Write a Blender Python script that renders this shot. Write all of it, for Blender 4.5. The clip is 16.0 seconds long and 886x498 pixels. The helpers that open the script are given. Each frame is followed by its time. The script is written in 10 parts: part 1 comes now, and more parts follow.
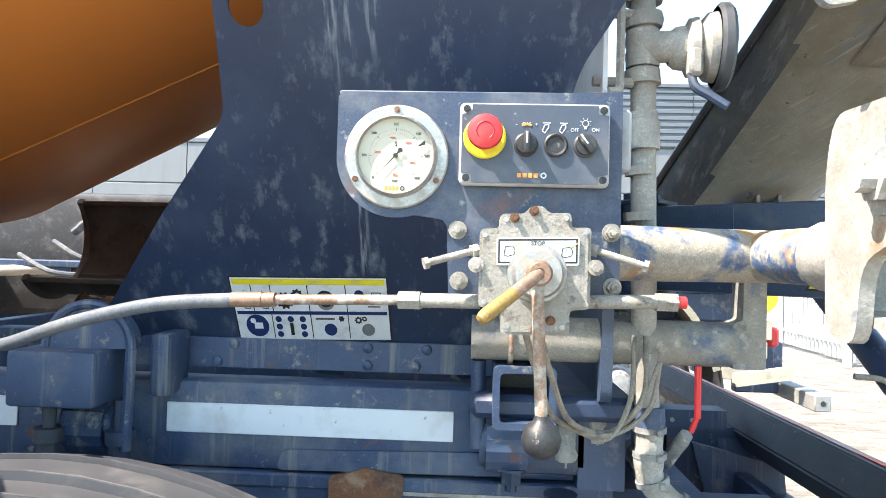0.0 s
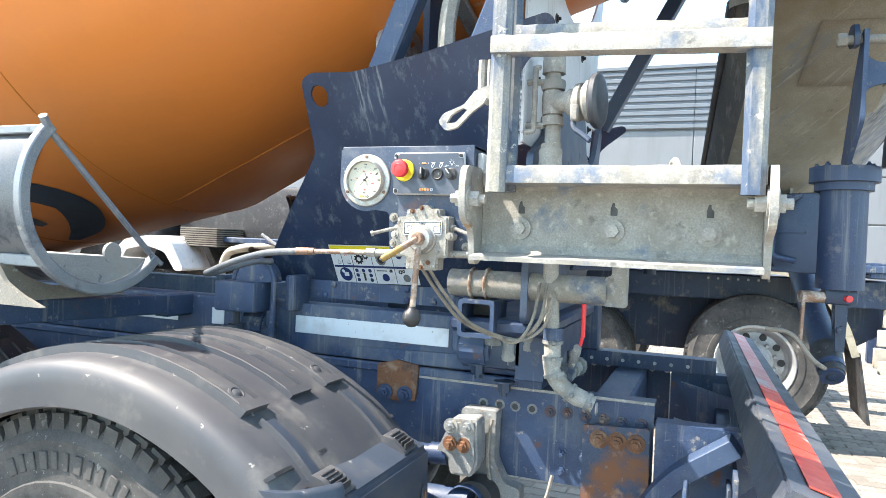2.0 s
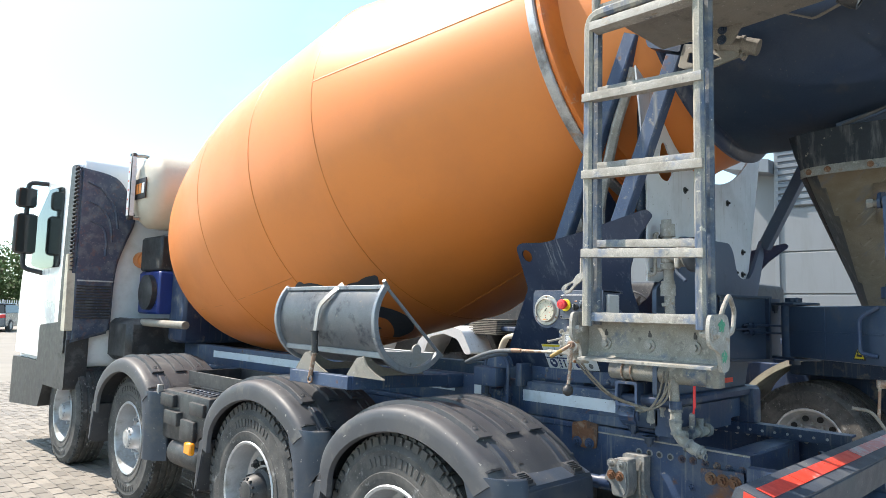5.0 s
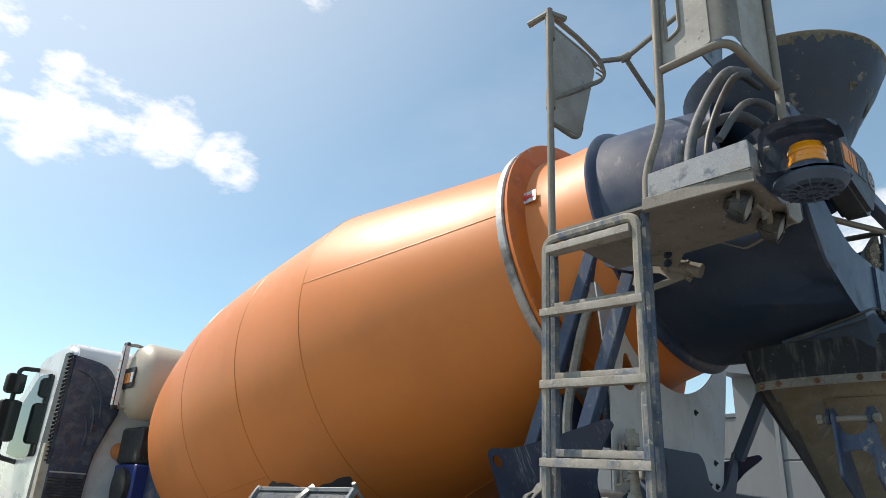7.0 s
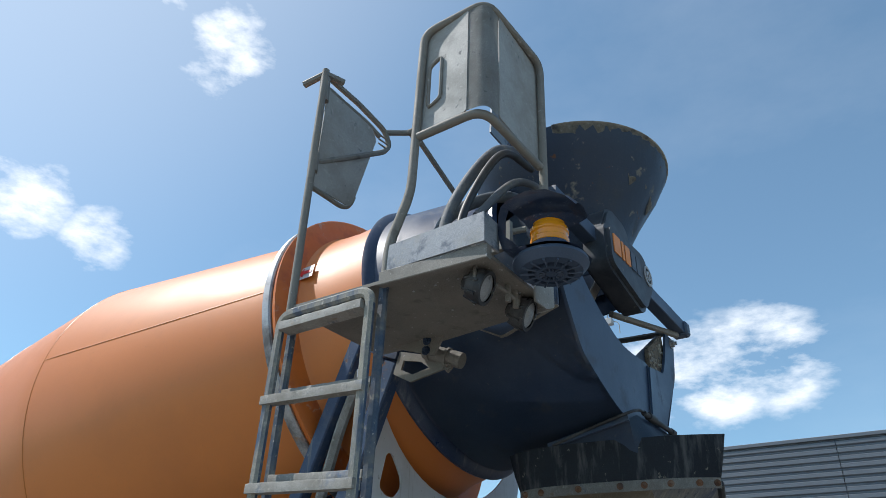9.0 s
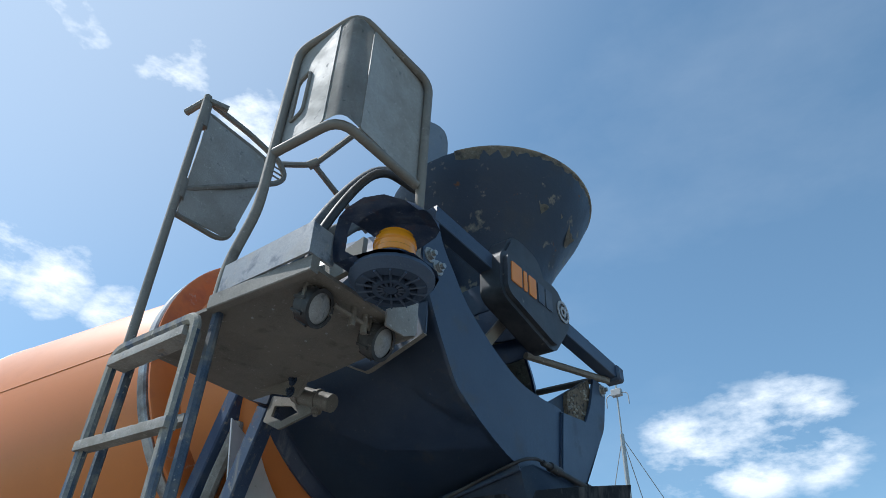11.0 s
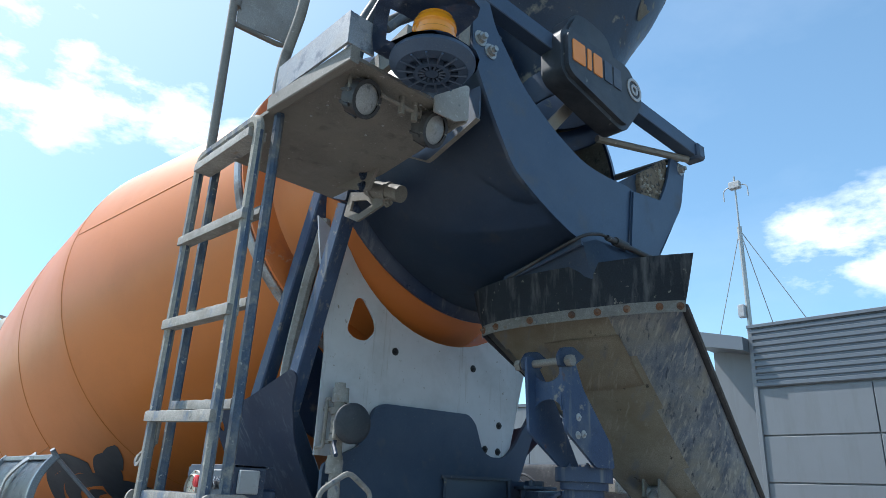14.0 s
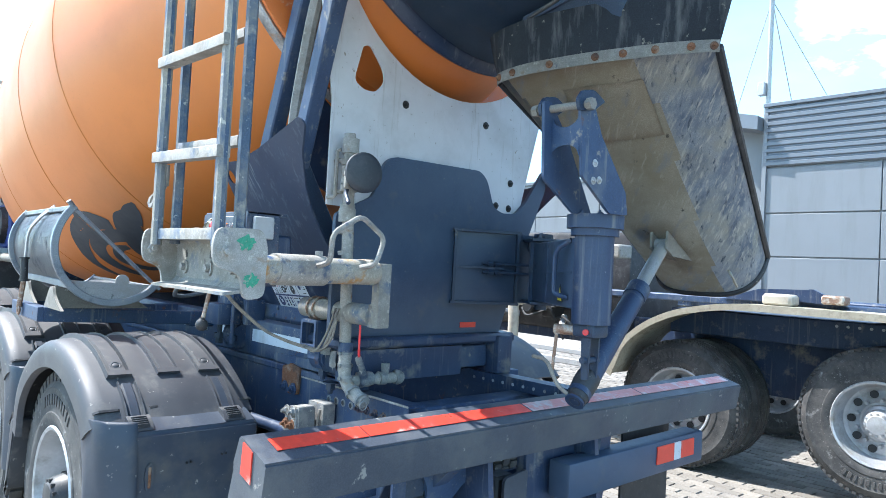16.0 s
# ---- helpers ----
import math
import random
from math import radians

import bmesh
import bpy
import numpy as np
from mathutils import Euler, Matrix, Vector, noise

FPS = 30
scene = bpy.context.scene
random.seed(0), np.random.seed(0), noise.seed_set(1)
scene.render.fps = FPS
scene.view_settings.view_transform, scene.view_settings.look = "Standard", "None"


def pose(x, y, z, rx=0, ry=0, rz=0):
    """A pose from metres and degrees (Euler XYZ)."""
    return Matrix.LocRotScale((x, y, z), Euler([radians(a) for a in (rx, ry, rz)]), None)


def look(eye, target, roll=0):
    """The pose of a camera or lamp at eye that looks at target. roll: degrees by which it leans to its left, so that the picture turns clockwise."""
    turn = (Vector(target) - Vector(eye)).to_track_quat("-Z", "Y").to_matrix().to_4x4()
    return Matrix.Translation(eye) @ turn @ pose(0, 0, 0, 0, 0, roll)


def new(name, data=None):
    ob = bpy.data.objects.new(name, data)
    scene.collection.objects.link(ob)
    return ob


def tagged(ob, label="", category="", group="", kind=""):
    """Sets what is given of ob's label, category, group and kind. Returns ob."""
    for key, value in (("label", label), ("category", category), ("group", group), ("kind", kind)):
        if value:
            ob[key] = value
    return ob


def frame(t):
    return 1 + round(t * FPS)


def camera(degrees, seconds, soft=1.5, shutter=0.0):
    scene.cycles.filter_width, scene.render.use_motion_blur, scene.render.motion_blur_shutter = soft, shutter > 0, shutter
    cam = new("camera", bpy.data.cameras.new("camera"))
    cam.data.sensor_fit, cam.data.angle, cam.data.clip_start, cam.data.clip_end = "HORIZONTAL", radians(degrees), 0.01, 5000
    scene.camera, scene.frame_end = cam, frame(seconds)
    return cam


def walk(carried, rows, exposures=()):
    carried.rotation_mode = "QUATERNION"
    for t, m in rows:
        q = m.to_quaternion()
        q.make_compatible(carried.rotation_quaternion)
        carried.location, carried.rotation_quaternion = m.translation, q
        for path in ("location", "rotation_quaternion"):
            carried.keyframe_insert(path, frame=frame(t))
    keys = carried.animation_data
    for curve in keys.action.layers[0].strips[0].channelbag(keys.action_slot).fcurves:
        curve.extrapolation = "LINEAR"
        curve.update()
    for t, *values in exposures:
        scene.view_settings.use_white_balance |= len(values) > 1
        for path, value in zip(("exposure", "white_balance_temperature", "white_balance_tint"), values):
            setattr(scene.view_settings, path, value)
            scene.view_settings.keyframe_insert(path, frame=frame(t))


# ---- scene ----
cam = camera(66.2, 16.0, 0.6)
PATH = [
    (0, (0.102, 0.142, 1.477), (0.009, 2.14, 1.518), 1.5),
    (0.5, (0.219, -0.108, 1.472), (0.011, 1.881, 1.51), 1.8),
    (1, (0.443, -0.253, 1.478), (0.068, 1.711, 1.494), 2.1),
    (1.5, (0.647, -0.371, 1.458), (0.101, 1.553, 1.453), 2.3),
    (2, (0.811, -0.534, 1.462), (0.086, 1.329, 1.442), 2.4),
    (2.5, (0.97, -0.72, 1.505), (0.154, 1.105, 1.469), 2.4),
    (3, (1.189, -0.843, 1.532), (0.283, 0.939, 1.5), 2.4),
    (3.5, (1.396, -0.998, 1.546), (0.365, 0.715, 1.546), 2.5),
    (4, (1.532, -1.257, 1.552), (0.328, 0.339, 1.594), 2.7),
    (4.2, (1.588, -1.356, 1.556), (0.319, 0.189, 1.621), 2.8),
    (6.3, (2.043, -1.469, 1.641), (0.549, -0.228, 2.12), 2.6),
    (6.5, (2.039, -1.474, 1.6), (0.583, -0.223, 2.161), 3.3),
    (7, (2.039, -1.477, 1.611), (0.695, -0.188, 2.341), 3.2),
    (7.5, (2.024, -1.447, 1.616), (0.809, -0.116, 2.483), 2.8),
    (8, (2.071, -1.26, 1.63), (0.945, 0.11, 2.555), 2.6),
    (8.5, (2.119, -1.061, 1.685), (1.068, 0.357, 2.626), 2.4),
    (9, (2.224, -0.858, 1.707), (1.21, 0.548, 2.705), 2.3),
    (9.5, (2.351, -0.669, 1.69), (1.338, 0.688, 2.754), 2.4),
    (10, (2.41, -0.454, 1.708), (1.414, 0.855, 2.846), 2.8),
    (10.2, (2.401, -0.392, 1.717), (1.433, 0.897, 2.901), 2.8),
    (12.3, (2.63, -0.25, 1.677), (1.474, 0.95, 2.783), 1.9),
    (12.5, (2.636, -0.232, 1.655), (1.437, 0.958, 2.726), 2.0),
    (13, (2.634, -0.221, 1.655), (1.342, 0.989, 2.585), 2.5),
    (13.5, (2.618, -0.208, 1.644), (1.269, 1.034, 2.442), 2.7),
    (14, (2.606, -0.187, 1.628), (1.221, 1.085, 2.309), 2.8),
    (14.5, (2.586, -0.169, 1.599), (1.168, 1.135, 2.137), 2.9),
    (15, (2.57, -0.166, 1.581), (1.124, 1.164, 1.954), 3.1),
    (15.5, (2.551, -0.153, 1.555), (1.09, 1.197, 1.767), 3.0),
    (16, (2.522, -0.119, 1.53), (1.054, 1.238, 1.587), 3.1),
]
EXPOSURES = [(0, 2.34, 7150, 13), (2, 2.42, 7050, 12), (3.3, 2.53, 6800, 11), (4.2, 2.08, 6700, 11), (5.2, 1.42, 7150, 12), (6.3, 0.76, 7600, 13), (7.5, 0.55, 7050, 12), (9, 0.36, 6300, 10), (10.2, 0.33, 6120, 9), (12.3, 0.28, 5950, 8), (13.5, 0.46, 6050, 9), (14.2, 1.02, 6100, 9), (15, 1.58, 5900, 9), (16, 2.02, 6000, 9)]
walk(cam, [(t, look(eye, target, roll)) for t, eye, target, roll in PATH], EXPOSURES)

# ---- daylight: clear sky with broken cloud, high sun ahead of the truck ----
SUN = Vector((-0.53, -0.25, 0.81)).normalized()
world = bpy.data.worlds.new("sky")
scene.world = world
world.use_nodes = True
wn, wl = world.node_tree.nodes, world.node_tree.links
wn.clear()
w_out = wn.new("ShaderNodeOutputWorld")
w_bg = wn.new("ShaderNodeBackground")
w_bg.inputs["Strength"].default_value = 0.122
w_sky = wn.new("ShaderNodeTexSky")
w_sky.sky_type, w_sky.sun_disc = "NISHITA", False
w_sky.sun_elevation = math.asin(SUN.z)
w_sky.sun_rotation = math.atan2(SUN.x, SUN.y)
w_sky.air_density, w_sky.dust_density, w_sky.ozone_density = 1.0, 0.20, 2.0
w_co = wn.new("ShaderNodeTexCoord")


def w_noise(scale, detail, rough, shift, stretch=2.2):
    mp = wn.new("ShaderNodeMapping")
    mp.inputs["Location"].default_value = shift
    mp.inputs["Scale"].default_value = (1, 1, stretch)
    nz = wn.new("ShaderNodeTexNoise")
    nz.inputs["Scale"].default_value, nz.inputs["Detail"].default_value, nz.inputs["Roughness"].default_value = scale, detail, rough
    wl.new(w_co.outputs["Generated"], mp.inputs["Vector"])
    wl.new(mp.outputs["Vector"], nz.inputs["Vector"])
    return nz.outputs["Fac"]


def w_math(op, a, b, clamp=False):
    n = wn.new("ShaderNodeMath")
    n.operation, n.use_clamp = op, clamp
    for i, v in enumerate((a, b)):
        if isinstance(v, (int, float)):
            n.inputs[i].default_value = v
        else:
            wl.new(v, n.inputs[i])
    return n.outputs[0]


def w_near(direction, inner, outer):
    """1 around a direction of the sky, falling to 0 past outer degrees."""
    dot = wn.new("ShaderNodeVectorMath")
    dot.operation = "DOT_PRODUCT"
    dot.inputs[1].default_value = Vector(direction).normalized()
    wl.new(w_co.outputs["Generated"], dot.inputs[0])
    mr = wn.new("ShaderNodeMapRange")
    mr.interpolation_type = "SMOOTHSTEP"
    mr.inputs["From Min"].default_value, mr.inputs["From Max"].default_value = math.cos(radians(outer)), math.cos(radians(inner))
    wl.new(dot.outputs["Value"], mr.inputs["Value"])
    return mr.outputs["Result"]


# cumulus banks: (direction, inner, outer)
CLOUDS = [((-0.876, 0.119, 0.467), 2, 9), ((-0.856, 0.20, 0.47), 1, 6), ((-0.840, 0.275, 0.465), 1, 5), ((-0.822, 0.36, 0.44), 0, 4), ((-0.637, 0.363, 0.68), 0, 6), ((-0.653, 0.252, 0.714), 0, 5), ((-0.69, 0.118, 0.714), 1, 5), ((-0.136, 0.931, 0.338), 2, 6), ((-0.20, 0.922, 0.325), 2, 6), ((-0.28, 0.90, 0.325), 1, 5)]
mask = None
for c in CLOUDS:
    m_one = w_near(*c)
    mask = m_one if mask is None else w_math("MAXIMUM", mask, m_one)
billow = w_noise(9.0, 10, 0.60, (0.3, 1.7, 0.2))
fine = w_math("MULTIPLY", w_math("SUBTRACT", w_math("ADD", billow, w_math("MULTIPLY", mask, 0.27)), 0.66), 4.5, True)
veil = w_math("MULTIPLY", w_math("SUBTRACT", w_noise(2.4, 7, 0.6, (4.1, 0.2, 1.0)), 0.42), 1.6, True)
cover = w_math("MAXIMUM", w_math("MULTIPLY", fine, mask, True), w_math("MULTIPLY", veil, 0.16))
glare = w_near(SUN, 3, 57)
cover = w_math("MAXIMUM", cover, w_math("MULTIPLY", glare, 0.37))
w_tint = wn.new("ShaderNodeMix")
w_tint.data_type, w_tint.blend_type = "RGBA", "MULTIPLY"
w_tint.inputs["Factor"].default_value = 1.0
w_tint.inputs["B"].default_value = (0.88, 1.08, 1.06, 1)
wl.new(w_sky.outputs["Color"], w_tint.inputs["A"])
w_mix = wn.new("ShaderNodeMix")
w_mix.data_type = "RGBA"
wl.new(cover, w_mix.inputs["Factor"])
w_haze = wn.new("ShaderNodeMix")
w_haze.data_type = "RGBA"
w_haze.inputs["Factor"].default_value = 0.20
w_haze.inputs["B"].default_value = (2.1, 2.95, 3.5, 1)
wl.new(w_tint.outputs["Result"], w_haze.inputs["A"])
wl.new(w_haze.outputs["Result"], w_mix.inputs["A"])
w_mix.inputs["B"].default_value = (7.2, 7.5, 7.8, 1)
wl.new(w_mix.outputs["Result"], w_bg.inputs["Color"])
wl.new(w_bg.outputs["Background"], w_out.inputs["Surface"])

sun_data = bpy.data.lights.new("sun", "SUN")
sun_data.energy, sun_data.angle, sun_data.color = 3.2, radians(0.55), (1.0, 0.955, 0.89)
sun_lamp = new("sun", sun_data)
sun_lamp.matrix_world = look(SUN * 60, (0, 0, 0))


# ---- materials ----
def surface(name, col, rough=0.5, metal=0.0, var=0.12, vscale=6.0, patches=(), bump=0.0, bscale=60.0, coat=0.0, rvar=0.15, stretch=(1, 1, 1), island=False):
    """A procedural surface: base colour with tone variation, then patches
    (colour, amount 0..1, scale, sharpness, roughness) laid over it by noise, and fine relief."""
    mt = bpy.data.materials.new(name)
    mt.use_nodes = True
    nt, lk = mt.node_tree.nodes, mt.node_tree.links
    bsdf = nt["Principled BSDF"]
    co = nt.new("ShaderNodeTexCoord")
    mp = nt.new("ShaderNodeMapping")
    mp.inputs["Scale"].default_value = stretch
    lk.new(co.outputs["Object"], mp.inputs["Vector"])

    def noise_fac(scale, detail=6.0, rough_=0.6, off=0.0, along=None):
        nz = nt.new("ShaderNodeTexNoise")
        nz.noise_dimensions = "4D"
        nz.inputs["W"].default_value = off
        nz.inputs["Scale"].default_value, nz.inputs["Detail"].default_value, nz.inputs["Roughness"].default_value = scale, detail, rough_
        if along is None:
            lk.new(mp.outputs["Vector"], nz.inputs["Vector"])
        else:
            mq = nt.new("ShaderNodeMapping")
            if len(along) > 3:  # strokes along a slanting direction
                mq.vector_type = "TEXTURE"
                mq.inputs["Rotation"].default_value = Vector(along[3:]).to_track_quat("Z", "X").to_euler()
                mq.inputs["Scale"].default_value = tuple(1 / c for c in along[:3])
            else:
                mq.inputs["Scale"].default_value = along
            lk.new(co.outputs["Object"], mq.inputs["Vector"])
            lk.new(mq.outputs["Vector"], nz.inputs["Vector"])
        return nz.outputs["Fac"]

    def ramp(fac, lo, hi):
        mr = nt.new("ShaderNodeMapRange")
        mr.inputs["From Min"].default_value, mr.inputs["From Max"].default_value = lo, hi
        lk.new(fac, mr.inputs["Value"])
        return mr.outputs["Result"]

    def mix(fac, a, b):
        mx = nt.new("ShaderNodeMix")
        mx.data_type = "RGBA"
        lk.new(fac, mx.inputs["Factor"])
        for key, v in (("A", a), ("B", b)):
            if isinstance(v, tuple):
                mx.inputs[key].default_value = (*v, 1)
            else:
                lk.new(v, mx.inputs[key])
        return mx.outputs["Result"]

    lo = tuple(c * (1 - var) for c in col)
    hi = tuple(min(1, c * (1 + var)) for c in col)
    colour = mix(ramp(noise_fac(vscale), 0.3, 0.7), lo, hi)
    colour = mix(ramp(noise_fac(vscale * 7, 3, 0.5, 3.0), 0.35, 0.75), colour, tuple(c * (1 - var * 0.6) for c in col)) if var > 0.05 else colour
    if var > 0.19:
        grit = mix(ramp(noise_fac(260.0, 4, 0.7, 5.0), 0.42, 0.62), tuple(c * (1 - 0.30) for c in col), tuple(min(1, c * 1.35 + 0.012) for c in col))
        gm = nt.new("ShaderNodeMix")
        gm.data_type = "RGBA"
        gm.inputs["Factor"].default_value = 0.45
        lk.new(colour, gm.inputs["A"])
        lk.new(grit, gm.inputs["B"])
        colour = gm.outputs["Result"]
    if island:
        oi = nt.new("ShaderNodeObjectInfo")
        gi = nt.new("ShaderNodeNewGeometry")
        ad = nt.new("ShaderNodeMath")
        ad.operation = "ADD"
        lk.new(oi.outputs["Random"], ad.inputs[0])
        lk.new(gi.outputs["Random Per Island"], ad.inputs[1])
        fr = nt.new("ShaderNodeMath")
        fr.operation = "FRACT"
        lk.new(ad.outputs[0], fr.inputs[0])
        hs = nt.new("ShaderNodeHueSaturation")
        mv = nt.new("ShaderNodeMapRange")
        mv.inputs["To Min"].default_value, mv.inputs["To Max"].default_value = 0.75, 1.25
        lk.new(fr.outputs[0], mv.inputs["Value"])
        lk.new(mv.outputs["Result"], hs.inputs["Value"])
        lk.new(colour, hs.inputs["Color"])
        colour = hs.outputs["Color"]
    rough_socket = ramp(noise_fac(vscale * 1.7, 5, 0.6, 9.0), 0.2, 0.8)
    mr = nt.new("ShaderNodeMapRange")
    mr.inputs["To Min"].default_value, mr.inputs["To Max"].default_value = max(0.03, rough - rvar), min(1, rough + rvar)
    lk.new(rough_socket, mr.inputs["Value"])
    rough_socket = mr.outputs["Result"]
    metal_socket = None
    for i, (pc, amount, scale, sharp, prough, *along) in enumerate(patches):
        edge = 0.67 - 0.34 * amount
        fac = ramp(noise_fac(scale, 8, 0.65, 20.0 + 7.3 * i, along[0] if along else None), edge - 0.10 * (1 - sharp), edge + 0.14 * (1 - sharp) + 0.01)
        colour = mix(fac, colour, pc)
        rm = nt.new("ShaderNodeMix")
        lk.new(fac, rm.inputs["Factor"])
        lk.new(rough_socket, rm.inputs["A"])
        rm.inputs["B"].default_value = prough
        rough_socket = rm.outputs["Result"]
        if metal > 0:
            mm = nt.new("ShaderNodeMix")
            lk.new(fac, mm.inputs["Factor"])
            if metal_socket is None:
                mm.inputs["A"].default_value = metal
            else:
                lk.new(metal_socket, mm.inputs["A"])
            mm.inputs["B"].default_value = metal * 0.15
            metal_socket = mm.outputs["Result"]
    lk.new(colour, bsdf.inputs["Base Color"])
    lk.new(rough_socket, bsdf.inputs["Roughness"])
    bsdf.inputs["Metallic"].default_value = metal
    if metal_socket is not None:
        lk.new(metal_socket, bsdf.inputs["Metallic"])
    bsdf.inputs["Coat Weight"].default_value = coat
    bsdf.inputs["Coat Roughness"].default_value = 0.12
    if bump > 0:
        bp = nt.new("ShaderNodeBump")
        bp.inputs["Strength"].default_value, bp.inputs["Distance"].default_value = min(1, bump), 0.004
        lk.new(noise_fac(bscale, 5, 0.6, 40.0), bp.inputs["Height"])
        lk.new(bp.outputs["Normal"], bsdf.inputs["Normal"])
    return mt


DUST = (0.30, 0.27, 0.22)
CEMENT = (0.33, 0.305, 0.25)
PALE = (0.42, 0.41, 0.39)
NAVY = (0.019, 0.038, 0.088)
RUN = (22, 22, 1.0)
M_ORANGE = surface("orange_enamel", (0.665, 0.200, 0.038), 0.45, var=0.03, vscale=1.5, rvar=0.05, coat=0.06, patches=[((0.60, 0.184, 0.040), 0.30, 2.2, 0.0, 0.52), ((0.52, 0.20, 0.07), 0.07, 110.0, 0.5, 0.7)])
M_ORANGE_RIM = surface("scuffed_orange_enamel", (0.58, 0.15, 0.022), 0.5, var=0.08, vscale=4.0, patches=[((0.40, 0.10, 0.03), 0.30, 6.0, 0.3, 0.6), ((0.45, 0.36, 0.28), 0.12, 14.0, 0.6, 0.8)])
M_SEAM = surface("orange_weld", (0.50, 0.145, 0.016), 0.45, var=0.1)
M_NAVY = surface("navy_paint", NAVY, 0.42, var=0.25, vscale=3.0, bump=0.10, bscale=160, patches=[((0.036, 0.060, 0.115), 0.40, 5.0, 0.2, 0.6), (DUST, 0.09, 7.0, 0.2, 0.85), ((0.13, 0.15, 0.18), 0.06, 70.0, 0.85, 0.7), ((0.16, 0.17, 0.18), 0.14, 1.5, 0.3, 0.7, RUN)])
M_NAVY_PLATE = surface("navy_plate_paint", (0.017, 0.033, 0.078), 0.34, var=0.2, vscale=2.0, bump=0.05, bscale=200, patches=[((0.055, 0.075, 0.115), 0.36, 2.5, 0.1, 0.6), ((0.13, 0.145, 0.17), 0.16, 1.2, 0.4, 0.65, RUN), ((0.11, 0.13, 0.16), 0.05, 80.0, 0.85, 0.7)])
M_NAVY_RUN = surface("navy_streaked_paint", (0.017, 0.032, 0.072), 0.40, var=0.18, vscale=2.0, bump=0.05, bscale=200, patches=[((0.034, 0.054, 0.098), 0.42, 3.0, 0.1, 0.6), ((0.11, 0.135, 0.17), 0.20, 1.3, 0.4, 0.65, RUN), ((0.13, 0.15, 0.18), 0.03, 5.0, 0.4, 0.7, (16, 16, 0.8))])
M_NAVY_DUSTY = surface("navy_dusty_paint", (0.024, 0.050, 0.112), 0.48, var=0.28, vscale=4.0, bump=0.16, bscale=110, patches=[((0.042, 0.074, 0.140), 0.45, 6.0, 0.3, 0.6), ((0.13, 0.145, 0.165), 0.19, 5.0, 0.25, 0.85), ((0.24, 0.23, 0.21), 0.11, 26.0, 0.7, 0.9), ((0.15, 0.07, 0.035), 0.06, 13.0, 0.7, 0.9), ((0.17, 0.18, 0.19), 0.09, 90.0, 0.85, 0.8), ((0.20, 0.205, 0.20), 0.12, 1.6, 0.4, 0.8, RUN)])
M_HOPPER = surface("hopper_navy_paint", (0.036, 0.062, 0.112), 0.40, var=0.25, vscale=2.0, bump=0.10, bscale=70, patches=[((0.062, 0.090, 0.138), 0.42, 2.2, 0.1, 0.55), ((0.10, 0.112, 0.13), 0.12, 9.0, 0.4, 0.85), ((0.16, 0.17, 0.18), 0.06, 80.0, 0.85, 0.8)])
M_HOPPER_WORN = surface("hopper_worn_paint", (0.019, 0.038, 0.076), 0.48, var=0.25, vscale=3.0, bump=0.3, bscale=45, patches=[((0.075, 0.08, 0.085), 0.26, 4.0, 0.3, 0.9), ((0.20, 0.19, 0.165), 0.10, 11.0, 0.8, 0.95), ((0.16, 0.165, 0.17), 0.06, 70.0, 0.85, 0.9)])
M_FUNNEL = surface("funnel_navy_paint", (0.019, 0.036, 0.070), 0.48, var=0.25, vscale=3.0, bump=0.3, bscale=45, patches=[((0.06, 0.065, 0.072), 0.26, 3.0, 0.3, 0.9), ((0.25, 0.235, 0.19), 0.20, 3.4, 0.85, 0.95), ((0.20, 0.19, 0.165), 0.12, 13.0, 0.85, 0.95), ((0.14, 0.07, 0.04), 0.06, 20.0, 0.85, 0.9), ((0.16, 0.165, 0.17), 0.06, 70.0, 0.85, 0.9)])
M_RUBBERWORN = surface("stained_rubber_sheet", (0.022, 0.027, 0.037), 0.6, var=0.3, vscale=4.0, bump=0.4, bscale=40, patches=[((0.16, 0.16, 0.16), 0.30, 3.2, 0.45, 0.9, (7, 7, 1.2)), (CEMENT, 0.10, 30.0, 0.85, 0.9)])
M_CEMENT_BLUE = surface("cement_splashed_blue_paint", (0.280, 0.270, 0.245), 0.8, var=0.22, vscale=9.0, bump=0.45, bscale=55, patches=[((0.21, 0.197, 0.172), 0.42, 12.0, 0.3, 0.9), ((0.085, 0.12, 0.18), 0.26, 8.0, 0.6, 0.55), ((0.15, 0.145, 0.135), 0.16, 34.0, 0.6, 0.9), ((0.38, 0.36, 0.31), 0.20, 48.0, 0.6, 0.9)])
M_CEMENT = surface("cement_caked_steel", (0.335, 0.322, 0.295), 0.85, var=0.25, vscale=9.0, bump=0.55, bscale=60, patches=[((0.235, 0.222, 0.197), 0.42, 14.0, 0.4, 0.9), ((0.085, 0.11, 0.16), 0.16, 13.0, 0.7, 0.6), ((0.26, 0.17, 0.10), 0.10, 18.0, 0.6, 0.9), ((0.46, 0.44, 0.39), 0.18, 50.0, 0.7, 0.9)])
M_CASTING = surface("dusty_grey_casting", (0.20, 0.205, 0.205), 0.75, var=0.3, vscale=14.0, bump=0.5, bscale=80, patches=[((0.30, 0.29, 0.265), 0.36, 16.0, 0.5, 0.9), ((0.045, 0.065, 0.105), 0.26, 12.0, 0.6, 0.6), ((0.20, 0.12, 0.07), 0.10, 24.0, 0.6, 0.9), ((0.42, 0.40, 0.36), 0.14, 60.0, 0.8, 0.9)])
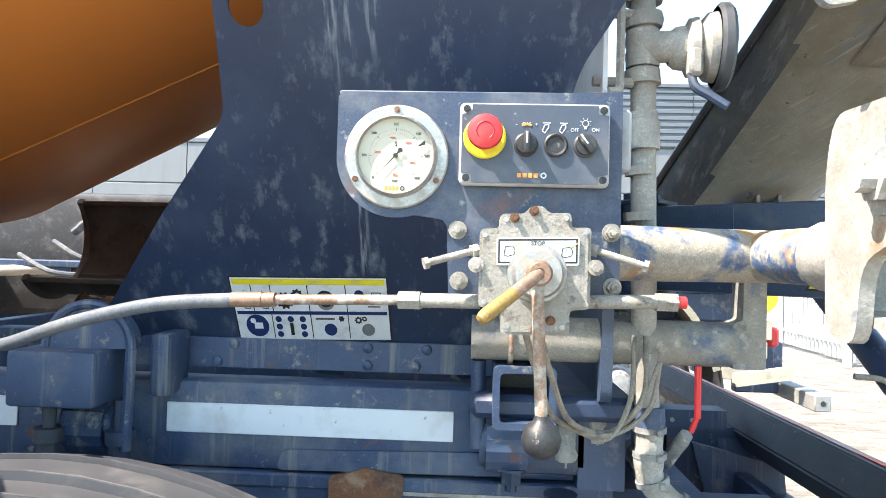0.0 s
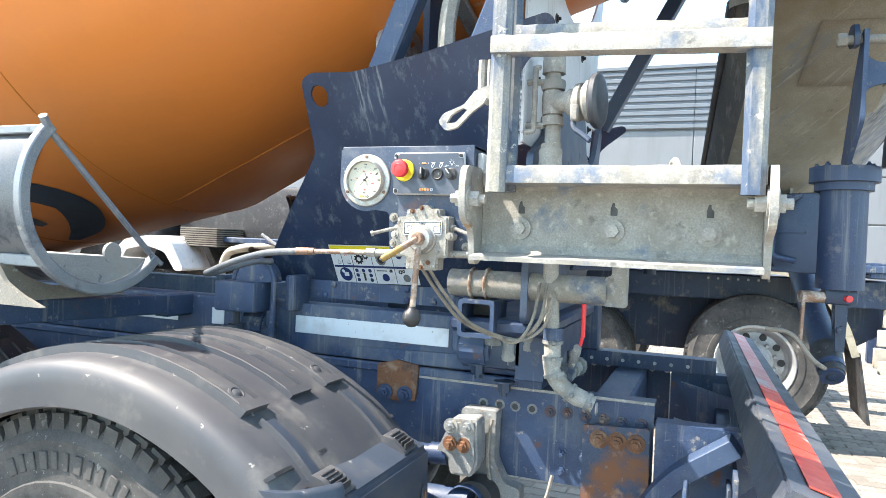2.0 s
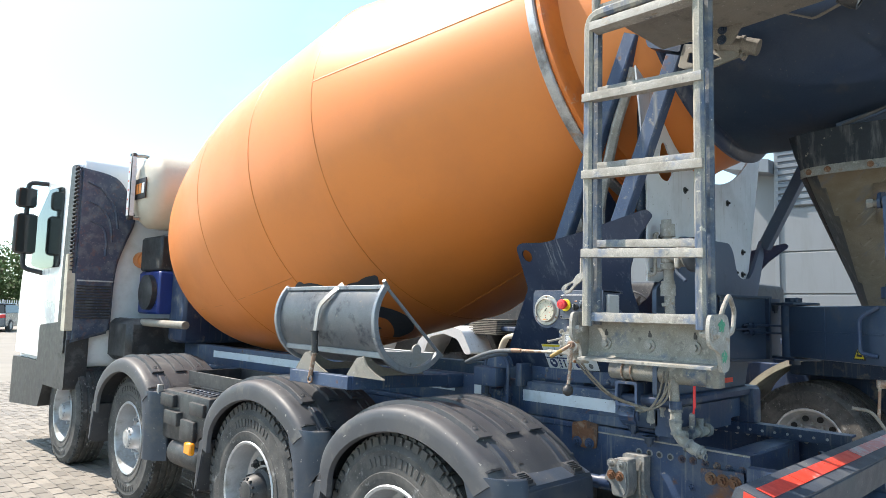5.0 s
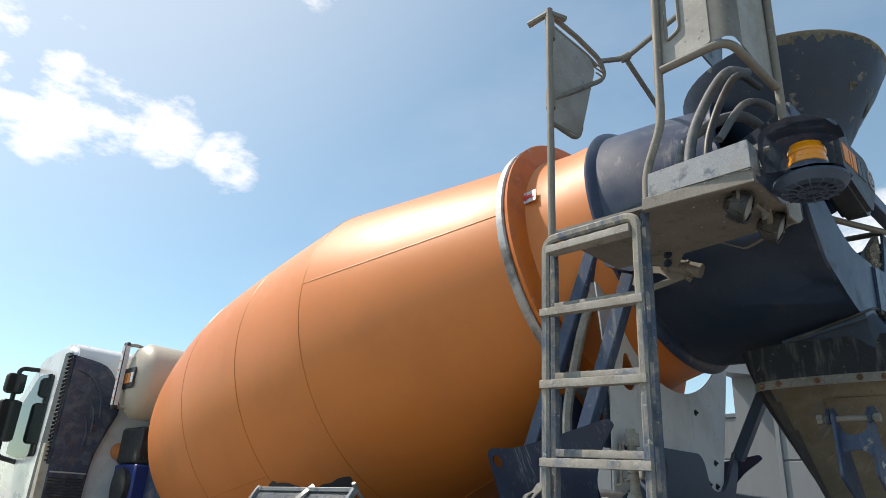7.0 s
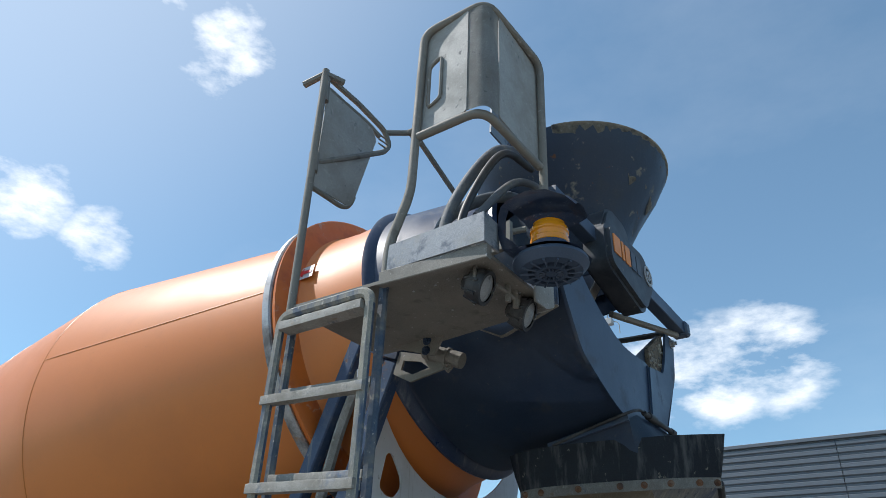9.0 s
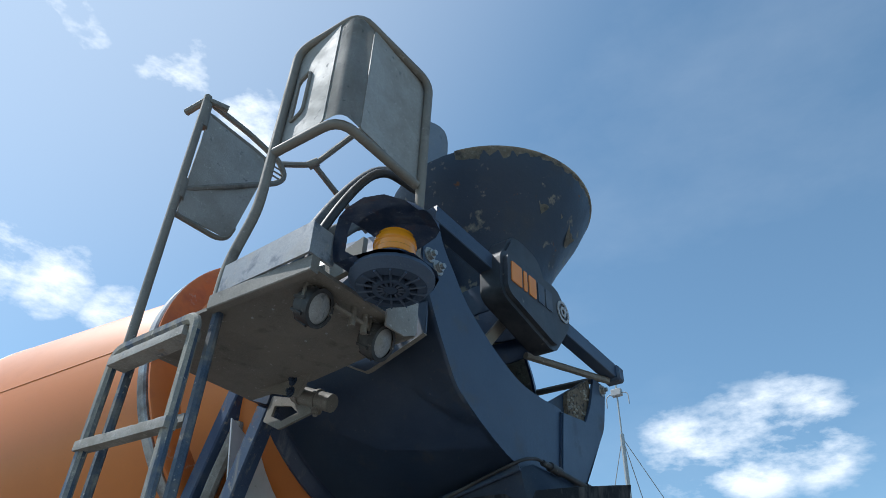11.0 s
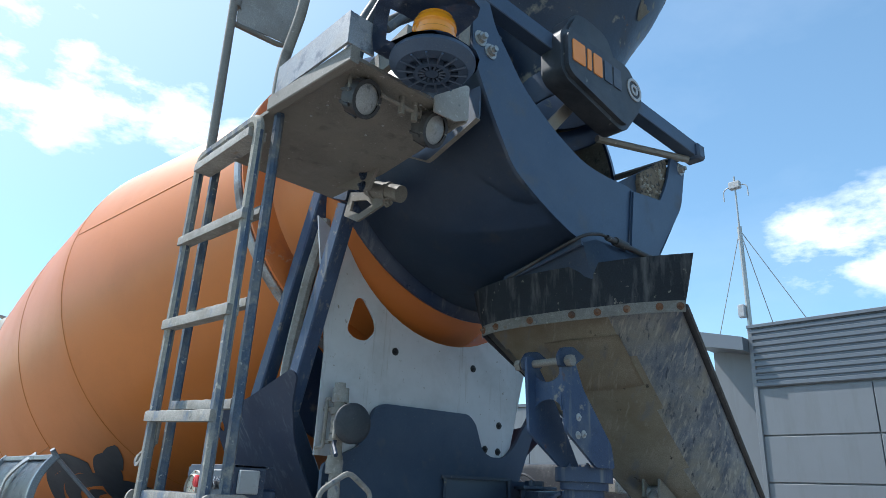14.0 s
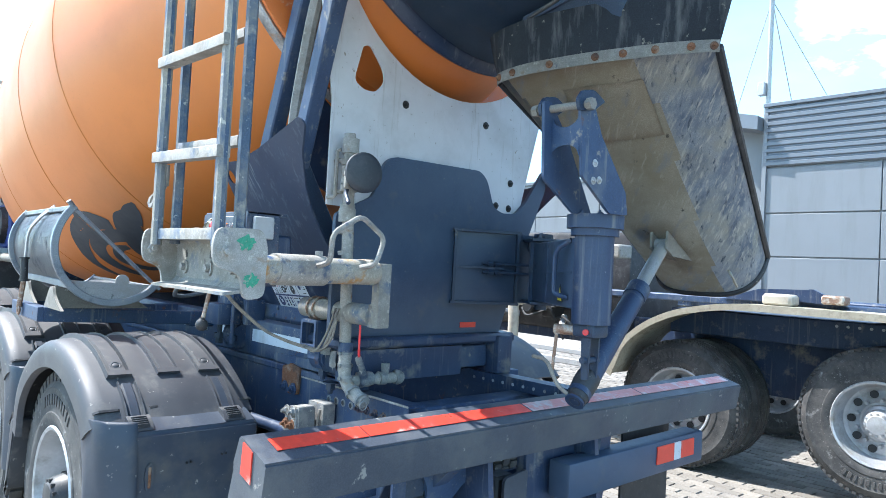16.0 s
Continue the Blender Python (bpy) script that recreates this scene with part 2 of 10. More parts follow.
M_PIPE = surface("rust_stained_cement_pipe", (0.35, 0.325, 0.27), 0.85, var=0.25, vscale=9.0, bump=0.55, bscale=60, patches=[((0.060, 0.11, 0.21), 0.34, 9.0, 0.7, 0.6), ((0.42, 0.22, 0.07), 0.24, 14.0, 0.6, 0.9), ((0.45, 0.42, 0.35), 0.25, 45.0, 0.7, 0.9)])
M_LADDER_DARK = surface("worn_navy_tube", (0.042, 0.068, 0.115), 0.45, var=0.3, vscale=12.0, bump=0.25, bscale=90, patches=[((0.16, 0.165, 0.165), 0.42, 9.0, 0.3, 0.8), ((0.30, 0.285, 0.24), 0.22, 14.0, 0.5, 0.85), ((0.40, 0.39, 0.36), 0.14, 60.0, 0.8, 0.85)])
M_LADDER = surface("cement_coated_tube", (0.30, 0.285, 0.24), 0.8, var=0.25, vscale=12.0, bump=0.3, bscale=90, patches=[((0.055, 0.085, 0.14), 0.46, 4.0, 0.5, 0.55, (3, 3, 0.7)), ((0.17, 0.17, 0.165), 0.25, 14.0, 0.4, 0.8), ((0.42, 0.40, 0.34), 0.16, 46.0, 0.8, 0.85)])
M_GALV = surface("galvanised_sheet", (0.34, 0.35, 0.36), 0.5, metal=0.5, var=0.25, vscale=9.0, bump=0.1, patches=[((0.30, 0.29, 0.265), 0.42, 7.0, 0.4, 0.8), ((0.14, 0.15, 0.16), 0.16, 30.0, 0.7, 0.7)])
M_KICK = surface("blue_worn_sheet", (0.27, 0.29, 0.315), 0.5, metal=0.2, var=0.25, vscale=7.0, bump=0.12, patches=[((0.30, 0.295, 0.275), 0.36, 6.0, 0.4, 0.8), ((0.055, 0.08, 0.125), 0.24, 14.0, 0.5, 0.5), ((0.38, 0.37, 0.34), 0.14, 50.0, 0.75, 0.9)])
M_GUARD = surface("dusty_grey_sheet", (0.36, 0.36, 0.345), 0.62, var=0.2, vscale=5.0, bump=0.12, patches=[((0.26, 0.25, 0.225), 0.40, 4.0, 0.2, 0.85), ((0.15, 0.16, 0.165), 0.12, 26.0, 0.85, 0.7), ((0.48, 0.47, 0.44), 0.16, 60.0, 0.8, 0.8)])
M_PLATFORM = surface("grimy_steel_sheet", (0.225, 0.21, 0.185), 0.65, metal=0.2, var=0.28, vscale=5.0, bump=0.2, patches=[((0.25, 0.232, 0.20), 0.38, 4.0, 0.3, 0.85), ((0.12, 0.113, 0.10), 0.12, 14.0, 0.4, 0.8), (PALE, 0.10, 60.0, 0.85, 0.9)])
M_STEEL = surface("bare_steel", (0.40, 0.40, 0.39), 0.42, metal=0.75, var=0.2, vscale=20.0, bump=0.08, patches=[((0.34, 0.31, 0.26), 0.34, 30.0, 0.4, 0.8)])
M_CAST = surface("cast_alloy", (0.29, 0.28, 0.255), 0.6, metal=0.25, var=0.25, vscale=25.0, bump=0.4, bscale=200, patches=[((0.26, 0.24, 0.20), 0.42, 25.0, 0.4, 0.9), ((0.13, 0.115, 0.10), 0.24, 40.0, 0.7, 0.9), ((0.38, 0.36, 0.31), 0.15, 80.0, 0.8, 0.9)])
M_RUST = surface("rusty_steel", (0.17, 0.075, 0.036), 0.85, var=0.35, vscale=18.0, bump=0.5, bscale=120, patches=[((0.26, 0.18, 0.125), 0.30, 22.0, 0.5, 0.9), ((0.06, 0.04, 0.035), 0.25, 9.0, 0.5, 0.9)])
M_BROWN = surface("brown_rusted_steel", (0.085, 0.060, 0.048), 0.75, var=0.3, vscale=5.0, bump=0.3, bscale=60, patches=[((0.14, 0.12, 0.105), 0.35, 3.0, 0.2, 0.9), ((0.045, 0.038, 0.036), 0.25, 9.0, 0.4, 0.8)])
M_RUSTY_NAVY = surface("rust_streaked_navy_paint", (0.030, 0.052, 0.095), 0.6, var=0.3, vscale=6.0, bump=0.3, bscale=90, patches=[((0.17, 0.075, 0.036), 0.46, 7.0, 0.5, 0.9), ((0.27, 0.16, 0.10), 0.18, 18.0, 0.6, 0.9), ((0.22, 0.21, 0.19), 0.12, 30.0, 0.7, 0.9)])
M_ROD = surface("rusty_plated_rod", (0.27, 0.17, 0.12), 0.55, metal=0.4, var=0.25, vscale=30.0, bump=0.2, patches=[((0.42, 0.39, 0.34), 0.42, 26.0, 0.6, 0.6)])
M_HANDLE = surface("grimy_tan_grip", (0.30, 0.19, 0.055), 0.6, var=0.25, vscale=40.0, bump=0.2, patches=[((0.14, 0.09, 0.045), 0.42, 45.0, 0.5, 0.8)])
M_BLACK = surface("black_plastic", (0.024, 0.025, 0.028), 0.5, var=0.25, vscale=10.0, patches=[((0.10, 0.10, 0.10), 0.22, 7.0, 0.2, 0.8), ((0.20, 0.19, 0.17), 0.10, 60.0, 0.8, 0.9)])
M_RUBBER = surface("tyre_rubber", (0.040, 0.040, 0.041), 0.8, var=0.25, vscale=9.0, bump=0.3, bscale=90, patches=[((0.105, 0.10, 0.095), 0.45, 5.0, 0.2, 0.9), ((0.26, 0.26, 0.255), 0.13, 11.0, 0.7, 0.9), ((0.22, 0.21, 0.19), 0.12, 70.0, 0.8, 0.9)])
M_HOSE = surface("rubber_hose", (0.10, 0.115, 0.135), 0.6, var=0.25, vscale=20.0, patches=[((0.22, 0.215, 0.20), 0.32, 14.0, 0.3, 0.9)])
M_CABLE = surface("dusty_cable_sheath", (0.24, 0.215, 0.18), 0.75, var=0.25, vscale=30.0, bump=0.2, patches=[((0.08, 0.08, 0.085), 0.30, 20.0, 0.4, 0.8)])
M_FENDER = surface("faded_black_plastic", (0.043, 0.046, 0.056), 0.50, var=0.18, vscale=3.0, bump=0.08, bscale=350, patches=[((0.068, 0.069, 0.074), 0.42, 2.6, 0.0, 0.66), ((0.125, 0.121, 0.115), 0.16, 9.0, 0.3, 0.8), ((0.25, 0.24, 0.22), 0.05, 28.0, 0.92, 0.8)])
M_FENDER_LOW = surface("blue_grey_plastic", (0.034, 0.046, 0.068), 0.48, var=0.18, vscale=4.0, bump=0.10, bscale=350, patches=[((0.10, 0.097, 0.09), 0.24, 4.0, 0.2, 0.85), ((0.25, 0.24, 0.22), 0.08, 30.0, 0.85, 0.85)])
M_TROUGH = surface("grey_trough_steel", (0.19, 0.215, 0.245), 0.40, metal=0.25, var=0.2, vscale=4.0, bump=0.12, bscale=30, patches=[((0.24, 0.255, 0.27), 0.34, 4.0, 0.3, 0.6), ((0.05, 0.062, 0.09), 0.24, 9.0, 0.6, 0.5), ((0.34, 0.32, 0.28), 0.12, 40.0, 0.8, 0.85)])
M_CHUTE = surface("dusty_chute_steel", (0.43, 0.38, 0.30), 0.62, var=0.2, vscale=4.0, bump=0.22, bscale=60, patches=[((0.30, 0.25, 0.175), 0.42, 2.4, 0.15, 0.85), ((0.24, 0.265, 0.30), 0.20, 4.0, 0.4, 0.45, (4, 4, 1.0, 0.62, -0.62, 0.45)), ((0.50, 0.45, 0.37), 0.18, 9.0, 0.6, 0.8, (7, 7, 0.9, 0.60, -0.66, 0.45)), ((0.10, 0.09, 0.08), 0.07, 20.0, 0.8, 0.8)])
M_CHUTE_SIDE = surface("scraped_blue_steel", (0.40, 0.42, 0.445), 0.42, metal=0.3, var=0.25, vscale=6.0, bump=0.2, bscale=60, patches=[((0.46, 0.42, 0.335), 0.40, 3.0, 0.3, 0.8), ((0.16, 0.20, 0.27), 0.36, 2.6, 0.4, 0.45, (5, 5, 1.2, 0.62, -0.62, 0.45)), ((0.115, 0.14, 0.18), 0.22, 9.0, 0.7, 0.5, (7, 7, 1.0, 0.55, -0.70, 0.42)), ((0.58, 0.56, 0.50), 0.30, 9.0, 0.6, 0.5, (8, 8, 0.9, 0.66, -0.58, 0.48))])
M_CHUTE_DARK = surface("dark_scraped_steel", (0.15, 0.155, 0.16), 0.5, metal=0.2, var=0.25, vscale=5.0, bump=0.2, bscale=60, patches=[((0.26, 0.235, 0.19), 0.30, 2.4, 0.2, 0.8), ((0.075, 0.085, 0.10), 0.34, 3.0, 0.4, 0.5, (5, 1.2, 1.2)), ((0.32, 0.32, 0.31), 0.22, 7.0, 0.5, 0.55, (7, 1.0, 1.0))])
M_WHITE = surface("white_paint", (0.60, 0.61, 0.63), 0.45, var=0.06, vscale=3.0, patches=[((0.44, 0.445, 0.45), 0.28, 3.0, 0.1, 0.7), ((0.36, 0.34, 0.31), 0.10, 2.0, 0.4, 0.8, RUN), ((0.30, 0.28, 0.25), 0.07, 45.0, 0.85, 0.85)])
M_CABWHITE = surface("cab_white_enamel", (0.72, 0.73, 0.74), 0.30, var=0.04, vscale=2.0, coat=0.25, patches=[((0.55, 0.55, 0.54), 0.18, 3.0, 0.1, 0.6)])
M_CREAM = surface("cream_plastic", (0.50, 0.455, 0.37), 0.45, var=0.12, vscale=5.0, patches=[((0.33, 0.30, 0.25), 0.30, 8.0, 0.3, 0.8)])
M_STRIP = surface("white_reflective_strip", (0.58, 0.635, 0.70), 0.35, var=0.05, vscale=10.0, patches=[((0.42, 0.44, 0.47), 0.22, 9.0, 0.2, 0.6), ((0.30, 0.31, 0.33), 0.08, 50.0, 0.9, 0.6)])
M_ALU = surface("dull_silver_rim", (0.46, 0.47, 0.49), 0.42, metal=0.55, var=0.15, vscale=9.0, patches=[((0.28, 0.265, 0.24), 0.30, 8.0, 0.3, 0.8)])
M_CHEQUER = surface("cream_chequer_plate", (0.36, 0.325, 0.25), 0.55, metal=0.1, var=0.18, vscale=8.0, bump=0.7, bscale=45, patches=[((0.23, 0.205, 0.16), 0.30, 20.0, 0.4, 0.8)])
M_RED = surface("red_plastic", (0.70, 0.035, 0.04), 0.45, var=0.08, vscale=20.0, patches=[((0.42, 0.08, 0.07), 0.22, 25.0, 0.4, 0.7)])
M_YELLOW = surface("yellow_plastic", (0.72, 0.60, 0.03), 0.45, var=0.08, vscale=20.0, patches=[((0.50, 0.42, 0.12), 0.20, 20.0, 0.3, 0.7)])
M_TAPE_RED = surface("red_reflective_tape", (0.74, 0.055, 0.030), 0.35, var=0.10, vscale=9.0, patches=[((0.62, 0.40, 0.36), 0.14, 14.0, 0.6, 0.6), ((0.45, 0.05, 0.04), 0.20, 5.0, 0.2, 0.6)])
M_TAPE_FADED = surface("faded_red_tape", (0.60, 0.24, 0.22), 0.5, var=0.15, vscale=9.0, patches=[((0.56, 0.50, 0.50), 0.42, 9.0, 0.6, 0.7), ((0.66, 0.12, 0.10), 0.22, 16.0, 0.6, 0.6)])
M_AMBER = surface("amber_lens", (0.85, 0.30, 0.01), 0.18, var=0.05, vscale=30.0, coat=0.5)
M_DIAL = surface("dial_card", (0.50, 0.475, 0.38), 0.5, var=0.03)
M_INK = surface("black_ink", (0.02, 0.02, 0.022), 0.5, var=0.02)
M_INK_RED = surface("red_ink", (0.62, 0.10, 0.06), 0.5, var=0.02)
M_INK_BLUE = surface("blue_ink", (0.012, 0.028, 0.11), 0.4, var=0.02)
M_INK_GREEN = surface("green_ink", (0.03, 0.30, 0.10), 0.5, var=0.02)
M_INK_ORANGE = surface("orange_ink", (0.80, 0.27, 0.06), 0.5, var=0.02)
M_LABEL = surface("label_film", (0.60, 0.63, 0.66), 0.4, var=0.04, patches=[((0.45, 0.46, 0.47), 0.24, 30.0, 0.3, 0.6)])
M_PANEL = surface("panel_grey_paint", (0.055, 0.070, 0.100), 0.45, var=0.15, vscale=9.0, bump=0.08, patches=[((0.13, 0.14, 0.16), 0.30, 7.0, 0.2, 0.7), ((0.26, 0.26, 0.26), 0.10, 60.0, 0.85, 0.8)])
M_PANEL_NAVY = surface("panel_navy_paint", (0.033, 0.052, 0.095), 0.45, var=0.2, vscale=7.0, bump=0.08, patches=[((0.12, 0.135, 0.16), 0.34, 9.0, 0.3, 0.8), ((0.26, 0.265, 0.27), 0.14, 40.0, 0.7, 0.85), ((0.14, 0.08, 0.07), 0.12, 14.0, 0.3, 0.7)])
M_BOX = surface("scuffed_black_box", (0.030, 0.036, 0.046), 0.45, var=0.25, vscale=8.0, bump=0.1, patches=[((0.085, 0.09, 0.10), 0.36, 5.0, 0.2, 0.7), ((0.20, 0.195, 0.18), 0.06, 30.0, 0.85, 0.85)])
M_HOOD = surface("dusty_lit_hood_plastic", (0.115, 0.14, 0.18), 0.5, var=0.2, vscale=7.0, bump=0.08, patches=[((0.16, 0.17, 0.18), 0.38, 6.0, 0.2, 0.8), ((0.26, 0.26, 0.25), 0.10, 40.0, 0.8, 0.85)])
M_BAR = surface("scuffed_grey_bar", (0.050, 0.060, 0.080), 0.5, var=0.2, vscale=6.0, bump=0.12, patches=[((0.11, 0.115, 0.12), 0.38, 4.0, 0.3, 0.8), ((0.25, 0.245, 0.23), 0.09, 24.0, 0.85, 0.85)])
M_GREY_LIGHT = surface("light_grey_plastic", (0.40, 0.41, 0.42), 0.5, var=0.10, patches=[((0.27, 0.265, 0.25), 0.25, 14.0, 0.4, 0.8)])
M_RINGSTEEL = surface("drum_track_steel", (0.42, 0.42, 0.42), 0.42, metal=0.6, var=0.25, vscale=14.0, patches=[((0.13, 0.12, 0.115), 0.40, 6.0, 0.4, 0.7), ((0.36, 0.17, 0.06), 0.20, 12.0, 0.5, 0.8)])
M_WALL = surface("grey_panel_cladding", (0.165, 0.176, 0.192), 0.5, var=0.05, vscale=0.6, patches=[((0.14, 0.15, 0.16), 0.25, 0.5, 0.1, 0.6, (6, 6, 0.8))])
M_CORR = surface("corrugated_cladding", (0.135, 0.153, 0.178), 0.45, metal=0.15, var=0.06, vscale=0.6)
M_PAVER = surface("paving_brick", (0.215, 0.193, 0.166), 0.85, var=0.18, vscale=5.0, bump=0.4, bscale=60, island=True, patches=[((0.19, 0.175, 0.16), 0.30, 1.2, 0.2, 0.9), ((0.14, 0.127, 0.115), 0.14, 30.0, 0.5, 0.9)])
M_GROUND = surface("sandy_paving_bed", (0.235, 0.213, 0.184), 0.9, var=0.15, vscale=1.2, bump=0.3, bscale=30, patches=[((0.25, 0.227, 0.197), 0.40, 0.35, 0.0, 0.9), ((0.20, 0.187, 0.17), 0.25, 0.8, 0.2, 0.9)])
M_CRUST = surface("concrete_crust", (0.30, 0.275, 0.225), 0.95, var=0.35, vscale=25.0, bump=1.0, bscale=45, patches=[((0.10, 0.10, 0.10), 0.30, 16.0, 0.6, 0.9), ((0.42, 0.39, 0.33), 0.20, 40.0, 0.6, 0.95)])
M_BARK = surface("bark", (0.10, 0.075, 0.05), 0.9, var=0.3, vscale=9.0, bump=0.5, bscale=30)
M_LEAF = surface("foliage", (0.085, 0.135, 0.045), 0.6, var=0.35, vscale=0.9, island=True)
M_GREENPAINT = surface("green_spray_paint", (0.04, 0.27, 0.16), 0.6, var=0.3, vscale=60.0, patches=[(CEMENT, 0.28, 90.0, 0.7, 0.9)])
M_BLUEBOX = surface("blue_cooler_paint", (0.015, 0.040, 0.20), 0.4, var=0.15, vscale=5.0)
M_TANK = surface("translucent_tank_plastic", (0.46, 0.42, 0.345), 0.42, var=0.08, vscale=3.0)
M_SWIRL = surface("dark_swirl_paint", (0.040, 0.048, 0.062), 0.45, var=0.1, vscale=4.0)


def streaks(mt, bands, col, lo=0.48):
    """Adds upright pale runs to a painted plate: bands of (x, half width, z low, z high)."""
    nt, lk = mt.node_tree.nodes, mt.node_tree.links
    bsdf = nt["Principled BSDF"]
    co = nt.new("ShaderNodeTexCoord")
    sep = nt.new("ShaderNodeSeparateXYZ")
    lk.new(co.outputs["Object"], sep.inputs[0])
    mp = nt.new("ShaderNodeMapping")
    mp.inputs["Scale"].default_value = (60, 1, 9)
    lk.new(co.outputs["Object"], mp.inputs["Vector"])
    nz = nt.new("ShaderNodeTexNoise")
    nz.inputs["Scale"].default_value, nz.inputs["Detail"].default_value = 1.6, 8
    lk.new(mp.outputs["Vector"], nz.inputs["Vector"])
    grain = nt.new("ShaderNodeMapRange")
    grain.inputs["From Min"].default_value, grain.inputs["From Max"].default_value = lo, lo + 0.2
    lk.new(nz.outputs["Fac"], grain.inputs["Value"])

    def fade(sock, centre, half):
        d = nt.new("ShaderNodeMath")
        d.operation = "SUBTRACT"
        lk.new(sock, d.inputs[0])
        d.inputs[1].default_value = centre
        a = nt.new("ShaderNodeMath")
        a.operation = "ABSOLUTE"
        lk.new(d.outputs[0], a.inputs[0])
        m = nt.new("ShaderNodeMapRange")
        m.interpolation_type = "SMOOTHSTEP"
        m.inputs["From Min"].default_value, m.inputs["From Max"].default_value = half, half * 0.3
        lk.new(a.outputs[0], m.inputs["Value"])
        return m.outputs["Result"]

    def times(a, b):
        m = nt.new("ShaderNodeMath")
        m.operation = "MULTIPLY"
        lk.new(a, m.inputs[0])
        lk.new(b, m.inputs[1])
        return m.outputs[0]

    for x, half, z0, z1 in bands:
        fac = times(times(fade(sep.outputs["X"], x, half), fade(sep.outputs["Z"], (z0 + z1) / 2, (z1 - z0) / 2)), grain.outputs["Result"])
        mx = nt.new("ShaderNodeMix")
        mx.data_type = "RGBA"
        lk.new(fac, mx.inputs["Factor"])
        lk.new(bsdf.inputs["Base Color"].links[0].from_socket, mx.inputs["A"])
        mx.inputs["B"].default_value = (*col, 1)
        lk.new(mx.outputs["Result"], bsdf.inputs["Base Color"])


streaks(M_NAVY_RUN, [(-0.136, 0.016, 1.72, 2.1), (-0.110, 0.012, 1.76, 2.1), (-0.07, 0.014, 1.78, 2.0), (-0.106, 0.014, 1.42, 1.64), (-0.096, 0.025, 1.22, 1.36)], (0.23, 0.255, 0.285))


M_DARKGLASS = surface("dark_glazing", (0.015, 0.02, 0.022), 0.06, var=0.02, rvar=0.02)


# ---- mesh tools ----
def B():
    return bmesh.new()


def v3(*a):
    return Vector(a)


def box(bm, lo, hi, bev=0.0, seg=1, m=None):
    lo, hi = Vector(lo), Vector(hi)
    mt = Matrix.Translation((lo + hi) / 2) @ Matrix.Diagonal((*(hi - lo), 1))
    vs = bmesh.ops.create_cube(bm, size=1.0, matrix=mt)["verts"]
    if bev:
        es = list({e for v in vs for e in v.link_edges})
        out = bmesh.ops.bevel(bm, geom=es, offset=bev, segments=seg, profile=0.5, affect="EDGES", clamp_overlap=True)
        vs = out["verts"]
    if m is not None:
        bmesh.ops.transform(bm, matrix=m, verts=list({v for v in vs}))
    return vs


def rings(bm, loops, closed=True, cap=True):
    """Skin a row of vertex loops."""
    vv = [[bm.verts.new(p) for p in lp] for lp in loops]
    n = len(vv[0])
    for a, b in zip(vv, vv[1:]):
        for i in range(n if closed else n - 1):
            j = (i + 1) % n
            bm.faces.new((a[i], a[j], b[j], b[i]))
    if cap and closed:
        bm.faces.new(list(reversed(vv[0])))
        bm.faces.new(vv[-1])
    return vv


def frame_of(d):
    d = Vector(d).normalized()
    u = d.cross(Vector((0, 0, 1)))
    if u.length < 1e-3:
        u = d.cross(Vector((1, 0, 0)))
    u.normalize()
    return d, u, u.cross(d).normalized()


def cyl(bm, a, b, r, seg=16, r2=None, cap=True):
    a, b = Vector(a), Vector(b)
    d, u, w = frame_of(b - a)
    r2 = r if r2 is None else r2
    lp = []
    for c, rr in ((a, r), (b, r2)):
        lp.append([c + (u * math.cos(2 * math.pi * i / seg) + w * math.sin(2 * math.pi * i / seg)) * rr for i in range(seg)])
    rings(bm, lp, True, cap)


def lathe(bm, prof, o, d, seg=24, a0=0.0, a1=360.0, ref=None):
    """Revolve (s, r) round the axis through o along d."""
    o = Vector(o)
    d, u, w = frame_of(d)
    if ref is not None:
        u = (Vector(ref) - d * d.dot(Vector(ref))).normalized()
        w = d.cross(u)
    full = abs(a1 - a0) >= 359.9
    n = seg if full else seg + 1
    loops = []
    for s, r in prof:
        r = max(r, 1e-4)
        loops.append([o + d * s + (u * math.cos(radians(a0 + (a1 - a0) * i / seg)) + w * math.sin(radians(a0 + (a1 - a0) * i / seg))) * r for i in range(n)])
    rings(bm, loops, full, False)
    if full:
        bm.verts.ensure_lookup_table()


def rounded(pts, r, n=4, closed=False):
    """A polyline with its corners rounded."""
    pts = [Vector(p) for p in pts]
    out = []
    k = len(pts)
    for i, p in enumerate(pts):
        if not closed and i in (0, k - 1):
            out.append(p)
            continue
        a, b = pts[i - 1] - p, pts[(i + 1) % k] - p
        c = min(r, a.length * 0.48, b.length * 0.48)
        s, e = p + a.normalized() * c, p + b.normalized() * c
        for j in range(n + 1):
            t = j / n
            out.append(s * (1 - t) ** 2 + p * 2 * t * (1 - t) + e * t * t)
    return out


def curve(pts, n=6):
    """A smooth line through points."""
    pts = [Vector(p) for p in pts]
    ext = [pts[0] * 2 - pts[1]] + pts + [pts[-1] * 2 - pts[-2]]
    out = []
    for i in range(1, len(ext) - 2):
        p0, p1, p2, p3 = ext[i - 1:i + 3]
        for j in range(n):
            t = j / n
            out.append(0.5 * ((2 * p1) + (p2 - p0) * t + (2 * p0 - 5 * p1 + 4 * p2 - p3) * t * t + (3 * p1 - p0 - 3 * p2 + p3) * t ** 3))
    return out + [pts[-1]]


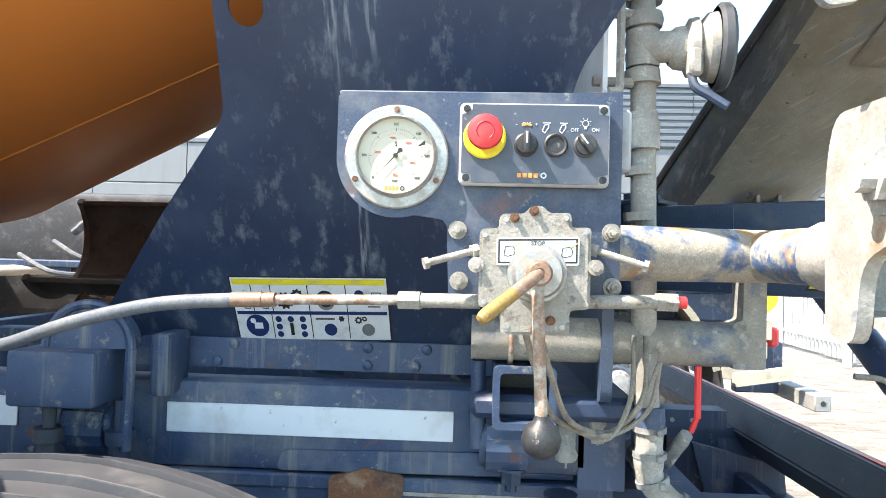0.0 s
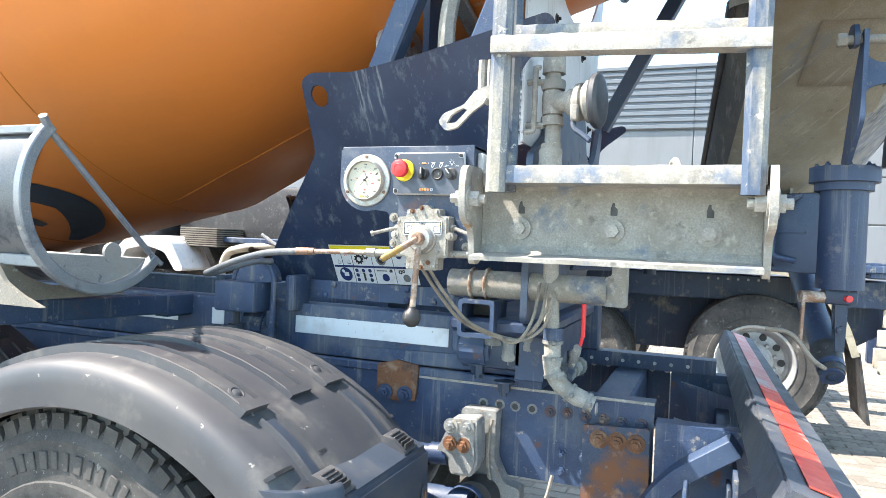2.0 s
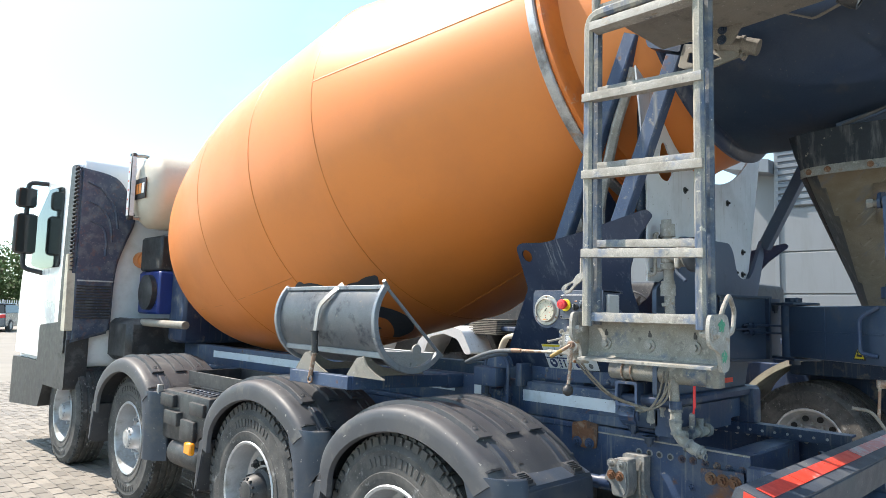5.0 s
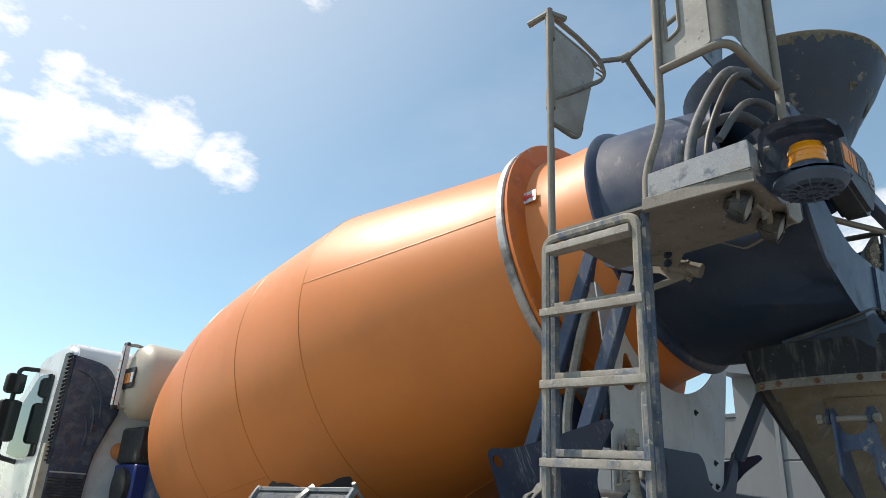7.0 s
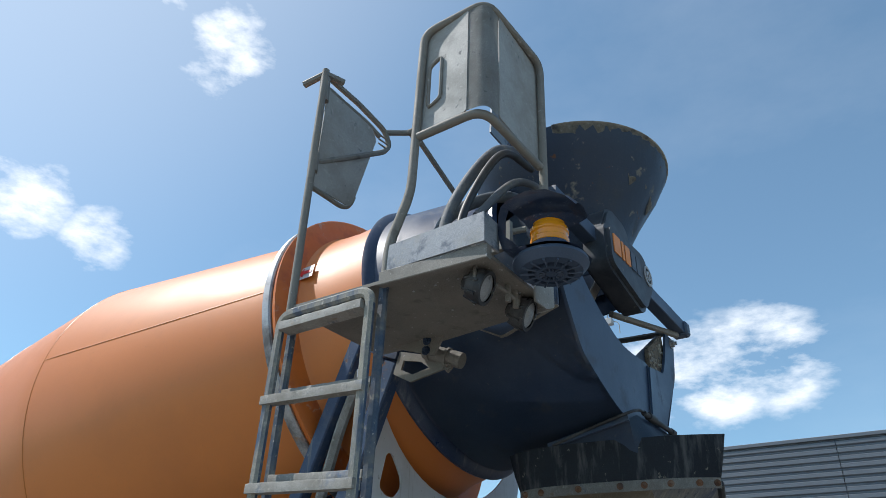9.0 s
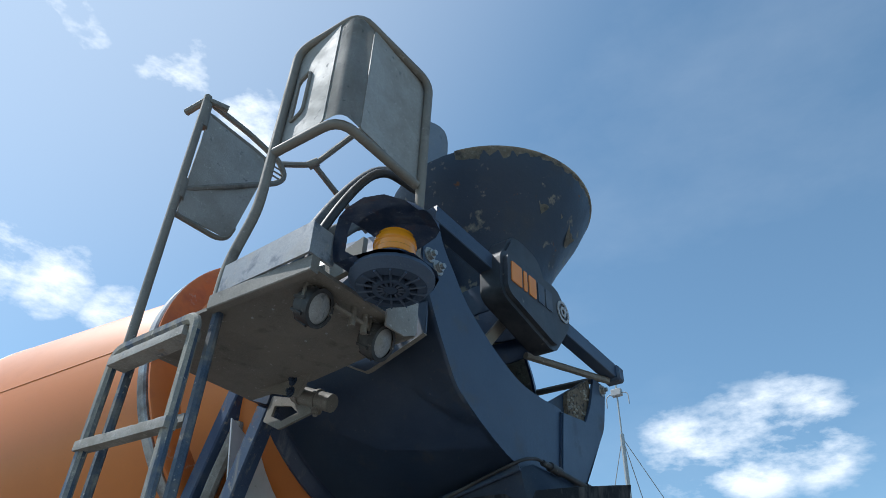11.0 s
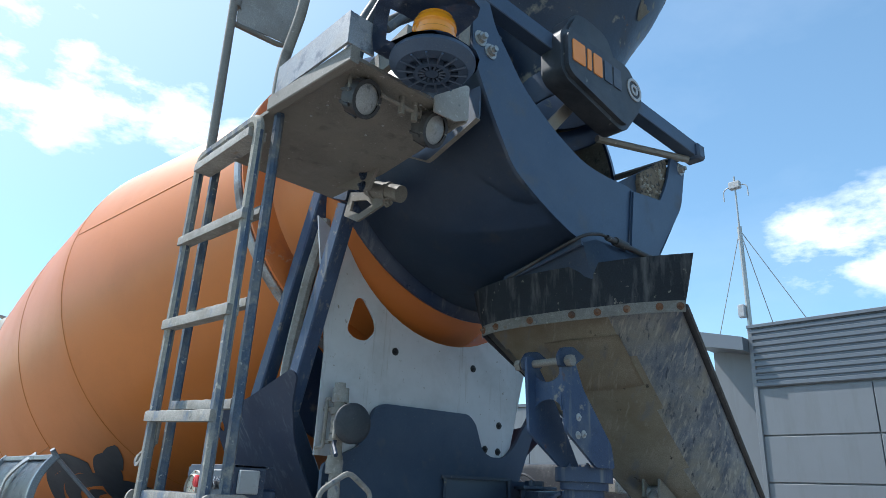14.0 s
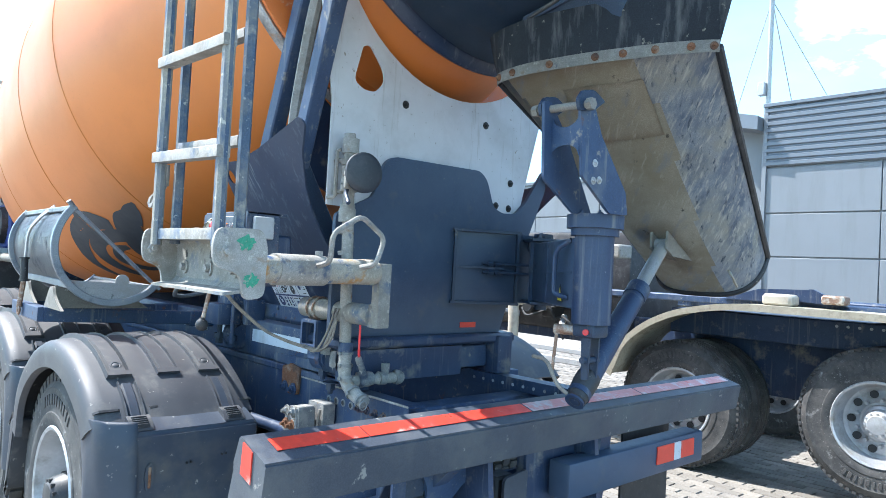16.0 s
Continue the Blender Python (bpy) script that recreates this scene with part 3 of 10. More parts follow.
def sweep(bm, pts, section, up=None, closed=False):
    """Sweep a closed 2D section along a polyline."""
    pts = [Vector(p) for p in pts]
    k = len(pts)
    loops, u = [], None
    for i, p in enumerate(pts):
        if closed:
            d = (pts[(i + 1) % k] - pts[i - 1]).normalized()
        else:
            d = (pts[min(i + 1, k - 1)] - pts[max(i - 1, 0)]).normalized()
        if up is not None:
            w = Vector(up) - d * d.dot(Vector(up))
            w.normalize()
            u = w.cross(d) * -1
        else:
            if u is None:
                _, u, w = frame_of(d)
            u = (u - d * d.dot(u)).normalized()
            w = u.cross(d)
        loops.append([p + u * a + w * b for a, b in section])
    if closed:
        loops.append(loops[0])
        vv = [[bm.verts.new(q) for q in lp] for lp in loops[:-1]]
        vv.append(vv[0])
        n = len(section)
        for a, b in zip(vv, vv[1:]):
            for i in range(n):
                j = (i + 1) % n
                bm.faces.new((a[i], a[j], b[j], b[i]))
    else:
        rings(bm, loops)


def ring_section(r, seg=10):
    return [(r * math.cos(2 * math.pi * i / seg), r * math.sin(2 * math.pi * i / seg)) for i in range(seg)]


def tube(bm, pts, r, seg=10, closed=False):
    sweep(bm, pts, ring_section(r, seg), None, closed)


def rect_section(w, h, c=0.003):
    w, h = w / 2, h / 2
    return [(-w + c, -h), (w - c, -h), (w, -h + c), (w, h - c), (w - c, h), (-w + c, h), (-w, h - c), (-w, -h + c)]


def beam(bm, a, b, w, h, up=(0, 0, 1), c=0.003):
    sweep(bm, [a, b], rect_section(w, h, c), up)


def prism(bm, outline, axis, a, b, holes=()):
    """A plate: a 2D outline in the plane across an axis, from a to b, with holes. y: (x, z); x: (y, z); z: (x, y)."""
    def at(p, h):
        return {"y": (p[0], h, p[1]), "x": (h, p[0], p[1]), "z": (p[0], p[1], h)}[axis]
    edges = []
    start = set(bm.verts)
    for lp in (outline, *holes):
        vs = [bm.verts.new(at(p, a)) for p in lp]
        edges += [bm.edges.new((vs[i], vs[(i + 1) % len(vs)])) for i in range(len(vs))]
    res = bmesh.ops.triangle_fill(bm, use_beauty=True, use_dissolve=False, edges=edges)
    faces = [g for g in res["geom"] if isinstance(g, bmesh.types.BMFace)]
    ext = bmesh.ops.extrude_face_region(bm, geom=faces)
    mv = [g for g in ext["geom"] if isinstance(g, bmesh.types.BMVert)]
    off = {"y": (0, b - a, 0), "x": (b - a, 0, 0), "z": (0, 0, b - a)}[axis]
    bmesh.ops.translate(bm, verts=mv, vec=off)
    return [v for v in bm.verts if v not in start]


def disc2(cx, cz, r, n=20, a0=0, a1=360):
    full = abs(a1 - a0) >= 359
    k = n if full else n + 1
    return [(cx + r * math.cos(radians(a0 + (a1 - a0) * i / n)), cz + r * math.sin(radians(a0 + (a1 - a0) * i / n))) for i in range(k)]


def round2(pts, r, n=4):
    """Rounds a closed 2D outline."""
    q = rounded([Vector((p[0], p[1], 0)) for p in pts], r, n, True)
    return [(p.x, p.y) for p in q]


def bolt(bm, p, d, r=0.012, h=0.010, washer=True):
    p, d = Vector(p), Vector(d).normalized()
    if washer:
        cyl(bm, p - d * 0.002, p + d * 0.003, r * 1.55, 14)
    cyl(bm, p, p + d * h, r, 6)
    cyl(bm, p + d * h * 0.9, p + d * (h + r * 0.7), r * 0.55, 8)


def thing(name, at, label, category, group="", kind=""):
    ob = new(name)
    ob.empty_display_size = 0.1
    ob.matrix_basis = Matrix.Translation(at)
    return tagged(ob, label, category, group, kind)


def mesh_of(name, bm, material, smooth=38):
    bmesh.ops.recalc_face_normals(bm, faces=bm.faces[:])
    me = bpy.data.meshes.new(name)
    bm.to_mesh(me)
    bm.free()
    me.materials.append(material)
    for p in me.polygons:
        p.use_smooth = True
    me.set_sharp_from_angle(angle=radians(smooth))
    return me


def part(name, bm, material, parent=None, label="", m=None, smooth=38):
    """One mesh object under a thing or a part; coordinates are those of the world."""
    me = bm if isinstance(bm, bpy.types.Mesh) else mesh_of(name, bm, material, smooth)
    ob = new(name, me)
    if parent is not None:
        ob.parent = parent
        if parent.parent is None:
            ob.matrix_parent_inverse = parent.matrix_basis.inverted()
    if m is not None:
        ob.matrix_basis = m
    if label:
        ob["label"] = label
    return ob


def solo(name, bm, material, label, category, group="", kind="", smooth=38):
    """A thing that is one mesh."""
    return tagged(part(name, bm, material, None, "", None, smooth), label, category, group, kind)


def lettering(name, text, size, m, material, parent, align="CENTER", depth=0.0004):
    """Raised lettering with the built-in font; its plane is the xy plane of m."""
    cu = bpy.data.curves.new(name, "FONT")
    cu.body, cu.size, cu.align_x, cu.align_y, cu.extrude = text, size, align, "CENTER", depth
    tmp = bpy.data.objects.new(name, cu)
    me = bpy.data.meshes.new_from_object(tmp)
    bpy.data.objects.remove(tmp)
    bpy.data.curves.remove(cu)
    me.name = name
    me.transform(m)
    me.materials.clear()
    me.materials.append(material)
    return part(name, me, material, parent)


FACE = pose(0, 0, 0, 90, 0, 0)  # upright plane that faces -y


def facing(x, y, z):
    return Matrix.Translation((x, y, z)) @ FACE


Y0 = 1.90  # the truck's middle line


def mir(p):
    return Vector((p[0], 2 * Y0 - p[1], p[2]))

# ---- the yard ----
bm = B()
bmesh.ops.create_grid(bm, x_segments=40, y_segments=40, size=900)
ground = solo("ground", bm, M_GROUND, "sandy grey paved yard stretching to the horizon", "ground", kind="structure")

# warehouse behind the yard
WY = 20.0
hall = thing("warehouse", (4, WY, 0), "long grey warehouse with panelled wall and corrugated band", "building")
bm = B()
box(bm, (-5.7, WY + 0.1, 0), (60, WY + 18, 6.6))
part("wall", bm, M_WALL, hall)
for k in range(22):
    x0 = -5.7 + k * 3.0
    for z0, z1 in ((0.05, 1.15), (1.19, 2.35), (2.39, 3.6), (3.64, 4.93)):
        bm = B()
        box(bm, (x0 + 0.012, WY + 0.04, z0), (x0 + 2.988, WY + 0.12, z1), 0.012)
        part("wall_panel", bm, M_WALL, hall)
for k in range(11):
    bm = B()
    n = 9
    prof = []
    for i in range(n):
        z = 4.98 + i * 0.195
        prof += [(WY + 0.02, z), (WY - 0.035, z + 0.03), (WY - 0.035, z + 0.12), (WY + 0.02, z + 0.155)]
    prof += [(WY + 0.02, 6.74), (WY + 0.1, 6.74), (WY + 0.1, 4.98)]
    prism(bm, prof, "x", -5.7 + k * 6.0 + 0.008, -5.7 + k * 6.0 + 5.992)
    part("corrugated_band", bm, M_CORR, hall, smooth=20)
bm = B()
box(bm, (-5.75, WY - 0.07, 6.72), (60, WY + 18.1, 6.82), 0.01)
part("roof", bm, M_CORR, hall, "flat roof with metal coping")
bm = B()
box(bm, (-5.74, WY - 0.03, 0), (-5.62, WY + 0.06, 6.72), 0.01)
part("corner_trim", bm, M_WALL, hall)
bm = B()
prism(bm, [(-7.3, 6.35), (-5.76, 6.02), (-5.76, 6.42), (-7.3, 6.80)], "y", WY - 0.4, WY + 1.0)
part("canopy", bm, M_CORR, hall, "grey loading canopy")
bm = B()
box(bm, (-7.1, WY + 0.55, 0), (-5.76, WY + 0.98, 6.25))
part("porch_wall", bm, M_WALL, hall)

annex = thing("warehouse_annex", (-18, WY + 2, 0), "low pale grey warehouse wing with panelled wall", "building")
bm = B()
box(bm, (-40, WY + 1.1, 0), (-5.8, WY + 16, 5.1))
part("wall", bm, M_WALL, annex)
for k in range(11):
    for z0, z1 in ((0.05, 1.25), (1.29, 2.5), (2.54, 3.75), (3.79, 5.05)):
        bm = B()
        box(bm, (-39 + k * 3 + 0.012, WY + 1.04, z0), (-36.01 + k * 3, WY + 1.12, z1), 0.012)
        part("wall_panel", bm, M_WALL, annex)
bm = B()
box(bm, (-40.1, WY + 1.0, 5.08), (-5.76, WY + 16.1, 5.2))
part("roof", bm, M_CORR, annex)

# antenna mast on the roof corner
mast = thing("antenna_mast", (-5.85, WY + 0.5, 6.7), "slim steel antenna mast with guy wires on roof", "mast")
bm = B()
tube(bm, [(-5.85, WY + 0.5, 6.75), (-5.85, WY + 0.5, 10.2)], 0.075, 8)
tube(bm, [(-5.85, WY + 0.5, 10.2), (-5.85, WY + 0.5, 12.0)], 0.03, 8)
part("pole", bm, M_STEEL, mast)
for dx, dy in ((-1.45, 0.9), (1.55, 0.9), (-1.2, 6.0)):
    bm = B()
    tube(bm, [(-5.85, WY + 0.5, 10.1), (-5.85 + dx, WY + 0.5 + dy, 6.75)], 0.014, 5)
    part("guy_wire", bm, M_STEEL, mast)
bm = B()
tube(bm, rounded([(-6.25, WY + 0.5, 11.2), (-6.25, WY + 0.5, 11.65), (-5.45, WY + 0.5, 11.65), (-5.45, WY + 0.5, 11.2)], 0.2), 0.018, 6)
box(bm, (-6.03, WY + 0.4, 11.55), (-5.67, WY + 0.6, 11.8), 0.02)
part("aerial", bm, M_GREY_LIGHT, mast)
bm = B()
box(bm, (-6.10, WY + 0.3, 7.2), (-5.90, WY + 0.5, 7.6), 0.02)
part("junction_box", bm, M_GREY_LIGHT, mast)


# white palisade fence past the rear of the yard
def palisade(x0, y0, x1, y1, h=1.9, label="white steel palisade fence"):
    f = thing("palisade_fence", (x0, y0, 0), label, "fence")
    L = math.hypot(x1 - x0, y1 - y0)
    n = int(L / 0.16)
    d = Vector(((x1 - x0) / L, (y1 - y0) / L, 0))
    nrm = Vector((-d.y, d.x, 0))
    src = None
    for i in range(n):
        p = Vector((x0, y0, 0)) + d * (i * 0.16)
        if src is None:
            bm = B()
            prism(bm, [(-0.035, 0.08), (0.035, 0.08), (0.035, h - 0.08), (0, h), (-0.035, h - 0.08)], "y", -0.012, 0.012)
            src = mesh_of("pale", bm, M_WHITE)
        part("pale", src, M_WHITE, f, "", Matrix.Translation(p) @ Matrix.Rotation(math.atan2(d.y, d.x), 4, "Z"))
    for z in (0.35, h - 0.35):
        bm = B()
        beam(bm, Vector((x0, y0, z)) + nrm * 0.035, Vector((x1, y1, z)) + nrm * 0.035, 0.05, 0.05)
        part("rail", bm, M_WHITE, f)
    for i in range(0, n, 17):
        p = Vector((x0, y0, 0)) + d * (i * 0.16) + nrm * 0.09
        bm = B()
        box(bm, (p.x - 0.05, p.y - 0.05, 0), (p.x + 0.05, p.y + 0.05, h), 0.006)
        part("post", bm, M_WHITE, f)
    return f


palisade(6.12, 11.2, 6.75, 24.0)
palisade(-60, 14.0, -60, -14.0, 1.7, "green-white yard fence before trees")


# ---- trees and lamp post in the distance ----
def tree(x, y, h, w, seed):
    rnd = random.Random(seed)
    t = thing("tree", (x, y, 0), "leafy green tree behind the yard fence", "tree", "trees behind the yard")
    bm = B()
    tube(bm, [(x, y, 0), (x + 0.2, y, h * 0.35), (x, y + 0.2, h * 0.8)], 0.22, 8)
    for i in range(6):
        a = rnd.uniform(0, 6.28)
        z = h * rnd.uniform(0.3, 0.6)
        tube(bm, [(x, y, z), (x + math.cos(a) * w * 0.5, y + math.sin(a) * w * 0.5, z + h * 0.22)], 0.08, 6)
    part("trunk", bm, M_BARK, t)
    vs, fs = [], []
    clumps = [(rnd.gauss(0, 0.42) * w, rnd.gauss(0, 0.42) * w, h * (0.58 + rnd.uniform(-0.36, 0.34)), rnd.uniform(0.5, 1.0) * w * 0.36) for _ in range(26)]
    for cx, cy, cz, cr in clumps:
        for _ in range(170):
            d = Vector((rnd.gauss(0, 1), rnd.gauss(0, 1), rnd.gauss(0, 1))).normalized() * cr * rnd.uniform(0.6, 1.05)
            c = Vector((x + cx, y + cy, max(0.5, cz))) + d
            a = Vector((rnd.gauss(0, 1), rnd.gauss(0, 1), rnd.gauss(0, 1))).normalized()
            b = a.orthogonal().normalized()
            s = rnd.uniform(0.10, 0.2)
            i = len(vs)
            vs += [c - a * s, c + b * s * 0.6, c + a * s, c - b * s * 0.6]
            fs.append((i, i + 1, i + 2, i + 3))
    me = bpy.data.meshes.new("crown")
    me.from_pydata([tuple(v) for v in vs], [], fs)
    me.materials.append(M_LEAF)
    part("crown", me, M_LEAF, t)


for i, (x, y, h, w) in enumerate([(-64, 3.2, 5.2, 3.2), (-66, 8.0, 6.6, 4.0), (-68, 12.5, 6.8, 4.2), (-70, -2.0, 6.0, 3.6), (-67, 17.0, 7.2, 4.2), (-72, 22.0, 7.0, 4.4)]):
    tree(x, y, h, w, 11 + i)
bm = B()
vs, fs = [], []
rnd = random.Random(5)
for _ in range(2600):
    c = Vector((-61.5 + rnd.gauss(0, 0.5), rnd.uniform(-14, 26), abs(rnd.gauss(0.9, 0.5))))
    a = Vector((rnd.gauss(0, 1), rnd.gauss(0, 1), rnd.gauss(0, 1))).normalized()
    b = a.orthogonal().normalized()
    s = rnd.uniform(0.1, 0.22)
    i = len(vs)
    vs += [c - a * s, c + b * s * 0.6, c + a * s, c - b * s * 0.6]
    fs.append((i, i + 1, i + 2, i + 3))
bm.free()
me = bpy.data.meshes.new("hedge")
me.from_pydata([tuple(v) for v in vs], [], fs)
me.materials.append(M_LEAF)
tagged(part("hedge", me, M_LEAF), "rough green hedge along the yard fence", "hedge", kind="stuff")

lamp = thing("street_lamp", (-35, 3.98, 0), "tall slim steel lamp post with flat head", "lamp post")
bm = B()
cyl(bm, (-35, 3.98, 0), (-35, 3.98, 8.7), 0.10, 10, 0.055)
part("pole", bm, M_STEEL, lamp)
bm = B()
box(bm, (-35.1, 3.70, 8.62), (-34.9, 4.26, 8.78), 0.03)
part("lamp_head", bm, M_GREY_LIGHT, lamp)


def parked_car(x, y, yaw, material, label):
    """A hatchback, nose along its own +x."""
    car = thing("car", (x, y, 0), label, "car", "parked cars")
    m = Matrix.Translation((x, y, 0)) @ Matrix.Rotation(radians(yaw), 4, "Z")
    bm = B()
    side = [(-2.05, 0.35), (-2.1, 0.75), (-2.0, 0.95), (0.95, 0.95), (1.95, 0.78), (2.1, 0.55), (2.05, 0.28), (-2.0, 0.25)]
    prism(bm, round2(side, 0.12), "y", -0.86, 0.86)
    bmesh.ops.bevel(bm, geom=[e for e in bm.edges if e.calc_face_angle(0) > 1.2], offset=0.06, segments=2, affect="EDGES")
    bm.transform(m)
    body = part("body", bm, material, car)
    bm = B()
    vv = [v3(-1.95, -0.80, 0.93), v3(1.0, -0.80, 0.93), v3(1.0, 0.80, 0.93), v3(-1.95, 0.80, 0.93)]
    ww = [v3(-1.5, -0.60, 1.42), v3(0.15, -0.60, 1.42), v3(0.15, 0.60, 1.42), v3(-1.5, 0.60, 1.42)]
    rings(bm, [vv, ww])
    bmesh.ops.bevel(bm, geom=bm.edges[:], offset=0.05, segments=2, affect="EDGES")
    bm.transform(m)
    part("cabin_glass", bm, M_DARKGLASS, car)
    bm = B()
    box(bm, (-1.52, -0.62, 1.40), (0.18, 0.62, 1.47), 0.03)
    bm.transform(m)
    part("roof", bm, material, car)
    for wx in (-1.3, 1.3):
        for wy in (-0.80, 0.80):
            bm = B()
            lathe(bm, [(-0.1, 0.2), (-0.1, 0.29), (-0.06, 0.32), (0.06, 0.32), (0.1, 0.29), (0.1, 0.2)], (wx, wy, 0.32), (0, 1, 0), 18)
            bm.transform(m)
            wh = part("wheel", bm, M_RUBBER, car)
            bm = B()
            cyl(bm, (wx, wy - 0.09, 0.32), (wx, wy + 0.09, 0.32), 0.2, 16)
            bm.transform(m)
            part("rim", bm, M_ALU, wh)
    for wy in (-0.68, 0.68):
        bm = B()
        box(bm, (-2.12, wy - 0.15, 0.72), (-1.98, wy + 0.15, 0.90), 0.02)
        bm.transform(m)
        part("tail_light", bm, M_RED, car)
    bm = B()
    box(bm, (-2.125, -0.26, 0.55), (-2.09, 0.26, 0.66), 0.005)
    bm.transform(m)
    part("number_plate", bm, M_YELLOW, car, "plain yellow plate")
    return car


M_CARDARK = surface("dark_car_paint", (0.02, 0.024, 0.03), 0.25, var=0.05, coat=0.4)
M_CARGREY = surface("grey_car_paint", (0.16, 0.18, 0.20), 0.25, var=0.05, coat=0.4)
parked_car(-41, 4.6, 176, M_CARDARK, "dark hatchback parked by the fence")
parked_car(-41, 7.4, 150, M_CARGREY, "grey estate car parked by the fence")
parked_car(13.0, 47.0, 60, M_CABWHITE, "white car parked beyond the trucks")
parked_car(17.0, 58.0, 80, M_CABWHITE, "white car parked far across the yard")
parked_car(18.0, 46.0, 95, M_CABWHITE, "white car parked across the yard")
for i, (x, y, h, w) in enumerate([(19, 120, 9, 6), (29, 125, 9, 6), (39, 120, 10, 6), (9, 122, 8, 5)]):
    tree(x, y, h, w, 41 + i)


# ---- wheels shared by both trucks ----
def wheel_meshes():
    """Tyre, tread, rim, hub of a 1.04 m truck wheel; axis along -y outwards, centre at the tyre's outer half."""
    out = {}
    bm = B()
    prof = [(-0.145, 0.29), (-0.157, 0.325), (-0.157, 0.345), (-0.153, 0.349), (-0.153, 0.40), (-0.150, 0.44), (-0.152, 0.445), (-0.147, 0.455), (-0.13, 0.485), (-0.11, 0.505), (0.11, 0.505), (0.13, 0.485), (0.15, 0.43), (0.155, 0.33), (0.145, 0.29)]
    lathe(bm, prof, (0, 0, 0), (0, 1, 0), 48)
    out["tyre"] = mesh_of("tyre", bm, M_RUBBER)
    bm = B()
    for i in range(54):
        a = 2 * math.pi * i / 54
        for y0_, y1_, sk in ((-0.125, -0.07, 0.0), (-0.06, -0.005, 0.5), (0.005, 0.06, 0.0), (0.07, 0.125, 0.5)):
            aa = a + sk * 2 * math.pi / 54
            m = Matrix.Rotation(-aa, 4, "Y") @ Matrix.Translation((0.512, 0, 0))
            box(bm, (-0.012, y0_, -0.022), (0.008, y1_, 0.022), 0, 1, m)
    for i in range(54):
        a = 2 * math.pi * (i + 0.25) / 54
        m = Matrix.Rotation(-a, 4, "Y") @ Matrix.Translation((0.488, -0.127, 0))
        box(bm, (-0.024, -0.012, -0.02), (0.020, 0.012, 0.02), 0, 1, m)
    out["tread"] = mesh_of("tread", bm, M_RUBBER)
    bm = B()
    for y0_, y1_ in ((-0.118, -0.075), (-0.062, -0.022), (-0.012, 0.012), (0.022, 0.062), (0.075, 0.118)):
        lathe(bm, [(y0_, 0.50), (y0_ + 0.004, 0.516), (y1_ - 0.004, 0.516), (y1_, 0.50)], (0, 0, 0), (0, 1, 0), 48)
    for i in range(72):
        m = Matrix.Rotation(-2 * math.pi * i / 72, 4, "Y") @ Matrix.Translation((0.497, -0.122, 0))
        box(bm, (-0.008, -0.008, -0.012), (0.014, 0.008, 0.012), 0, 1, m)
    out["ribs"] = mesh_of("tread", bm, M_RUBBER)
    bm = B()
    lathe(bm, [(-0.148, 0.292), (-0.155, 0.285), (-0.150, 0.272), (-0.10, 0.262), (-0.02, 0.245), (0.0, 0.22), (-0.005, 0.17), (-0.03, 0.14), (-0.03, 0.0001)], (0, 0, 0), (0, 1, 0), 40)
    out["rim"] = mesh_of("rim", bm, M_ALU)
    bm = B()
    cyl(bm, (0, -0.004, 0), (0, -0.016, 0), 0.027, 14)
    out["hand_hole"] = mesh_of("vent_hole", bm, M_BLACK)
    bm = B()
    box(bm, (-0.022, -0.003, -0.010), (0.022, 0.002, 0.010), 0.002, 1)
    out["raised_mark"] = mesh_of("raised_mark", bm, M_RUBBER)
    bm = B()
    lathe(bm, [(-0.03, 0.125), (-0.06, 0.12), (-0.075, 0.10), (-0.14, 0.085), (-0.165, 0.06), (-0.17, 0.0001)], (0, 0, 0), (0, 1, 0), 24)
    for i in range(10):
        a = 2 * math.pi * (i + 0.5) / 10
        c = Vector((0.155 * math.cos(a), -0.03, 0.155 * math.sin(a)))
        cyl(bm, c, c + Vector((0, -0.045, 0)), 0.015, 8, 0.012)
    for i in range(12):
        a = 2 * math.pi * i / 12
        c = Vector((0.072 * math.cos(a), -0.14, 0.072 * math.sin(a)))
        cyl(bm, c, c + Vector((0, -0.02, 0)), 0.009, 6)
    out["hub"] = mesh_of("hub", bm, M_BLACK)
    return out


WHEEL = wheel_meshes()
HUB_SILVER = WHEEL["hub"].copy()
HUB_SILVER.materials.clear()
HUB_SILVER.materials.append(M_ALU)


def wheel(parent, x, y, z, flip=False, deep=False, silver=False):
    """A wheel whose outer face looks to -y (or +y when flipped); deep: the recessed face of a twin."""
    m = Matrix.Translation((x, y, z)) @ (Matrix.Rotation(math.pi, 4, "Z") if flip else Matrix.Identity(4))
    w = part("wheel", WHEEL["tyre"], M_RUBBER, parent, "worn dusty black tyre", m)
    for i in range(10):
        a = 2 * math.pi * i / 10
        part("vent_hole", WHEEL["hand_hole"], None, w).matrix_basis = Matrix.Translation((0.195 * math.cos(a), 0, 0.195 * math.sin(a)))
    for a0 in () if flip else (62, 242):
        for i in range(11):
            part("raised_mark", WHEEL["raised_mark"], None, w).matrix_basis = Matrix.Rotation(-radians(a0 + i * 5.4), 4, "Y") @ Matrix.Translation((0.398, -0.1535, 0)) @ Matrix.Diagonal((1, 1, (1.0, 1.3, 0.8)[i % 3], 1))
    for key in ("ribs" if silver else "tread", "rim", "hub"):
        me = HUB_SILVER if key == "hub" and silver else WHEEL[key]
        ob = part({"ribs": "tread"}.get(key, key), me, None, w)
        if deep and key in ("hub",):
            ob.matrix_basis = Matrix.Translation((0, 0.03, 0))
    return w

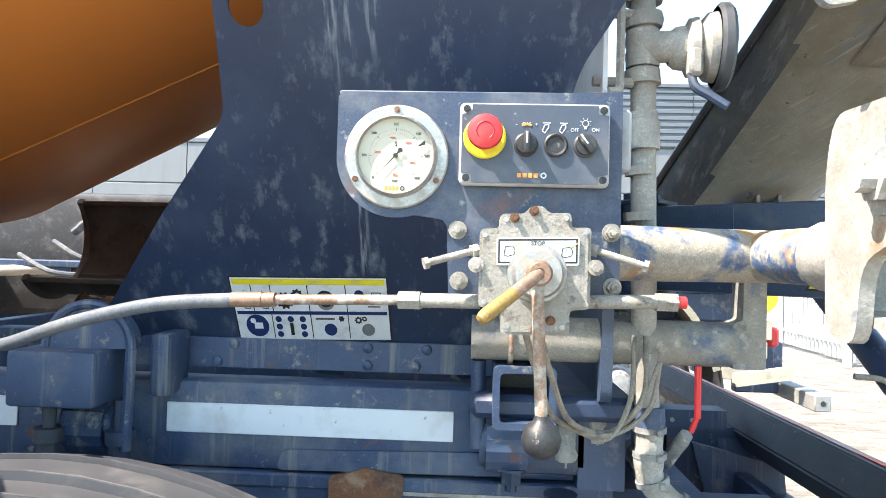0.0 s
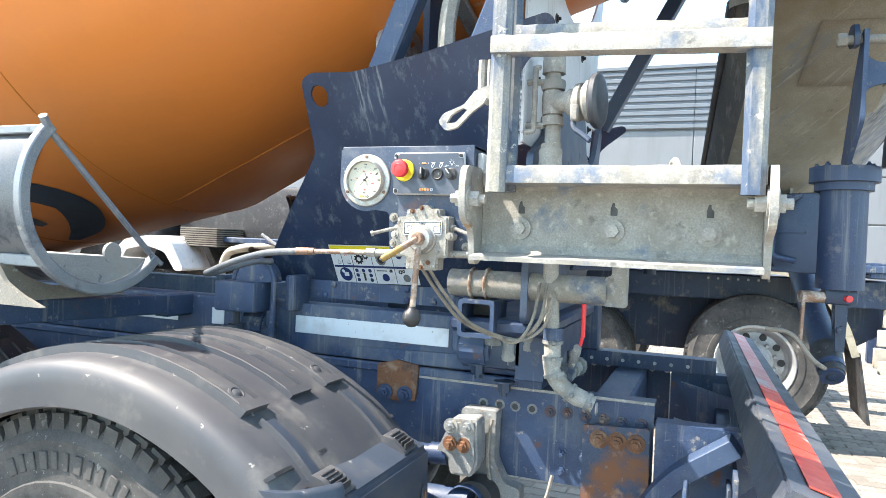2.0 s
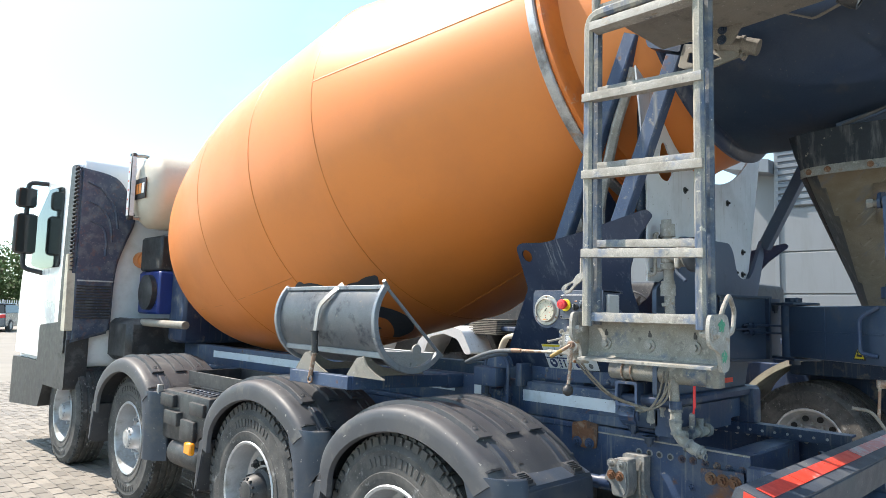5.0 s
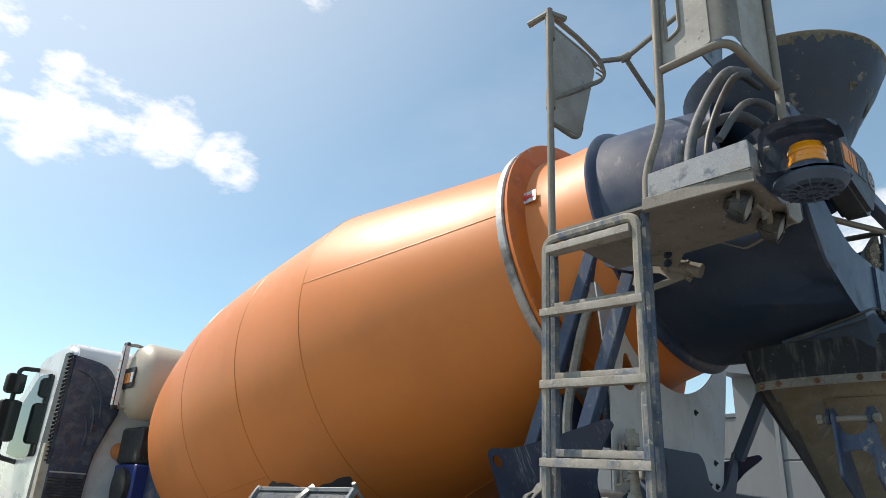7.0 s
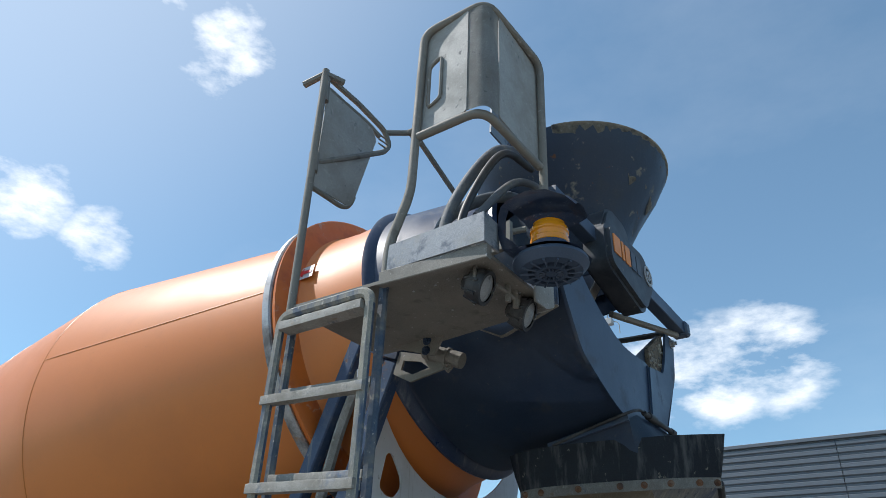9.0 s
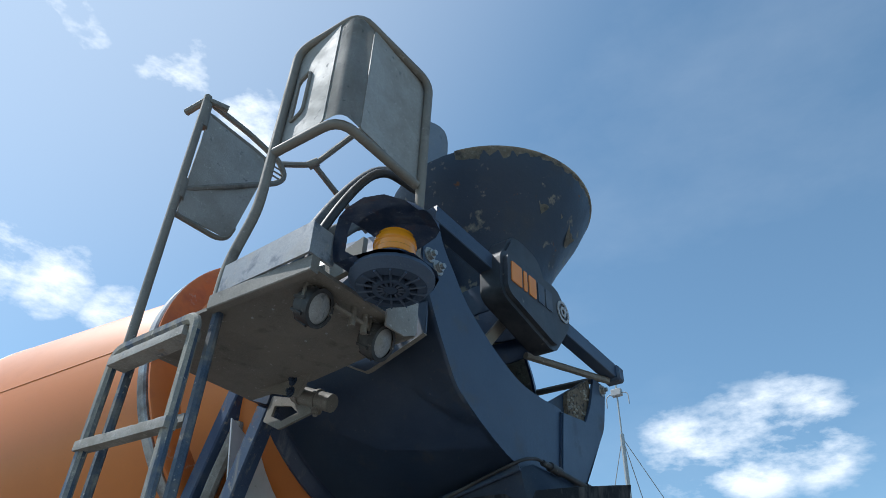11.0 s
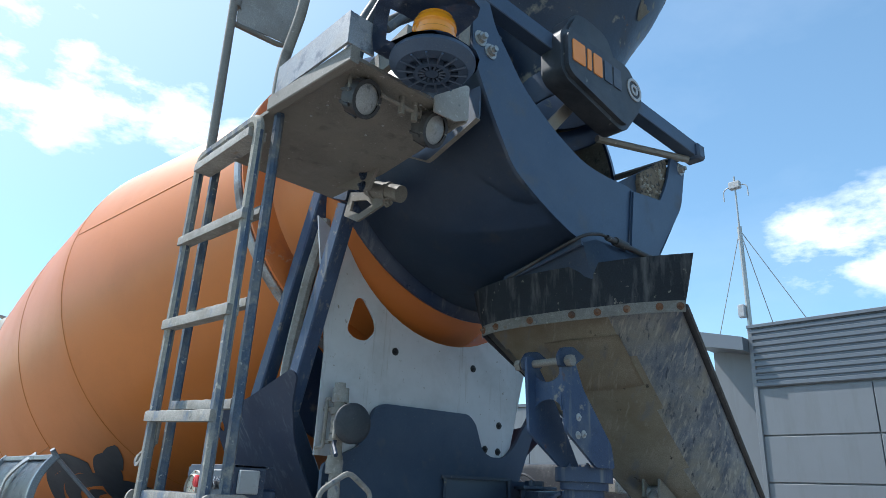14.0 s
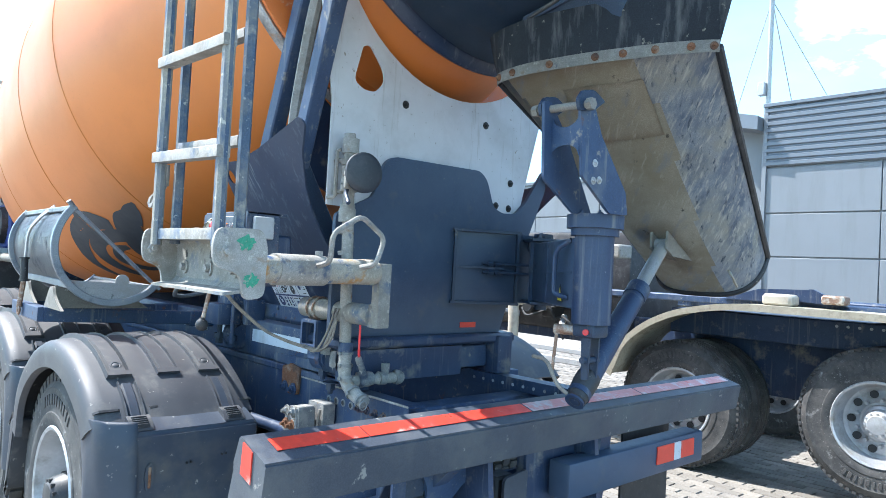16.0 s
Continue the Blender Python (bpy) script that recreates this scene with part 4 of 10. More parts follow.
# ---- the mixer truck: chassis, wheels, mudguards, cab ----
truck = thing("mixer_truck", (-2.5, Y0, 0), "dark blue concrete mixer truck chassis with white cab", "truck")


def rail(y, side):
    bm = B()
    d = -side * 0.075
    prism(bm, [(y, 0.77), (y, 1.035), (y + d, 1.035), (y + d, 1.027), (y + 0.008 * (1 if d > 0 else -1), 1.027), (y + 0.008 * (1 if d > 0 else -1), 0.778), (y + d, 0.778), (y + d, 0.77)], "x", -7.0, 0.692)
    return part("chassis_rail", bm, M_NAVY_DUSTY, truck)


rail_l = rail(1.45, -1)
rail_r = rail(2.35, 1)
for i in range(11):
    bm = B()
    cyl(bm, (0.10 + i * 0.058, 2.3418, 0.985), (0.10 + i * 0.058, 2.339, 0.985), 0.011, 10)
    part("rail_hole", bm, M_GREY_LIGHT, rail_r)
for x, z in [(0.193, 0.976), (0.245, 0.978), (0.293, 0.978), (0.345, 0.977)]:
    bm = B()
    lathe(bm, [(0.0, 0.016), (0.002, 0.0135), (0.003, 0.0105), (0.003, 0.0095), (0.0, 0.0095)], (x, 1.4495, z), (0, -1, 0), 16)
    part("hole_ring", bm, M_CASTING, rail_l, "dusty ring round a bolt hole")
    bm = B()
    cyl(bm, (x, 1.449, z), (x, 1.4475, z), 0.0105, 14)
    part("rail_hole", bm, M_BLACK, rail_l)
for x, z in [(0.399, 0.977), (0.449, 0.978), (0.503, 0.975), (0.553, 0.973), (0.605, 0.971), (0.659, 0.972), (0.44, 0.86), (0.50, 0.86), (0.44, 0.81), (0.50, 0.81)]:
    bm = B()
    bolt(bm, (x, 1.45, z), (0, -1, 0), 0.0115, 0.012)
    cyl(bm, (x, 1.438, z), (x, 1.426, z), 0.006, 8)
    part("bolt", bm, M_RUSTY_NAVY if z > 0.95 else M_NAVY_DUSTY, rail_l)
bm = B()
box(bm, (-0.05, 1.4455, 1.030), (0.692, 1.4495, 1.0385), 0.001)
part("dusty_ledge", bm, M_CEMENT, rail_l, "pale strip along the top edge")
for side, y in ((-1, 1.455), (1, 2.345)):
    bm = B()
    lo, hi = (min(y, y - side * 0.09), max(y, y - side * 0.09))
    box(bm, (-4.7, lo, 1.065), (0.375, hi, 1.235), 0.012, 2)
    sub = part("subframe_beam", bm, M_NAVY_DUSTY, truck)
    bm = B()
    box(bm, (-4.7, min(y - 0.012, y - 0.012), 1.036), (0.375, max(y + 0.06, y), 1.064), 0.004)
    part("packing_strip", bm, M_NAVY_DUSTY, truck)
    if side < 0:
        for x0, x1 in ((-4.07, -2.63), (-1.5, -1.0), (-0.845, -0.792), (-0.491, 0.07)):
            bm = B()
            box(bm, (x0, 1.4505, 1.134), (x1, 1.4545, 1.192), 0.001)
            part("reflective_strip", bm, M_STRIP, sub, "white reflective strip")
        for x in (-0.62, 0.17):
            bm = B()
            cyl(bm, (x - 0.05, 1.44, 1.15), (x + 0.05, 1.44, 1.15), 0.065, 18)
            bmesh.ops.bevel(bm, geom=bm.edges[:], offset=0.012, segments=2, affect="EDGES")
            part("clamp_boss", bm, M_NAVY_DUSTY, sub)
        bm = B()
        prism(bm, round2([(-0.27, 1.07), (-0.26, 1.108), (0.17, 1.118), (0.17, 1.075)], 0.012), "y", 1.446, 1.456)
        part("wear_plate", bm, M_NAVY_DUSTY, sub)
# cross members and rear end
for x in (-3.2, -1.25, 0.55):
    bm = B()
    box(bm, (x - 0.06, 1.52, 0.82), (x + 0.06, 2.28, 1.0), 0.01)
    part("cross_member", bm, M_NAVY_DUSTY, truck)
bm = B()
prism(bm, [(2.20, 1.005), (2.20, 1.06), (2.28, 1.06), (2.28, 1.05), (2.21, 1.05), (2.21, 1.005)], "x", 0.2, 0.86)
part("rear_angle", bm, M_NAVY, truck)
for i in range(9):
    bm = B()
    cyl(bm, (0.28 + i * 0.06, 2.199, 1.03), (0.28 + i * 0.06, 2.1965, 1.03), 0.007, 10)
    part("rail_hole", bm, M_GREY_LIGHT, rail_r)
bm = B()
prism(bm, round2([(-0.165, 0.965), (-0.165, 1.065), (-0.11, 1.075), (-0.10, 1.082), (-0.02, 1.07), (-0.03, 0.955), (-0.10, 0.95)], 0.012), "y", 1.436, 1.446)
rp = part("rusty_gusset", bm, M_RUST, truck, "rusty brown gusset plate")
for x in (-0.135, -0.065):
    bm = B()
    bolt(bm, (x, 1.436, 0.975), (0, -1, 0), 0.017, 0.016)
    part("bolt", bm, M_NAVY_DUSTY, rp)
# rear tow plate
bm = B()
prism(bm, round2([(0.505, 0.66), (0.505, 0.965), (0.685, 0.975), (0.69, 0.66)], 0.01), "y", 1.40, 1.414)
rp = part("rear_gusset", bm, M_RUSTY_NAVY, truck, "rust-streaked bolted plate")
for x in (0.55, 0.60, 0.65):
    for z in (0.93, 0.72):
        bm = B()
        bolt(bm, (x, 1.40, z), (0, -1, 0), 0.017, 0.016)
        part("bolt", bm, M_RUST, rp)
# suspension bracket and torque rod
bm = B()
prism(bm, round2([(0.105, 0.860), (0.135, 0.925), (0.140, 0.955), (0.225, 0.965), (0.232, 0.84), (0.215, 0.80), (0.150, 0.80), (0.140, 0.85)], 0.012), "y", 1.285, 1.37)
bmesh.ops.bevel(bm, geom=[e for e in bm.edges if e.calc_face_angle(0) > 1.0], offset=0.008, segments=2, affect="EDGES")
sb = part("spring_bracket", bm, M_CASTING, truck, "dirty cast spring bracket")
bm = B()
prism(bm, round2([(0.145, 0.972), (0.255, 0.972), (0.252, 0.83), (0.285, 0.765), (0.335, 0.755), (0.325, 0.640), (0.215, 0.640), (0.150, 0.70)], 0.015), "y", 1.385, 1.44)
part("bracket_plate", bm, M_CASTING, sb)
bm = B()
lathe(bm, [(0.0, 0.028), (0.0, 0.060), (0.05, 0.066), (0.07, 0.060)], (0.215, 1.32, 0.72), (0, 1, 0), 24)
part("bush", bm, M_BLACK, sb)
bm = B()
tube(bm, curve([(0.245, 1.375, 0.95), (0.236, 1.372, 0.87), (0.245, 1.37, 0.78), (0.285, 1.37, 0.68), (0.33, 1.37, 0.655), (0.40, 1.39, 0.72), (0.42, 1.42, 0.80)], 5), 0.006, 6)
part("brake_line", bm, M_CABLE, sb)
for x, z in ((0.150, 0.940), (0.199, 0.942), (0.150, 0.890), (0.190, 0.889)):
    bm = B()
    bolt(bm, (x, 1.285, z), (0, -1, 0), 0.014, 0.014)
    cyl(bm, (x, 1.272, z), (x, 1.258, z), 0.007, 8)
    part("bolt", bm, M_STEEL if z > 0.9 else M_RUST, sb)
bm = B()
cyl(bm, (-0.3, 1.32, 0.70), (0.205, 1.32, 0.715), 0.040, 16)
lathe(bm, [(0, 0.055), (0.05, 0.055), (0.055, 0.04)], (0.195, 1.29, 0.715), (0, 1, 0), 20)
part("torque_rod", bm, M_NAVY_DUSTY, truck)
bm = B()
cyl(bm, (-0.25, 1.32, 0.835), (0.10, 1.32, 0.845), 0.024, 12)
cyl(bm, (0.08, 1.32, 0.843), (0.135, 1.32, 0.846), 0.032, 12)
part("stabiliser_rod", bm, M_NAVY, truck)

AX = (-0.59, -1.91)
for x in AX:
    bm = B()
    cyl(bm, (x, 0.95, 0.49), (x, 2.75, 0.49), 0.09, 16)
    box(bm, (x - 0.2, 1.62, 0.3), (x + 0.2, 2.08, 0.7), 0.1, 3)
    part("axle", bm, M_BLACK, truck)
    wheel(truck, x, 0.80, 0.505)
    wheel(truck, x, 1.13, 0.505, flip=True)
    wheel(truck, x, 2.90, 0.505, flip=True)
    wheel(truck, x, 2.57, 0.505)
for x in (-3.99, -5.75):
    bm = B()
    box(bm, (x - 0.06, 0.9, 0.42), (x + 0.06, 2.8, 0.56), 0.02)
    part("axle", bm, M_BLACK, truck)
    wheel(truck, x, 0.86, 0.505, silver=True)
    wheel(truck, x, 2.84, 0.505, flip=True, silver=True)


def mudguard(hx, rear):
    """An arched plastic mudguard over a wheel, y 0.60 to 1.22, with a splash box down to its rear."""
    g = part("mudguard", _guard_shell(hx), M_FENDER, truck, "faded dusty black plastic mudguard")
    outer = _guard_line(hx, 0.0)
    # wide beaded straps over the top, then narrow ones down the rear
    for y in (0.735, 0.915, 1.075):
        s = B()
        _arc_band(s, hx, y, 0.086, 140, 51, 0.014)
        st_ = part("strap", s, M_FENDER, g)
        for dy in (-0.040, 0.040):
            s = B()
            _arc_band(s, hx, y + dy, 0.012, 140, 50.5, 0.018, 0.004)
            part("strap_rim", s, M_FENDER, st_)
        s = B()
        _arc_band(s, hx, y, 0.092, 52.2, 50.2, 0.019, 0.004)
        part("strap_end", s, M_FENDER, st_)
        if y != 0.915:
            s = B()
            d_ = v3(math.cos(radians(55)), 0, math.sin(radians(55)))
            c_ = v3(hx, y, 0.5) + d_ * (_guard_r(hx, 55) + 0.014)
            lathe(s, [(0, 0.022), (0.005, 0.021), (0.006, 0.016), (0.004, 0.013), (0.007, 0.009), (0.007, 0.0001)], c_, d_, 16)
            part("strap_stud", s, M_FENDER, st_)
    for y in (0.750, 1.085):
        s = B()
        _arc_band(s, hx, y, 0.064, 47.5, 33.5, 0.005)
        st_ = part("strap", s, M_FENDER_LOW, g)
        for dy in (-0.030, 0.030):
            s = B()
            _arc_band(s, hx, y + dy, 0.010, 48, 33.0, 0.014, 0.004)
            part("strap_rim", s, M_FENDER, st_)
    # joint between the arch and its rear foot
    for y, w in ((0.665, 0.10), (0.9175, 0.26), (1.165, 0.085)):
        s = B()
        _arc_band(s, hx, y, w, 38.6, 37.9, 0.003)
        part("joint", s, M_BLACK, g)
    # lower front skirt
    s = B()
    xo, zo = outer[0]
    prism(s, round2([(xo + 0.0, zo + 0.03), (xo - 0.045, zo - 0.30), (xo - 0.012, zo - 0.31), (xo + 0.075, zo + 0.03)], 0.012), "y", 0.600, 1.2)
    bmesh.ops.bevel(s, geom=s.edges[:], offset=0.006, segments=2, affect="EDGES")
    part("front_skirt", s, M_FENDER, g)
    # rear skirt: a smooth panel round the corner, pulled in by a moulded slanting step
    s = B()
    loops = []
    for z, xf, xm, dip in ((0.948, -0.130, 0.052, 0.0), (0.94, -0.130, 0.058, 0.0), (0.86, -0.098, 0.075, 0.004), (0.78, -0.066, 0.085, 0.010), (0.70, -0.046, 0.092, 0.022), (0.62, -0.034, 0.097, 0.030), (0.45, -0.025, 0.105, 0.032)):
        off = hx + 0.59
        plan = rounded([(xf, 0.612, 0), (xm - 0.10, 0.604, 0), (xm, 0.612 + dip, 0), (xm + 0.045, 0.675 + dip * 0.4, 0), (xm + 0.066, 0.715, 0)], 0.05, 4)
        out_ = [v3(p.x + off, p.y, z) for p in plan]
        loops.append(out_ + [p + v3(-0.006, 0.014, 0) for p in reversed(out_)])
    rings(s, loops)
    part("rear_skirt", s, M_FENDER_LOW, g, "smooth blue-grey plastic rear skirt", smooth=60)
    # splash box with a narrow ledge
    s = B()
    prism(s, [(hx + 0.54, 0.972), (hx + 0.600, 0.952), (hx + 0.640, 0.940), (hx + rear - 0.005, 0.908), (hx + rear + 0.015, 0.45), (hx + 0.60, 0.45)], "y", 0.702, 1.175)
    bmesh.ops.bevel(s, geom=s.edges[:], offset=0.012, segments=3, affect="EDGES")
    bx = part("splash_box", s, M_FENDER_LOW, g, "dark blue-grey plastic splash box")
    for y in (0.748, 1.088):
        s = B()
        prism(s, round2([(hx + 0.632, 0.925), (hx + 0.638, 0.958), (hx + 0.668, 0.950), (hx + rear - 0.018, 0.918), (hx + rear - 0.03, 0.908)], 0.006), "y", y - 0.040, y + 0.040)
        pad_ = part("vent_block", s, M_FENDER, g)
        for k in range(5):
            s = B()
            xk = hx + 0.655 + k * 0.010
            box(s, (xk, y - 0.026, 0.936 - k * 0.0035), (xk + 0.005, y + 0.026, 0.957 - k * 0.0045), 0.001)
            part("vent_slat", s, M_BLACK, pad_)
    for y, z in ((0.770, 0.76), (1.125, 0.77)):
        s = B()
        xk = hx + rear - 0.003 + (0.9 - z) * 0.043
        sec = [v3(xk, y + a * 0.016, z + b * 0.048) for a, b in disc2(0, 0, 1, 16)]
        rings(s, [sec, [p + Vector((0.006, 0, 0)) for p in sec]])
        sl_ = part("slot_plate", s, M_FENDER_LOW, bx)
        s = B()
        box(s, (xk + 0.005, y - 0.005, z - 0.036), (xk + 0.009, y + 0.005, z + 0.036), 0.002)
        part("slot", s, M_RUST, sl_)
    for y in (0.90, 0.915, 1.03, 1.045):
        s = B()
        xk = hx + rear + 0.002
        cyl(s, (xk, y, 0.79 + 0.1 * (y - 0.9)), (xk + 0.006, y, 0.79 + 0.1 * (y - 0.9)), 0.004, 8)
        part("rivet_hole", s, M_INK, bx)
    return g


def _guard_r(hx, deg):
    """Distance of the outer line from the arch's centre, at an angle."""
    c = Vector((hx, 0, 0.5))
    line = [Vector((x, 0, z)) - c for x, z in _guard_line(hx, 0.0)]
    return min(line, key=lambda p: abs(math.degrees(math.atan2(p.z, p.x)) - deg)).length


def _guard_line(hx, off):
    """Outer line of a mudguard, front foot to rear foot."""
    pts = [(-0.56, 0.70), (-0.53, 0.86), (-0.43, 0.985), (-0.27, 1.085), (-0.08, 1.145), (0.10, 1.160), (0.27, 1.135), (0.42, 1.080), (0.55, 1.005), (0.632, 0.930)]
    pc = curve([(hx + a, 0, b) for a, b in pts], 3)
    out = []
    for p in pc:
        c = Vector((hx, 0, 0.50))
        d = (p - c).normalized()
        q = p + d * off
        out.append((q.x, q.z))
    return out


def _guard_shell(hx):
    bm = B()
    loops = []
    for x, z in _guard_line(hx, 0.0):
        c = Vector((hx, 0, 0.5))
        d = (Vector((x, 0, z)) - c).normalized()
        ys = [(0.612, -0.118), (0.600, -0.112), (0.599, -0.06), (0.602, -0.034), (0.611, -0.016), (0.628, -0.004), (0.66, 0.001), (0.9, 0.012), (1.14, 0.010), (1.19, 0.002), (1.20, -0.03)]
        top = [Vector((x, y, z)) + d * o for y, o in ys]
        low = [Vector((x, y + (0.014 if y < 0.65 else -0.006 if y > 1.19 else 0), z)) + d * (o - (0.012 if y > 0.605 and o > -0.1 else 0.002)) for y, o in reversed(ys)]
        loops.append(top + low)
    rings(bm, loops)
    return bm


def _arc_band(bm, hx, y, w, a0, a1, h, c_in=0.018):
    line = [Vector((x, 0, z)) for x, z in _guard_line(hx, 0.0)]
    c = Vector((hx, 0, 0.5))
    fine = []
    n = 14
    for i in range(n + 1):
        a = radians(a0 + (a1 - a0) * i / n)
        d = Vector((math.cos(a), 0, math.sin(a)))
        best = None
        for p, q in zip(line, line[1:]):
            e = q - p
            den = d.x * e.z - d.z * e.x
            if abs(den) < 1e-9:
                continue
            s = ((p.x - c.x) * e.z - (p.z - c.z) * e.x) / den
            u = ((p.x - c.x) * d.z - (p.z - c.z) * d.x) / den
            if s > 0 and -0.01 <= u <= 1.01:
                best = s
        fine.append((d, best if best else 0.62))
    loops = []
    for d, s in fine:
        b0 = c + d * (s - 0.006)
        t0 = c + d * (s + 0.006 + h)
        loops.append([v3(b0.x, y - w / 2, b0.z), v3(t0.x, y - w / 2 + c_in, t0.z), v3(t0.x, y + w / 2 - c_in, t0.z), v3(b0.x, y + w / 2, b0.z)])
    rings(bm, loops)


mudguard(AX[0], 0.725)
mudguard(AX[1], 0.690)
mudguard(-3.99, 0.690)
# mudguards on the far side
for hx in (AX[0], AX[1]):
    bm = _guard_shell(hx)
    bm.transform(Matrix.Translation((0, 2 * Y0, 0)) @ Matrix.Diagonal((1, -1, 1, 1)))
    part("mudguard", bm, M_FENDER, truck, "faded dusty black plastic mudguard")
# battery and air tank step between the axles
bm = B()
box(bm, (-3.30, 0.69, 0.62), (-2.55, 1.2, 0.975), 0.03, 2)
stp = part("step_box", bm, M_BLACK, truck, "dark plastic step box with tread top")
for x0, z0, z1, d_ in ((-3.26, 0.86, 0.95, 0.035), (-3.16, 0.74, 0.84, 0.045), (-2.92, 0.66, 0.80, 0.03), (-2.80, 0.84, 0.93, 0.025)):
    bm = B()
    box(bm, (x0, 0.69 - d_, z0), (x0 + 0.22, 0.70, z1), 0.012, 2)
    part("moulding", bm, M_BLACK, stp)
for i in range(7):
    for j in range(5):
        bm = B()
        box(bm, (-3.02 + i * 0.065, 0.72 + j * 0.085, 0.972), (-2.985 + i * 0.065, 0.775 + j * 0.085, 0.985), 0.004)
        part("tread_stud", bm, M_FENDER_LOW, stp)
bm = B()
box(bm, (-3.335, 0.655, 0.64), (-3.305, 0.70, 1.00), 0.006)
part("mounting_strap", bm, M_GALV, stp)
# open tray behind the tread
bm = B()
box(bm, (-3.25, 0.86, 0.985), (-2.42, 1.30, 1.0), 0.004)
for q0, q1 in (((-3.25, 0.86, 1.0), (-2.42, 0.875, 1.10)), ((-3.25, 1.285, 1.0), (-2.42, 1.30, 1.10)), ((-3.25, 0.876, 1.0), (-3.235, 1.284, 1.10)), ((-2.435, 0.876, 1.0), (-2.42, 1.284, 1.10))):
    box(bm, q0, q1, 0.003)
part("battery_tray", bm, M_BLACK, truck, "open black plastic tray")
for z_, y_ in ((0.545, 0.76), (0.545, 0.98)):
    bm = B()
    lathe(bm, [(0, 0.0001), (0.01, 0.05), (0.03, 0.085), (0.06, 0.10), (0.50, 0.10), (0.53, 0.085), (0.55, 0.05), (0.56, 0.0001)], (-3.16, y_, z_), (1, 0, 0), 24)
    part("air_tank", bm, M_BLACK, truck)
bm = B()
box(bm, (-2.70, 0.60, 0.60), (-2.60, 0.64, 0.68), 0.01)
part("side_marker", bm, M_AMBER, truck, "amber side marker lamp")

# rear step bar, patched with red reflective tape
bm = B()
sec = [(0.948, 1.090), (1.085, 1.048), (1.072, 0.968), (1.062, 0.925), (0.950, 0.950), (0.918, 1.010)]
prism(bm, sec, "y", 0.685, 3.32)
bmesh.ops.bevel(bm, geom=[e for e in bm.edges if abs(e.verts[0].co.y - e.verts[1].co.y) > 1], offset=0.006, segments=2, affect="EDGES")
for v in bm.verts:
    v.co.x -= 0.0135 * (v.co.y - 0.685)
    v.co.z -= 0.0080 * (v.co.y - 0.685)
bar = part("rear_bar", bm, M_BAR, truck, "dark dusty rear bar with red and white tape")


def on_bar(u, y, lift=0.002):
    """u from 0 (front edge) to 1 along the bar's sloping top."""
    return v3(0.948 + 0.137 * u - 0.0135 * (y - 0.685), y, 1.090 - 0.042 * u - 0.0080 * (y - 0.685) + lift)


for i, (y0_, y1_, mt) in enumerate([(0.74, 1.02, M_TAPE_RED), (1.025, 1.72, M_TAPE_RED), (1.73, 2.45, M_TAPE_FADED), (2.46, 3.28, M_TAPE_FADED)]):
    bm = B()
    rings(bm, [[on_bar(0.28, y0_), on_bar(0.66, y0_), on_bar(0.66, y0_, 0.0035), on_bar(0.28, y0_, 0.0035)], [on_bar(0.28, y1_), on_bar(0.66, y1_), on_bar(0.66, y1_, 0.0035), on_bar(0.28, y1_, 0.0035)]])
    part("reflective_tape", bm, mt, bar, "red reflective tape")
bm = B()
prism(bm, [(0.972, 1.078), (1.020, 1.063), (1.018, 0.985), (0.966, 1.000)], "y", 0.681, 0.6845)
part("reflective_tape", bm, M_TAPE_RED, bar, "red reflective tape")
for y in (1.42, 2.28):
    bm = B()
    prism(bm, [(0.70, 0.80), (0.70, 1.0), (0.98, 1.0), (1.0, 0.92), (0.80, 0.72)], "y", y - 0.03, y + 0.03)
    part("bar_bracket", bm, M_NAVY_DUSTY, truck)
bm = B()
sweep(bm, rounded([(0.62, 1.38, 0.66), (0.74, 1.36, 0.86), (0.90, 1.34, 0.98)], 0.08), rect_section(0.05, 0.07), (0, 1, 0))
part("bar_arm", bm, M_NAVY_DUSTY, truck)
bm = B()
prism(bm, round2([(0.912, 1.002), (1.046, 0.958), (1.040, 0.880), (0.884, 0.905)], 0.006), "y", 0.692, 0.80)
part("end_cap", bm, M_BAR, bar, "grey end cap below the bar")
# plates behind and below the bar
bm = B()
box(bm, (0.780, 0.86, 0.79), (0.792, 1.25, 0.905), 0.004)
an_ = part("mounting_angle", bm, M_NAVY_DUSTY, truck)
for i in range(6):
    bm = B()
    bolt(bm, (0.792, 0.911 + i * 0.044, 0.854), (1, 0, 0), 0.010, 0.009)
    part("bolt", bm, M_STEEL, an_)
bm = B()
arch_ = [(1.222, 0.925), (1.80, 0.925), (1.80, 0.90), (1.74, 0.898), (1.68, 0.886), (1.63, 0.863), (1.57, 0.833), (1.52, 0.805), (1.478, 0.77), (1.45, 0.72), (1.43, 0.60), (1.222, 0.60)]
prism(bm, arch_, "x", 0.893, 0.903, holes=[round2([(1.275, 0.79), (1.275, 0.885), (1.335, 0.885), (1.365, 0.83), (1.365, 0.79)], 0.012)])
part("bumper_plate", bm, M_NAVY_DUSTY, truck)
bm = B()
box(bm, (0.880, 1.275, 0.79), (0.890, 1.365, 0.885), 0.003)
part("backing_plate", bm, M_HOPPER_WORN, truck)
bm = B()
prism(bm, round2([(1.695, 0.60), (1.700, 0.805), (1.825, 0.822), (1.815, 0.60)], 0.018), "x", 0.925, 0.937)
part("hanger_plate", bm, M_BAR, truck, "dusty grey hanger plate")
bm = B()
box(bm, (0.86, 1.845, 0.45), (0.91, 2.30, 0.90), 0.01, 2)
